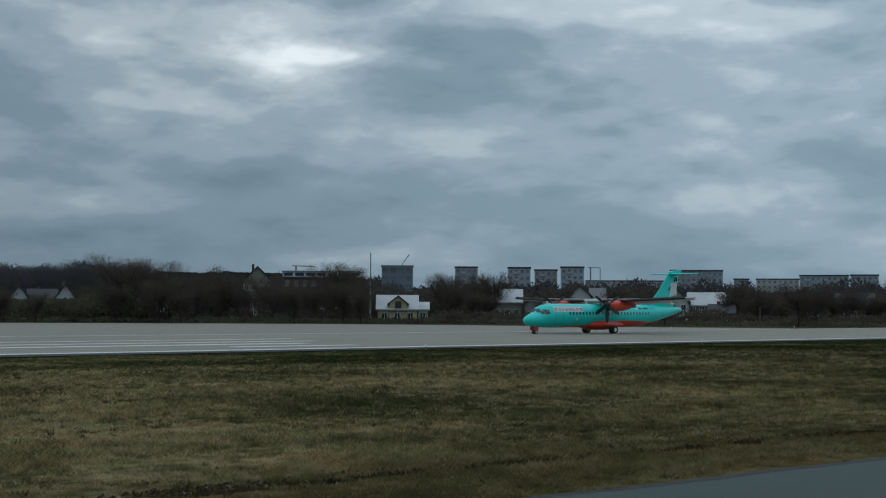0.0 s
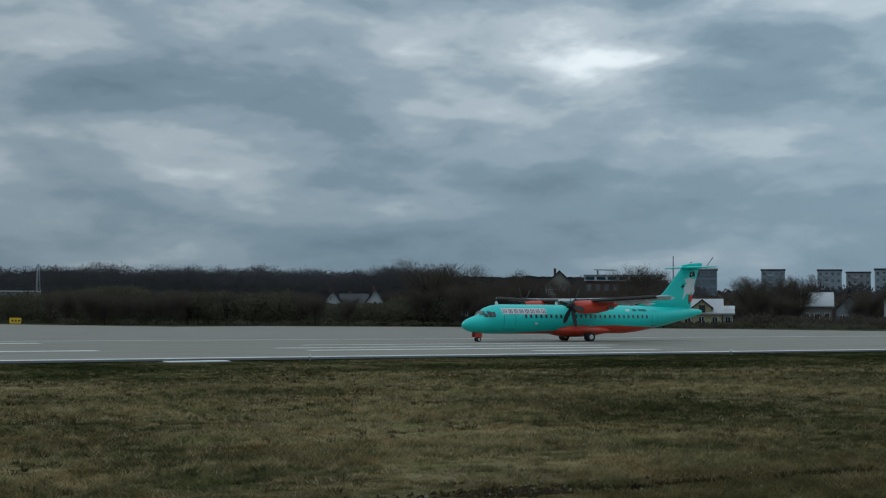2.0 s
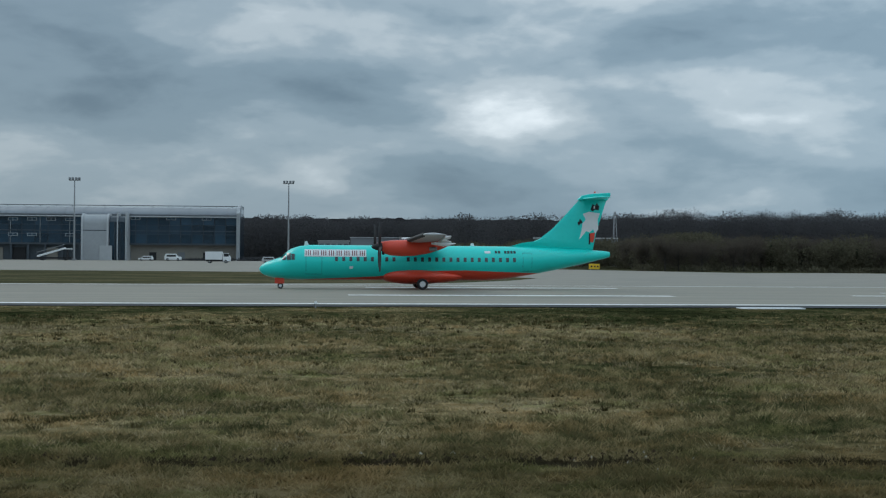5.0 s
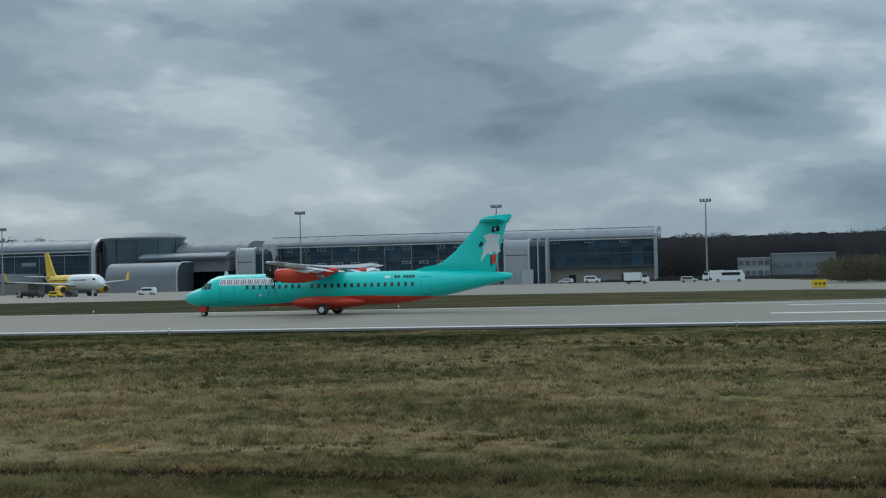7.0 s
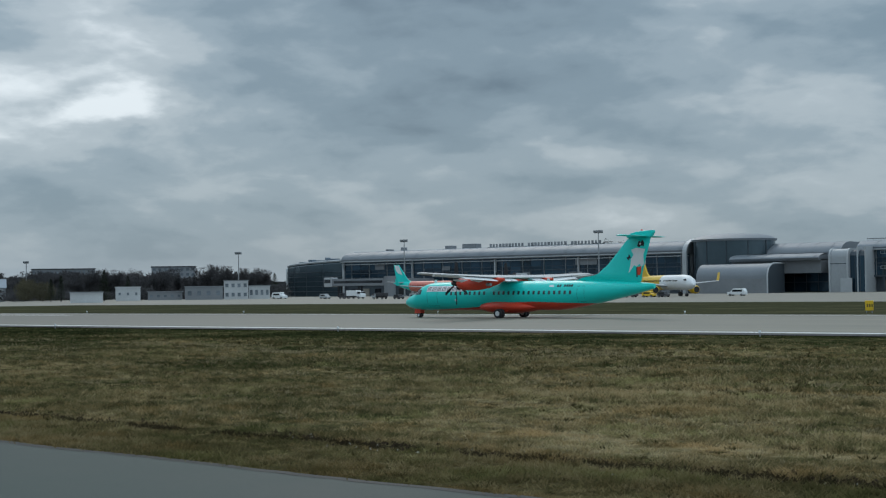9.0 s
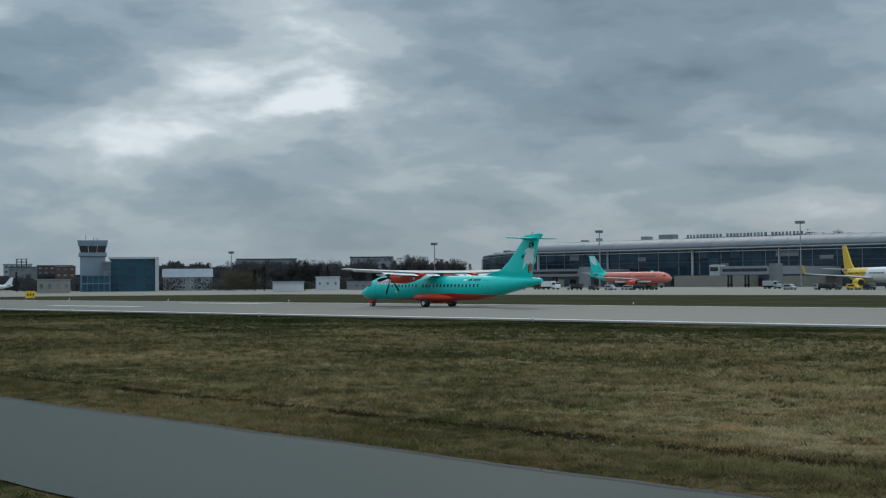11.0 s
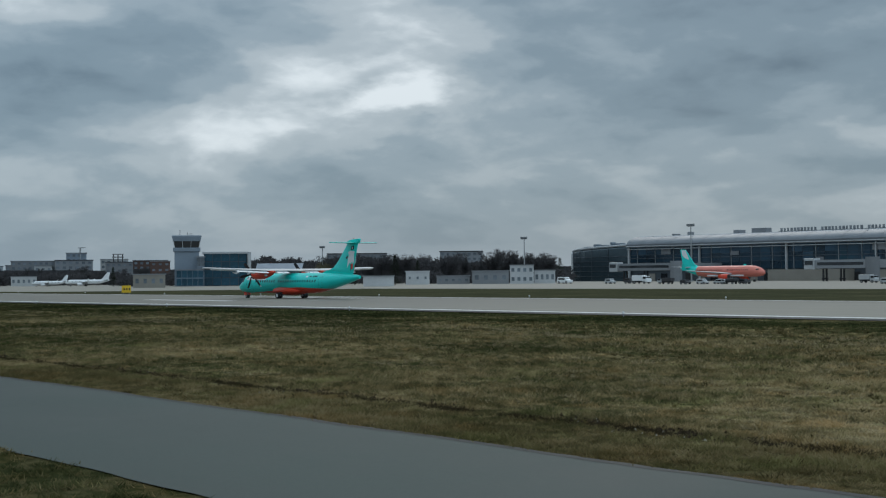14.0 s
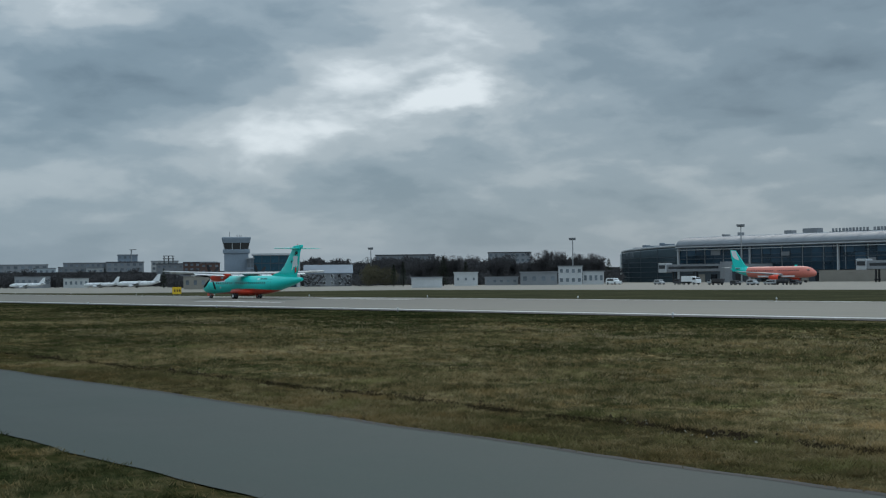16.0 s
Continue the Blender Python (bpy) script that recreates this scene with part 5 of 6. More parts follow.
# ---- control tower and the low buildings beyond the apron ----


def block(name, label, az0, az1, dist, z1, mat, floors=0, cols=0, roof=None, category="building", depth=12.0, z0=0.0, win=None, group="", kind="", balcony=False, wh=0.5, ww=0.5):
    """A flat-roofed building whose front spans two bearings; each window is a part with its frame of wall round it."""
    a, b = polar(az0, dist), polar(az1, dist)
    w = (b - a).length
    ang = math.degrees(math.atan2(b.y - a.y, b.x - a.x))
    ob = thing(name, label, category, pose(a.x, a.y, z0, 0, 0, ang), group)
    part("wall", Geo().box(0, 0, 0, w, depth, z1 - z0), mat, ob)
    part("roof", Geo().box(-0.3, -0.3, z1 - z0, w + 0.3, depth + 0.3, z1 - z0 + max(0.3, 0.03 * z1)), roof or GREYWALL, ob)
    if floors and cols:
        fw, fh = w / cols, (z1 - z0) / floors
        me = mesh_of("window", Geo().box(-fw * ww / 2, -0.1, -fh * wh / 2, fw * ww / 2, 0.1, fh * wh / 2), win or TOWERPANE)
        slab = mesh_of("balcony", Geo().box(-fw * 0.4, -1.0, -fh * 0.4, fw * 0.4, 0, -fh * 0.1), WINGGREY) if balcony else None
        for i in range(cols):
            for j in range(floors):
                share("window", me, ob, pose((i + 0.5) * fw, -0.06, (j + 0.52) * fh))
                if balcony and i % 3 == 1:
                    share("balcony", slab, ob, pose((i + 0.5) * fw, -0.02, (j + 0.52) * fh))
    return ob


TOWERBLUE = material("blue_tower_glass", (0.014, 0.060, 0.092), 0.25, spread=0.25, scale=0.2, fine=1.0, per="object", spec=0.3, vary=0.2)
# panes and pale walls are lightened, distance haze mixed into their own colour
TOWERPANE = material("hazy_window_glass", (0.15, 0.175, 0.20), 0.4, spread=0.2, scale=0.2, fine=1.0, per="object", spec=0.3, vary=0.4)
HAZEWALL = material("hazed_panel_concrete", (0.33, 0.37, 0.40), 0.8, spread=0.1, scale=0.2, fine=2.0, per="object")
PALEWALL = material("hazed_pale_render", (0.41, 0.42, 0.42), 0.8, spread=0.1, scale=0.2, fine=2.0, per="object")
BRICKRED = material("red_brick", (0.125, 0.072, 0.058), 0.85, spread=0.15, scale=0.4, fine=6.0, per="object")
OFFWHITE = material("off_white_render", (0.50, 0.51, 0.52), 0.8, spread=0.1, scale=0.2, fine=2.0)
CREAM = material("cream_render", (0.52, 0.45, 0.26), 0.8, spread=0.1, scale=0.3, fine=3.0)
ROOFDARK = material("dark_roofing", (0.05, 0.05, 0.055), 0.8, spread=0.2, scale=0.4, fine=3.0)
ROOFPALE = material("pale_sheet_roofing", (0.50, 0.51, 0.52), 0.5, 0.2, spread=0.1, scale=0.4, fine=3.0)
ROOFRED = material("brown_red_roof_tiles", (0.16, 0.07, 0.05), 0.8, spread=0.2, scale=0.4, fine=4.0)

d = 500
tower = thing("control_tower", "blue-grey control tower with a dark glazed cab", "control tower", pose(*polar(-59.42, d), 0, 0, 59.4))
hw = d * math.tan(radians(0.50))
part("shaft", Geo().box(-hw, -3, 0, hw, 6, height(19.5, d)), TOWERGREY, tower, bevel=0.1)
z = height(19.5, d)
part("cab_floor", Geo().box(-hw - 0.5, -3.5, z, hw + 0.5, 6.5, z + 1.4), TOWERGREY, tower, bevel=0.1)
rows = [[(-hw * q, -3 * q, zz), (hw * q, -3 * q, zz), (hw * q, 6 * q, zz), (-hw * q, 6 * q, zz)] for q, zz in ((0.98, z + 1.4), (1.08, z + 3.7))]
part("cab_glass", Geo().loft(rows), GLASSDARK, tower)
for x in (-hw, -hw / 3, hw / 3, hw):
    part("cab_post", Geo().tube([(x * 0.97, -2.95, z + 1.4), (x * 1.09, -3.3, z + 3.7)], 0.12, 6), PALEWALL, tower)
part("cab_roof", Geo().loft([[(-a, -a + 1.4, zz), (a, -a + 1.4, zz), (a, a + 1.6, zz), (-a, a + 1.6, zz)] for a, zz in ((hw + 0.5, z + 3.7), (hw + 0.9, z + 5.4), (hw + 0.8, z + 5.8))]), TOWERGREY, tower, bevel=0.1)
for x, h in ((-2.4, 2.6), (0.3, 1.7), (1.2, 1.5), (1.8, 1.4)):
    part("aerial", Geo().tube([(x, 0, z + 5.2), (x, 0, z + 5.2 + h)], 0.12, 6), STEEL, tower)
OFFICE = block("office_block", "blue glass office block beside the control tower", -58.72, -56.95, 498, height(17.8, 498), MULLION, 4, 5, win=TOWERBLUE, depth=16, ww=0.93, wh=0.9)
part("office_pier", Geo().box(15.6, -0.6, 0, 16.9, 15, height(17.8, 498) + 0.6).box(-0.6, -0.6, height(17.8, 498), 15.6, 15, height(17.8, 498) + 0.7), WINGGREY, OFFICE, "pale frame round the glass front")
block("glass_annex", "pale blue glass annex between the control tower and the office block", -59.0, -58.7, 494, height(15.5, 494), TOWERGREY, 3, 2, depth=9, win=TOWERPANE, ww=0.9, wh=0.85)
block("annex", "blue glass annex below the control tower", -59.85, -58.75, 490, height(6.0, 490), TOWERGREY, 2, 5, depth=10, win=TOWERBLUE, ww=0.9, wh=0.85)
block("hut", "white equipment hut by the taxiway", -52.1, -50.8, 395, height(0.2, 395), OFFWHITE, 0, 0, depth=6, wh=0.25, ww=0.25)
block("hut", "white equipment hut by the taxiway", -50.3, -49.3, 470, height(3.6, 470), OFFWHITE, 1, 3, ROOFPALE, depth=6, wh=0.2, ww=0.25)
block("shed", "grey flat-roofed airfield shed", -47.5, -45.95, 470, height(3.4, 470), GREYWALL, 1, 4, depth=9, wh=0.35, ww=0.4)
block("operations_building", "white two-storey operations building with a stepped roof", -45.9, -44.9, 470, height(7.5, 470), OFFWHITE, 2, 4, depth=9, wh=0.4, ww=0.5)
block("operations_building", "white low operations building", -44.88, -44.0, 472, height(3.5, 472), OFFWHITE, 1, 4, depth=9, wh=0.4, ww=0.5)
block("low_store", "long low grey apron store", -49.0, -47.6, 480, height(0.0, 480), GREYWALL, 1, 5, depth=6, wh=0.3, ww=0.4)
block("low_store", "beige low apron building with a flat roof", -61.6, -60.3, 430, height(3.0, 430), BEIGE, 1, 4, depth=8, wh=0.35, ww=0.4)
block("apartment_block", "dark flat-roofed apartment block beyond the trees", -48.85, -47.05, 700, height(18.0, 700), GREYWALL, 6, 8, ROOFDARK, group="town blocks")
block("apartment_block", "long dark apartment block beyond the trees", -53.6, -51.1, 720, height(17.0, 720), GREYWALL, 5, 14, ROOFDARK, group="town blocks")
block("apartment_block", "grey tall apartment block with a stepped roof", -64.25, -63.45, 800, height(18.5, 800), TOWERGREY, 7, 4, win=TOWERPANE, group="town blocks")
block("apartment_block", "grey lower block round the tall one", -64.7, -63.2, 790, height(13.5, 790), GREYWALL, 5, 6, ROOFDARK, group="town blocks", win=TOWERPANE)
block("apartment_block", "grey apartment block in the distance", -66.4, -64.7, 800, height(13.0, 800), GREYWALL, 5, 8, group="town blocks")
block("apartment_block", "reddish apartment block behind the control tower", -61.6, -60.2, 760, height(13.0, 760), BRICKRED, 5, 6, ROOFDARK, group="town blocks")
block("apartment_block", "grey apartment block in the distance", -62.9, -61.8, 820, height(14.0, 820), PALEWALL, 5, 5, group="town blocks")
block("apartment_block", "grey apartment block in the distance", -69.5, -67.0, 820, height(12.0, 820), GREYWALL, 4, 9, group="town blocks")
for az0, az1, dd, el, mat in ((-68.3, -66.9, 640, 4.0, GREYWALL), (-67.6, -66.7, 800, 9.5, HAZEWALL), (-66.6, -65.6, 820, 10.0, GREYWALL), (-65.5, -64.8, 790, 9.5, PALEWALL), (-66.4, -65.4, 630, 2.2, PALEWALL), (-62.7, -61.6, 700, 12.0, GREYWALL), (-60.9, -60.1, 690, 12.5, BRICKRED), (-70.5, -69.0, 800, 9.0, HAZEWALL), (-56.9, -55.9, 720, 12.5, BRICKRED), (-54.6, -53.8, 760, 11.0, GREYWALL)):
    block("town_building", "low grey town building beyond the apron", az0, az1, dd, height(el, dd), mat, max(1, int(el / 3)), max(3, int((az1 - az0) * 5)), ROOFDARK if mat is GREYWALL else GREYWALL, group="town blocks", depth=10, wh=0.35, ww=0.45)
frame_tower = thing("roof_framework", "dark steel framework on a town roof", "framework", pose(*polar(-62.2, 699, height(12.4, 699)), 0, 0, 62))
for x in (-2.2, 0.0, 2.2):
    part("upright", Geo().box(x - 0.25, 1, 0, x + 0.25, 1.5, 4.0), ROOFDARK, frame_tower)
part("deck", Geo().box(-2.8, 0.6, 2.2, 2.8, 2.0, 2.6).box(-2.8, 0.6, 3.7, 2.8, 2.0, 4.0), ROOFDARK, frame_tower)
block("hangar", "long pale-roofed hangar beside the apron", 1.45, 4.0, 520, height(11.2, 520), GREYWALL, 1, 6, ROOFPALE, depth=24, wh=0.2, ww=0.7)
block("fire_station", "white two-storey fire station with wide doors", 0.1, 1.4, 505, height(8.6, 505), PALEWALL, 2, 5, ROOFPALE, depth=14, wh=0.45, ww=0.7)
block("long_shed", "long pale-roofed shed among the trees", 9.2, 12.7, 330, height(11.5, 330), GREYWALL, 0, 0, ROOFPALE, depth=12)

# ---- town to the right ----
block("tower_block", "concrete tower block under construction", 39.3, 40.62, 520, height(30.5, 520), TOWERGREY, 6, 4, win=TOWERPANE, group="town blocks", wh=0.6, ww=0.75)
for az0, az1, el, dd in ((42.4, 43.35, 30.0, 700), (44.63, 45.58, 29.8, 680), (45.75, 46.7, 28.2, 700), (46.85, 47.82, 30.3, 690), (51.4, 53.55, 28.0, 720), (56.62, 58.55, 24.6, 760), (58.62, 59.7, 24.8, 700), (54.9, 56.6, 22.0, 780), (47.9, 51.3, 20.5, 800), (54.0, 54.6, 22.0, 700), (60.2, 62.6, 24.0, 740)):
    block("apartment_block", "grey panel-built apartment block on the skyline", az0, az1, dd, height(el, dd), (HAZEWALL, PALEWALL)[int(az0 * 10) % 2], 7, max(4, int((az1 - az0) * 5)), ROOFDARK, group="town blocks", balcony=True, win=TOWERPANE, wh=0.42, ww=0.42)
block("apartment_block", "long building with a blue and white top floor", 35.15, 38.5, 420, height(22.0, 420), BRICKRED, 3, 9, group="town blocks")
block("attic_storey", "blue glazed attic storey with a white band", 35.15, 38.4, 419.4, height(26.0, 419), WHITE, 1, 7, z0=height(22.6, 419), win=TOWERBLUE, wh=0.65, ww=0.8)


def gabled(name, label, az0, az1, dist, eave, ridge, wall, roof, turn=0.0, depth=8.0, gable_front=False, cols=3, floors=1, dormer=False):
    a, b = polar(az0, dist), polar(az1, dist)
    w = (b - a).length
    ang = math.degrees(math.atan2(b.y - a.y, b.x - a.x))
    h = thing(name, label, "house", pose(a.x, a.y, 0, 0, 0, ang + turn), "houses")
    if gable_front:
        part("wall", Geo().prism([(0, 0), (w, 0), (w, eave), (w / 2, ridge), (0, eave)], 0, depth), wall, h)
        for s in (-1, 1):
            x0, x1 = w / 2, w / 2 + s * (w / 2 + 0.5)
            part("roof", Geo().prism([(x0, ridge + 0.05), (x1, eave - 0.25), (x1, eave), (x0, ridge + 0.35)], -0.5, depth + 0.5), roof, h)
    else:
        part("wall", Geo().prism([(0, 0), (depth, 0), (depth, eave), (depth / 2, ridge), (0, eave)], 0, w, "x"), wall, h)
        for s in (-1, 1):
            y0, y1 = depth / 2, depth / 2 + s * (depth / 2 + 0.5)
            part("roof", Geo().prism([(y0, ridge + 0.05), (y1, eave - 0.25), (y1, eave), (y0, ridge + 0.35)], -0.4, w + 0.4, "x"), roof, h)
    part("chimney", Geo().box(w * 0.3, depth * 0.5, eave, w * 0.3 + 0.6, depth * 0.5 + 0.6, ridge + 0.9), BRICKRED, h)
    for i in range(cols):
        for j in range(floors):
            x, z = (i + 0.5) * w / cols, (j + 0.5) * eave / floors
            win = part("window", Geo().box(x - 0.55, -0.08, z - 0.65, x + 0.55, 0.05, z + 0.65), WHITE, h)
            part("pane", Geo().box(x - 0.45, -0.12, z - 0.55, x - 0.05, -0.08, z + 0.55).box(x + 0.05, -0.12, z - 0.55, x + 0.45, -0.08, z + 0.55), GLASSDARK, win)
    if dormer:
        c = w * 0.52
        part("dormer", Geo().prism([(c - 1.7, eave - 0.4), (c + 1.7, eave - 0.4), (c + 1.7, eave + 1.1), (c, ridge - 0.1), (c - 1.7, eave + 1.1)], -0.3, depth / 2), wall, h)
        for s in (-1, 1):
            part("dormer_roof", Geo().prism([(c, ridge), (c + s * 2.1, eave + 0.75), (c + s * 2.1, eave + 1.0), (c, ridge + 0.25)], -0.6, depth / 2), ROOFDARK, h)
        part("dormer_window", Geo().box(c - 0.6, -0.4, eave + 0.1, c + 0.6, -0.25, eave + 1.5), GLASSDARK, h)
    return h


gabled("house", "cream house with a pale gambrel roof and a gabled dormer", 39.15, 40.8, 262, 2.6, 5.0, CREAM, ROOFPALE, dormer=True, cols=3)
gabled("outhouse", "pale lean-to beside the cream house", 40.85, 41.25, 266, 2.6, 3.7, PALEWALL, ROOFPALE, cols=1)
gabled("house", "white house with steep gables behind the trees", 24.2, 24.9, 300, 4.4, 6.9, OFFWHITE, ROOFDARK, gable_front=True, cols=2)
gabled("house", "white house with steep gables behind the trees", 26.0, 26.7, 298, 4.6, 7.3, OFFWHITE, ROOFDARK, gable_front=True, cols=2, floors=2)
gabled("house", "long grey-roofed house between two gables", 24.9, 26.0, 306, 4.0, 6.2, GREYWALL, ROOFDARK, cols=4)
gabled("house", "tall brown rendered house with a steep gable", 33.5, 34.7, 330, 9.0, 12.4, BEIGE, ROOFDARK, gable_front=True, cols=4, floors=3)
gabled("house", "house with a pale domed roof", 44.0, 45.2, 290, 4.2, 6.7, BEIGE, ROOFPALE, cols=3)
gabled("house", "white-edged gabled house behind the runway", 45.35, 46.35, 285, 3.4, 6.1, GREYWALL, ROOFDARK, gable_front=True, cols=2)
gabled("house", "white two-storey gabled house", 47.2, 48.1, 300, 5.6, 7.8, OFFWHITE, ROOFDARK, gable_front=True, cols=2, floors=2)
gabled("house", "white house wing with a grey roof", 48.1, 48.7, 302, 4.8, 7.2, PALEWALL, GREYWALL, cols=2)
gabled("house", "white house with a steep dark-edged gable", 51.3, 52.15, 290, 4.4, 6.6, OFFWHITE, ROOFDARK, gable_front=True, cols=2, floors=2)
gabled("house", "white house wing under a pale roof", 52.15, 53.6, 292, 3.8, 6.2, GREYWALL, ROOFPALE, cols=4, floors=2)
gabled("house", "low grey house beside the fence", 53.0, 54.0, 264, 2.2, 3.6, GREYWALL, ROOFDARK, cols=3)
gabled("house", "grey house behind bare trees", 36.6, 37.6, 300, 4.0, 6.5, BEIGE, ROOFRED, cols=3)
gabled("house", "small brown house behind bare trees", 29.9, 30.9, 310, 4.6, 8.0, BEIGE, ROOFRED, cols=2)
gabled("house", "dark house behind bare trees", 58.0, 59.5, 300, 4.0, 6.3, BRICKRED, ROOFDARK, cols=3)

gabled("house", "two-storey house with a broad grey roof beside the glass office block", -56.6, -54.6, 520, height(4.5, 520), height(10.0, 520), GREYWALL, TOWERGREY, depth=14, cols=6, floors=2)


def mast(name, label, az, dist, el, lattice=False):
    h = height(el, dist)
    m = thing(name, label, "mast", pose(*polar(az, dist)))
    if lattice:
        for x, y in ((-0.5, -0.5), (0.5, -0.5), (0.0, 0.6)):
            part("leg", Geo().tube([(x * 1.6, y * 1.6, 0), (x * 0.4, y * 0.4, h)], 0.09, 5), STEEL, m)
        for i in range(12):
            z = h * i / 12
            q = 1.6 - 1.2 * i / 12
            part("brace", Geo().tube([(-0.5 * q, -0.5 * q, z), (0.5 * q, -0.5 * q, z + h / 12)], 0.06, 4), STEEL, m)
    else:
        part("pole", Geo().tube([(0, 0, 0), (0, 0, h)], [0.012 * h + 0.05, 0.006 * h + 0.03], 8), STEEL, m, smooth=True)


mast("radio_mast", "thin lattice radio mast above the woods", 12.56, 350, 31.5, True)
mast("radio_mast", "thin steel mast above the roofs", 38.83, 340, 40.5)
mast("radio_mast", "thin steel mast beside the blocks", 48.5, 650, 30.5)
mast("utility_pole", "pale wooden utility pole by the fence", 55.04, 262, 2.2)
mast("utility_pole", "pale utility pole by the trees", 7.3, 250, 1.5)
# tower crane over the half-built block
d = 540
crane = thing("tower_crane", "slender tower crane over a building site", "crane", pose(*polar(40.2, d)))
z = height(31, d)
part("mast", Geo().tube([(0, 0, 0), (0, 0, z)], 0.45, 4), STEEL, crane)
part("jib", Geo().tube([(-1.5, 0, z - 0.5), (3.2, 0, z + 4.8)], 0.22, 4), STEEL, crane)
for az, el, dd, l in ((35.7, 30.5, 600, 10), (48.1, 30.6, 700, 7), (-63.7, 22.5, 800, 6)):
    crane = thing("tower_crane", "far tower crane on the skyline", "crane", pose(*polar(az, dd)), "cranes")
    z = height(el, dd)
    part("mast", Geo().tube([(0, 0, 0), (0, 0, z)], 0.4, 4), STEEL, crane)
    part("jib", Geo().tube([(-2, 0, z), (l, 0, z)], 0.3, 4), STEEL, crane)

# ---- signs, lights and vehicles on the field ----


def yellow_sign(az, dist, w, h):
    s = thing("taxiway_sign", "yellow taxiway sign board on short legs", "sign", pose(*polar(az, dist), 0, 0, -az), "taxiway signs")
    part("board", Geo().box(-w / 2, -0.15, 0.22, w / 2, 0.15, 0.22 + h), YELLOW, s, bevel=0.04)
    for x in (-w * 0.35, w * 0.35):
        part("leg", Geo().box(x - 0.05, -0.05, 0, x + 0.05, 0.05, 0.24), STEEL, s)
    for i in range(3):
        x = -w * 0.3 + i * w * 0.28
        part("legend_bar", Geo().box(x, -0.165, 0.22 + h * 0.35, x + w * 0.14, -0.15, 0.22 + h * 0.65), DARK, s)


for az, dd, w, h in ((11.72, 240, 1.9, 0.95), (3.32, 194, 2.0, 1.05), (-19.3, 134, 0.75, 0.95), (-61.87, 262, 1.7, 1.35), (59.3, 262, 1.4, 0.9)):
    yellow_sign(az, dd, w, h)
light = None
for i in range(28):
    x = -420 + i * 30
    for y in (68.6, 119.6):
        if light is None:
            light = thing("runway_light", "small white runway edge light on a short stem", "runway light", pose(x, y, 0), "runway lights")
            part("stem", Geo().tube([(0, 0, 0), (0, 0, 0.2)], 0.04, 6), STEEL, light)
            part("lens", Geo().tube([(0, 0, 0.2), (0, 0, 0.34)], [0.09, 0.06], 8), WHITE, light)
        elif not (y > 100 and -20 < x < 130):
            copy_thing(light, pose(x, y, 0))
frame_ob = thing("antenna_frame", "white tubular antenna frame standing beyond the runway", "antenna", pose(*polar(56.95, 262), 0, 0, -57))
for x in (-1.8, 1.8):
    part("post", Geo().tube([(x, 0, 0), (x, 0, 2.2)], 0.09, 6), WHITE, frame_ob)
part("bar", Geo().tube([(-2.4, 0, 1.7), (2.4, 0, 1.7)], 0.09, 6), WHITE, frame_ob)
part("box", Geo().box(-0.3, -0.2, 1.4, 0.3, 0.2, 2.4), WHITE, frame_ob)


def vehicle(name, label, category, az, dist, length, h, heading, mat, cab=0.3, box=None, group="apron vehicles"):
    """A service vehicle: bevelled body or cab and box, glazing, wheels with hubs; local +x is forward."""
    v = thing(name, label, category, pose(*polar(az, dist), 0, 0, heading), group)
    w, wb = 2.3 if h > 2 else 1.8, 0.42 if h > 2 else 0.31
    if box:
        part("cab", Geo().prism([(length / 2 - length * cab, 0.5), (length / 2, 0.5), (length / 2, h * 0.5), (length / 2 - 0.5, h * 0.86), (length / 2 - length * cab, h * 0.86)], -w / 2, w / 2), mat, v, bevel=0.08)
        part("load_box", Geo().box(-length / 2, -w / 2, 0.9, length / 2 - length * cab - 0.15, w / 2, h), box, v, bevel=0.06)
        part("chassis", Geo().box(-length / 2 + 0.2, -w / 2 + 0.2, 0.45, length / 2 - 0.2, w / 2 - 0.2, 0.9), DARK, v)
        gz = (length / 2 - length * cab + 0.25, length / 2 - 0.35)
    else:
        part("body", Geo().prism([(-length / 2, 0.35), (length / 2, 0.35), (length / 2, h * 0.55), (length / 2 - length * 0.2, h * 0.6), (length / 2 - length * 0.33, h), (-length / 2 + length * 0.08, h), (-length / 2, h * 0.6)], -w / 2, w / 2), mat, v, bevel=0.08)
        gz = (-length * 0.36, length * 0.2)
    for sd in (-1, 1):
        part("side_window", Geo().box(gz[0], sd * w / 2 - 0.02, h * 0.58, gz[1], sd * w / 2 + 0.02, h * 0.84), GLASSDARK, v)
        for x in (-length * 0.32, length * 0.32):
            wh = part("wheel", Geo().tube([(x, sd * (w / 2 - 0.22), wb), (x, sd * (w / 2 + 0.03), wb)], wb, 14), DARK, v, smooth=True)
            part("hub", Geo().tube([(x, sd * (w / 2 + 0.02), wb), (x, sd * (w / 2 + 0.05), wb)], wb * 0.5, 10), STEEL, wh)
    part("windscreen", Geo().box(length / 2 - (0.3 if box else length * 0.27), -w / 2 + 0.15, h * 0.55, length / 2 - (0.22 if box else length * 0.25), w / 2 - 0.15, h * 0.82), GLASSDARK, v)
    return v


vehicle("service_truck", "white service truck on the apron", "truck", -4.06, 343, 6.2, 2.9, 0, WHITE, box=WHITE)
vehicle("apron_bus", "white passenger bus on the apron", "bus", -0.3, 345, 8.0, 2.9, 180, WHITE, cab=0.2)
vehicle("service_truck", "white truck behind the bus", "truck", -0.9, 385, 6.0, 3.0, 180, WHITE, box=WHITE)
vehicle("car", "silver car on the apron", "car", -1.9, 360, 4.4, 1.6, 0, ROOFPALE)
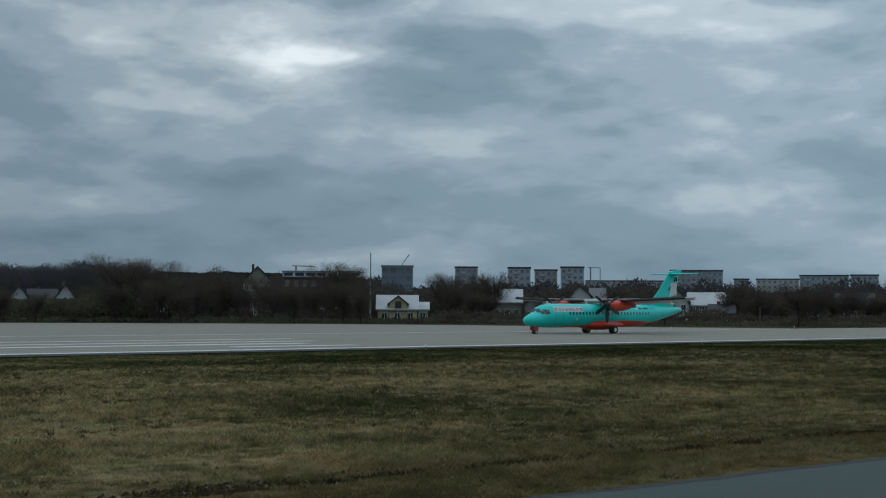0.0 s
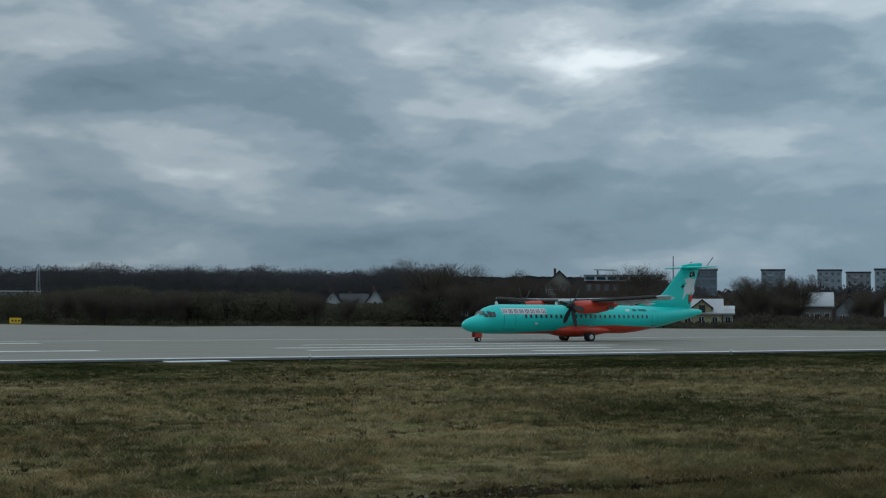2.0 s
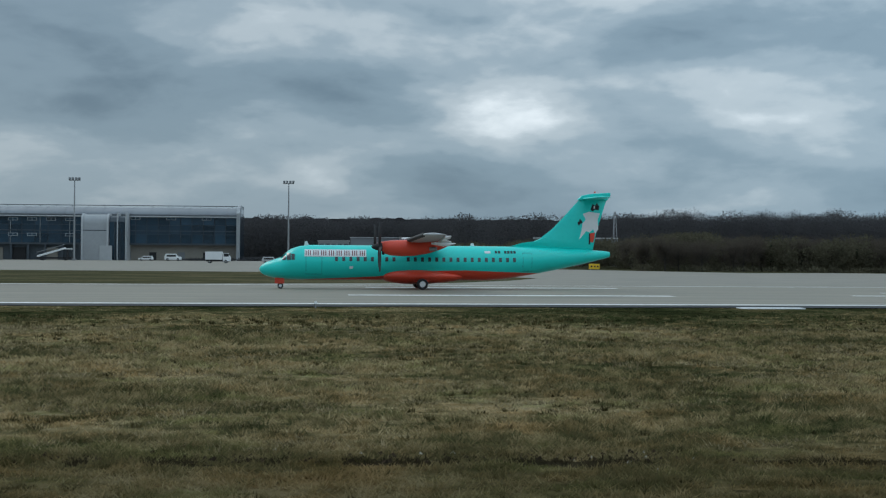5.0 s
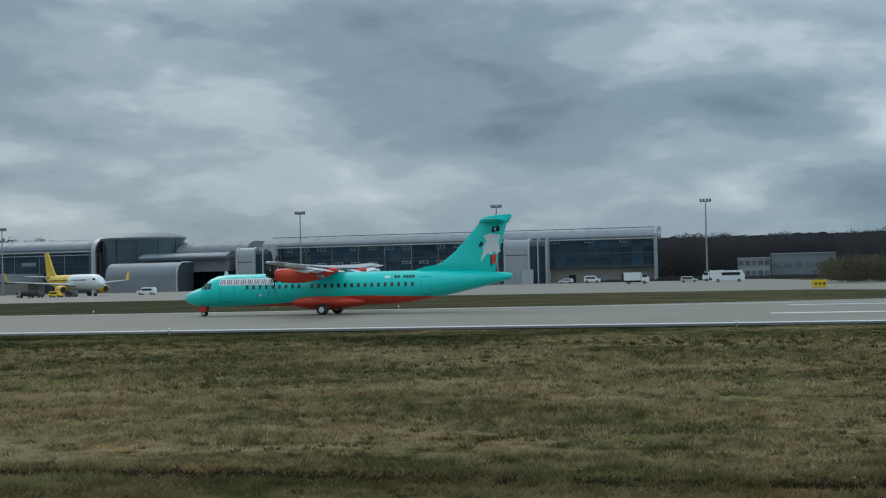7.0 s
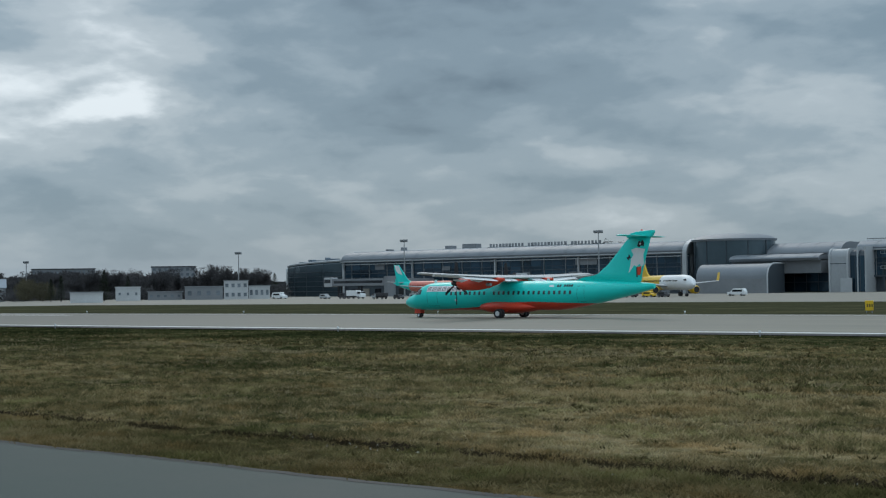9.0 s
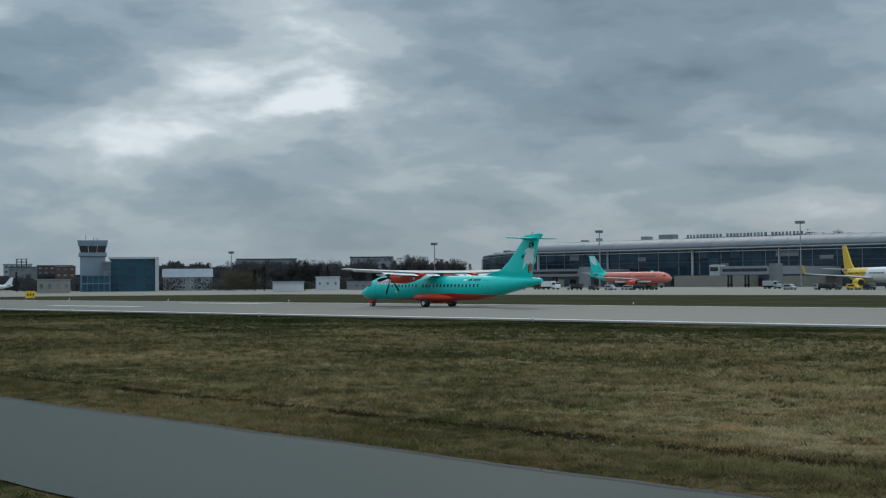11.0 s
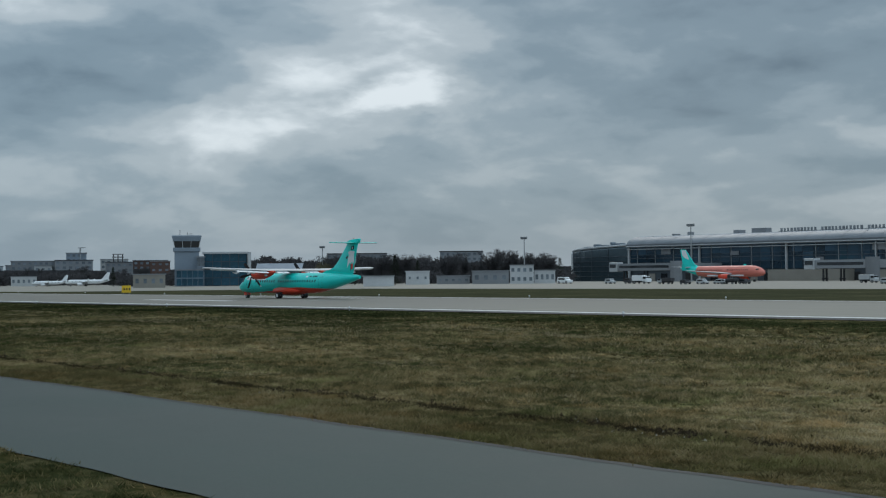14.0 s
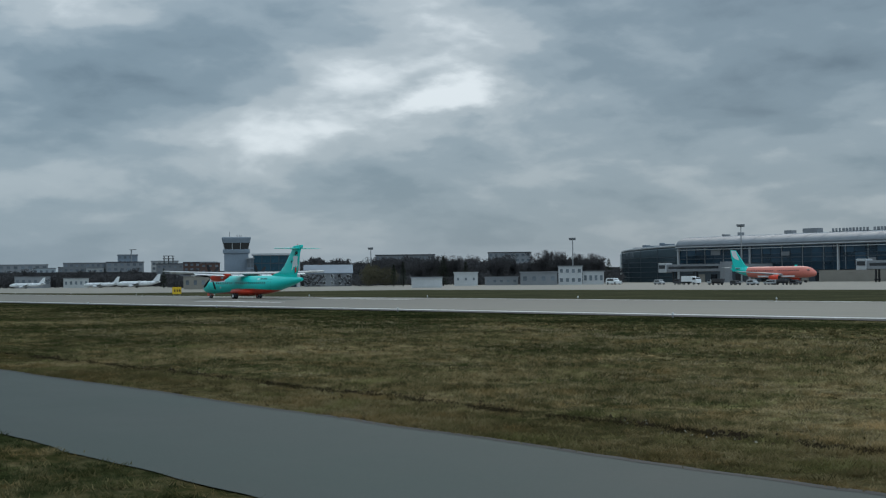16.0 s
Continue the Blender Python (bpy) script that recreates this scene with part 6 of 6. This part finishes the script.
vehicle("van", "white van parked by the pier", "van", -5.9, 425, 5.0, 2.2, 0, WHITE)
vehicle("car", "white car parked by the pier", "car", -7.0, 425, 4.4, 1.5, 180, WHITE)
vehicle("van", "white van on the apron road", "van", -24.5, 352, 4.8, 1.9, 180, WHITE)
vehicle("tug", "dark baggage tug near the parked jet", "tug", -28.9, 345, 4.0, 1.7, 0, ROOFDARK)
vehicle("fuel_truck", "white fuel truck beside the coral jet", "truck", -40.4, 420, 6.0, 2.6, 0, WHITE, box=WHITE)
vehicle("van", "white van near the glazed hall end", "van", -43.6, 455, 5.2, 2.2, 0, WHITE)
vehicle("tug", "grey tug by the coral jet", "tug", -37.2, 384, 3.6, 1.4, 180, WINGGREY)
vehicle("fuel_truck", "grey apron truck by the boarding bridge", "truck", -31.3, 392, 5.0, 2.3, 0, WINGGREY, box=WINGGREY)
for az, dd, l, h, mt in ((-36.2, 376, 3.0, 1.4, ROOFDARK), (-37.9, 378, 3.2, 1.5, WINGGREY), (-38.6, 380, 2.6, 1.3, ROOFDARK), (-27.5, 338, 2.6, 1.4, ROOFDARK), (-28.1, 340, 3.2, 1.5, YELLOW), (-30.6, 352, 3.0, 1.5, WINGGREY), (-41.7, 430, 3.2, 1.6, WINGGREY), (-40.9, 428, 3.0, 1.8, ROOFDARK)):
    vehicle("baggage_tractor", "small apron tractor among the ground equipment", "tractor", az, dd, l, h, 0, mt)
for az, dd, l, h in ((-36.8, 376, 4.6, 2.2), (-29.3, 342, 4.6, 2.3), (-39.4, 392, 5.0, 2.6)):
    vehicle("belt_loader", "pale belt loader beside a parked jet", "loader", az, dd, l, h * 0.7, 180, WINGGREY, box=ROOFDARK)
stairs = thing("airstair_truck", "white mobile airstair parked at the pier", "airstair", pose(*polar(-10.75, 420)), "apron vehicles")
part("ramp", Geo().prism([(-4, 0.9), (4, 3.4), (4, 3.9), (-4, 1.5)], -1, 1), WHITE, stairs)
part("handrail", Geo().prism([(-4, 2.3), (4, 4.7), (4, 4.85), (-4, 2.45)], -1.05, -0.95), STEEL, stairs)
part("platform", Geo().box(4, -1, 3.3, 6, 1, 3.6), WHITE, stairs)
part("chassis", Geo().box(-4, -1, 0.5, 6, 1, 1.0).box(4.6, -0.9, 1.0, 4.9, 0.9, 3.3), DARK, stairs)
for x in (-2.6, 4.2):
    part("wheel", Geo().tube([(x, -1.1, 0.42), (x, 1.1, 0.42)], 0.42, 12), DARK, stairs)

# ---- trees ----


def bare_tree(seed, h, spread, limbs, twigs, mat=None, thick=1.0):
    """Trunk with tapered limbs, and a crown of fine bare twigs with gaps."""
    rnd = random.Random(seed)
    wood, crown = Geo(), Geo()
    wood.tube([(0, 0, 0), (rnd.uniform(-0.2, 0.2), 0, h * 0.35), (rnd.uniform(-0.4, 0.4), rnd.uniform(-0.4, 0.4), h * 0.8)], [h * 0.025, h * 0.018, h * 0.004], 6)
    tips = []
    for i in range(limbs):
        z0 = h * rnd.uniform(0.16, 0.6)
        a = rnd.uniform(0, 2 * math.pi)
        r = spread * rnd.uniform(0.45, 1.0) * (1 - 0.35 * abs(z0 / h - 0.35))
        p0 = Vector((0, 0, z0))
        p2 = Vector((r * math.cos(a), r * math.sin(a), min(h * rnd.uniform(0.75, 1.0), z0 + r * rnd.uniform(0.6, 1.6))))
        p1 = p0.lerp(p2, 0.5) + Vector((0, 0, -0.06 * h))
        wood.tube([p0, p1, p2], [h * 0.009, h * 0.006, h * 0.002], 5, False)
        tips += [p0.lerp(p1, 0.7), p1, p1.lerp(p2, 0.5), p2, p2]
    for i in range(twigs):
        b = Vector(rnd.choice(tips)) + Vector((rnd.gauss(0, spread * 0.14), rnd.gauss(0, spread * 0.14), rnd.gauss(0, h * 0.05)))
        out = Vector((b.x, b.y, (b.z - h * 0.35) * 1.2)).normalized()
        d = (out + Vector((rnd.gauss(0, 0.6), rnd.gauss(0, 0.6), rnd.gauss(0.15, 0.5)))).normalized()
        L = h * rnd.uniform(0.05, 0.13)
        wv = d.cross(Vector((rnd.gauss(0, 1), rnd.gauss(0, 1), rnd.gauss(0, 1)))).normalized() * h * rnd.uniform(0.002, 0.0055) * thick
        e = b + d * L
        e.z = min(e.z, h * 1.04)
        b.z = max(b.z, 0.15 * h)
        crown.face(b - wv, b + wv, e)
    return mesh_of("trunk", wood, BARK, True), raw_mesh("crown", crown, mat or TWIG)


def conifer(seed, h, spread):
    rnd = random.Random(seed)
    wood, crown = Geo(), Geo()
    wood.tube([(0, 0, 0), (0, 0, h * 0.97)], [h * 0.02, h * 0.003], 6)
    for i in range(1500):
        z = h * (0.06 + 0.94 * rnd.random() ** 1.25)
        r = spread * (1 - z / h) ** 0.85 * rnd.uniform(0.25, 1.05) + 0.05
        a = rnd.uniform(0, 2 * math.pi)
        b = Vector((r * math.cos(a), r * math.sin(a), z))
        d = Vector((math.cos(a), math.sin(a), rnd.uniform(-0.6, 0.2)))
        wv = Vector((-math.sin(a), math.cos(a), rnd.uniform(-0.3, 0.3))) * h * rnd.uniform(0.008, 0.018)
        crown.face(b - wv, b + wv, b + d * h * rnd.uniform(0.03, 0.06))
    return mesh_of("trunk", wood, BARK, True), raw_mesh("crown", crown, CONIFER)


# bluer than the near twigs: the haze of distance is in this colour
WOODTWIG = material("hazed_wood_twigs", (0.080, 0.079, 0.083), 0.95, spread=0.2, scale=0.02, fine=0.3, per="island", spec=0.0, vary=0.2, mat_light=0.45)
KINDS = [bare_tree(11, 10, 4.6, 30, 7500, None, 0.55), bare_tree(12, 10, 3.6, 26, 6500, None, 0.55), bare_tree(13, 10, 5.4, 34, 8500, None, 0.55), bare_tree(14, 10, 1.7, 22, 4000, None, 0.55), bare_tree(15, 10, 4.2, 28, 7000, None, 0.55)]
FAR_KINDS = [bare_tree(31, 10, 4.4, 22, 3200, WOODTWIG, 1.8), bare_tree(32, 10, 3.6, 18, 2800, WOODTWIG, 1.8), bare_tree(33, 10, 1.5, 18, 1900, WOODTWIG, 1.8), bare_tree(34, 10, 1.2, 16, 1700, WOODTWIG, 1.8)]
PINES = [conifer(21, 10, 2.3), conifer(22, 10, 2.9)]


def plant_tree(pair, az, dist, el, label, group, name="tree", squash=1.0):
    h = height(el, dist) / 10
    t = thing(name, label, "tree", pose(*polar(az, dist), 0, 0, random.uniform(0, 360)), group)
    for nm, me in (("trunk", pair[0]), ("crown", pair[1])):
        share(nm, me, t, Matrix.Diagonal((h * squash, h * squash, h, 1)))


random.seed(7)
BARE = "bare grey-brown deciduous tree beyond the runway"
# named crowns on the skyline
for az, el, dd, k, q in ((28.6, 35.0, 250, 0, 1.25), (29.6, 33.5, 256, 2, 1.1), (30.5, 29.0, 250, 1, 1.0), (33.0, 25.5, 255, 4, 1.0), (37.3, 31.8, 255, 2, 0.9), (37.9, 30.0, 262, 0, 0.9), (38.4, 25.0, 250, 1, 0.9), (32.2, 28.0, 262, 0, 0.9), (43.4, 28.5, 300, 1, 0.8), (44.0, 26.0, 290, 4, 0.8), (42.2, 24.0, 280, 0, 0.8), (47.6, 22.0, 320, 1, 0.8), (41.9, 25.0, 300, 2, 0.7), (54.3, 20.5, 275, 0, 0.9), (55.2, 17.0, 270, 2, 0.9), (53.8, 15.0, 268, 1, 0.9), (60.5, 22, 290, 0, 0.9)):
    plant_tree(KINDS[k], az, dd, el, BARE, "trees beyond the runway", squash=q)
# the belt behind the runway's far edge
az = 13.0
while az < 63:
    dd = random.uniform(232, 285)
    lo, hi = (8, 15) if az < 26 else ((13, 24) if az < 44 else (8, 19))
    if not any(a0 - 0.25 < az < a1 + 0.1 for a0, a1 in ((24.2, 24.9), (25.9, 26.7), (39.0, 41.7), (44.0, 45.2), (47.2, 49.0), (51.5, 54.0))) and random.random() < 0.8:
        plant_tree(random.choice(KINDS[:3] + KINDS[4:]), az, dd, random.uniform(lo, hi), BARE, "trees beyond the runway", squash=random.uniform(0.8, 1.2))
    az += random.uniform(0.28, 0.55) if az < 44 else random.uniform(0.35, 0.75)
# trees between the apron and the town, with poplars and conifers
az = -44.3
while az > -69:
    if not (-60.3 < az < -56.7):
        k = random.choice([0, 1, 2, 3, 2]) if az > -49 else random.choice([0, 1, 1])
        dd = random.uniform(560, 650) + (90 if az < -57 else 0)
        plant_tree(FAR_KINDS[k], az, dd, random.uniform(13, 22) if az > -49 else (random.uniform(6, 16) if az > -57 else random.uniform(2, 9)), "bare grey-brown tree behind the apron", "trees behind the apron", squash=random.uniform(0.8, 1.1))
    az -= random.uniform(0.22, 0.42)
for az, el, dd in ((-50.75, 16.0, 470), (-52.45, 12.5, 468), (-52.85, 10.5, 472), (-49.8, 12.0, 520), (-43.8, 13, 540), (-53.9, 10.0, 500), (-62.4, 9.0, 520)):
    plant_tree(random.choice(PINES), az, dd, el, "dark conical spruce beside the apron buildings", "spruces", "spruce_tree")
for az, el, dd in ((18.95, 8.5, 245), (23.0, 5.0, 250), (57.2, 9.0, 262), (22.3, 6.0, 246)):
    plant_tree(random.choice(PINES), az, dd, el, "dark green young spruce in the brush", "spruces", "spruce_tree")
# skyline trees seen over the terminal roof
for az, el in ((-29.2, 32.6), (-29.8, 32.0), (-28.6, 32.0), (-30.6, 31.6), (-32.4, 31.0), (-34.2, 30.6)):
    plant_tree(random.choice(FAR_KINDS), az, 640, el, "bare tree showing above the terminal roof", "trees behind the terminal")


def brush(name, label, az0, az1, near, far, el_lo, el_hi, clumps, per, seed, radius, size, mat, skip=()):
    """Rounded crowns of fine bare twigs, side by side and behind one another, between two bearings."""
    rng = np.random.default_rng(seed)
    ca, cd = rng.uniform(az0, az1, clumps), rng.uniform(near, far, clumps)
    wave = np.array([noise.noise(Vector((a * 0.35, seed, 0))) * 0.9 + noise.noise(Vector((a * 1.7, seed, 4))) * 0.4 for a in ca]) + rng.normal(0, 0.16, clumps)
    top = np.maximum(EYE + (el_lo + (el_hi - el_lo) * np.clip(0.5 + wave, 0, 1)) * cd / 1000, 0.8)
    rad = radius * rng.uniform(0.6, 1.35, clumps)
    for a, b, cap in skip:
        top = np.where((ca > a) & (ca < b), np.minimum(top, cap), top)
    n = clumps * per
    T, R = np.repeat(top, per), np.repeat(rad, per)
    u = rng.normal(size=(n, 3))
    u /= np.linalg.norm(u, axis=1)[:, None]
    r = rng.uniform(0.25, 1.0, n) ** 0.45
    X = np.repeat(cd * np.sin(np.radians(ca)), per) + u[:, 0] * r * R
    Y = np.repeat(cd * np.cos(np.radians(ca)), per) + u[:, 1] * r * R
    Z = T * 0.52 + u[:, 2] * r * T * 0.47
    L = size * rng.uniform(0.4, 1.3, n)
    W = L * rng.uniform(0.16, 0.36, n)
    d = u * 0.4 + rng.normal(0, 0.6, (n, 3))
    d /= np.linalg.norm(d, axis=1)[:, None]
    s = np.cross(d, rng.normal(size=(n, 3)))
    s /= np.linalg.norm(s, axis=1)[:, None]
    c = np.stack([X, Y, Z], 1)
    v = np.stack([c - s * W[:, None], c + s * W[:, None], c + d * L[:, None]], 1).reshape(-1, 3)
    v[:, 2] = np.maximum(v[:, 2], 0)
    f = np.arange(len(v)).reshape(-1, 3)
    me = bpy.data.meshes.new(name)
    me.from_pydata(v.tolist(), [], f.tolist())
    me.materials.append(mat)
    tagged(new(name, me), label, "trees", kind="stuff")


brush("far_woods", "far leafless woods on a low rise", -5.5, 29, 430, 560, 25.5, 31.5, 420, 950, 3, 5.5, 0.55, WOODTWIG, ((-6.0, 4.6, 0.6),))
brush("far_woods", "far leafless woods on a low rise", 13.5, 29.5, 400, 470, 26.0, 35.0, 260, 1400, 43, 5.5, 0.42, WOODTWIG)
brush("far_woods", "far leafless woods behind the hangar", -6.0, 6, 560, 640, 23.0, 28.5, 220, 800, 23, 6.0, 0.7, WOODTWIG)
brush("far_woods", "far leafless woods on a low rise", 26, 40, 430, 560, 14.0, 27.0, 170, 800, 13, 5.5, 0.55, WOODTWIG)
brush("brush_thicket", "olive-brown leafless brush at the edge of the airfield", 4.0, 15.5, 262, 320, 5.0, 12.5, 110, 800, 5, 4.2, 0.5, BUSHTWIG)
brush("brush_thicket", "olive-brown leafless brush at the edge of the airfield", 13.0, 29, 240, 300, 4.0, 17.0, 190, 800, 6, 4.2, 0.5, BUSHTWIG, ((23.6, 27.3, 4.2),))
brush("brush_thicket", "dark leafless gardens beyond the runway", 27, 64, 336, 420, 6.0, 17.0, 300, 260, 7, 5.0, 1.2, TWIG)
brush("brush_thicket", "dark leafless hedges beyond the runway", 27, 64, 244, 275, -7.5, 1.0, 230, 140, 17, 2.6, 0.7, TWIG, ((38.8, 41.6, 0.6),))
brush("undergrowth", "low scrub along the far edge of the airfield", 13, 64, 232, 250, -9.5, -6.5, 260, 60, 8, 2.0, 0.5, BUSHTWIG)
brush("far_woods", "dark town trees behind the apron", -71, -57, 640, 700, 0.0, 8.0, 120, 260, 19, 5.0, 1.2, WOODTWIG)
brush("far_woods", "dark town trees behind the apron", -57, -44.2, 600, 700, 6.0, 16.0, 190, 320, 9, 6.0, 1.8, WOODTWIG)
brush("far_woods", "dark town trees on the skyline", 35, 64, 560, 640, 12.0, 23.5, 240, 200, 10, 6.0, 1.8, WOODTWIG)
brush("undergrowth", "low scrub behind the apron buildings", -62, -43.4, 505, 590, -3.5, 5.0, 220, 140, 12, 4.0, 1.2, WOODTWIG)
brush("brush_thicket", "olive-green budding bush beside the spruces", -54.2, -52.9, 478, 495, 7.0, 12.0, 10, 900, 51, 3.2, 0.45, BUSHTWIG)
# a dark bank closes the woods behind the stems
for name, a0, a1, dd, el in (("wood_bank", -7.0, 36, 650, 26.5), ("wood_bank", 34, 66, 655, 14.0), ("wood_bank", -72, -43, 730, 7.0)):
    g = Geo()
    pts = [a0 + (a1 - a0) * i / 300 for i in range(301)]
    top = [height(el * (0.95 + 0.10 * noise.noise(Vector((a * 0.5, dd, 0))) + 0.05 * noise.noise(Vector((a * 3.0, dd, 2))) + 0.03 * noise.noise(Vector((a * 9.0, dd, 4)))), dd) for a in pts]
    g.loft([[polar(a, dd), polar(a, dd, t), polar(a, dd + 60, t * 0.9), polar(a, dd + 60)] for a, t in zip(pts, top)])
    tagged(part(name, g, WOODTWIG), "dark wooded rise closing the view", "woods", kind="structure")
# wire fence along the far side
fence = thing("perimeter_fence", "low grey wire fence along the far edge of the airfield", "fence")
post = mesh_of("post", Geo().tube([(0, 0, 0), (0, 0, 1.7)], 0.05, 5), ROOFDARK)
for i in range(90):
    share("post", post, fence, pose(*polar(26 + i * 0.4, 256 - 0.05 * i)))
for z in (0.5, 1.1, 1.65):
    part("wire", Geo().tube([polar(26 + i * 0.4, 256 - 0.05 * i, z) for i in range(90)], 0.02, 3), ROOFDARK, fence)


# ---- motion ----
NOSE_X = [
    (0.0, 105.7), (0.5, 94.2), (1.0, 82.8), (1.5, 71.5), (2.0, 60.35), (2.5, 49.25), (3.0, 38.15), (3.5, 27.3), (4.0, 16.6), (4.5, 6.1), (5.0, -4.3), (5.5, -14.6),
    (6.0, -24.6), (6.5, -34.4), (7.0, -44.2), (7.5, -53.9), (8.0, -63.5), (8.5, -73.1), (9.0, -82.4), (9.5, -91.5), (10.0, -100.3), (10.5, -108.9), (11.0, -117.3), (11.5, -125.5), (12.0, -133.5),
    (12.5, -141.2), (13.0, -148.5), (13.5, -155.4), (14.0, -162.1), (14.5, -168.5), (15.0, -174.6), (15.5, -180.5), (16.0, -186.2),
]


def motions():
    walk(AIRCRAFT, [(t, pose(x, PLANE_Y, 0)) for t, x in NOSE_X])
    for kind, ob, rest, r in MOVING:
        step = 80 if kind == "prop" else -75
        turn = (lambda a: pose(0, 0, 0, a)) if kind == "prop" else (lambda a: pose(0, 0, 0, 0, a))
        walk(ob, [(i / 10, rest @ turn(step * i)) for i in range(161)])


motions()
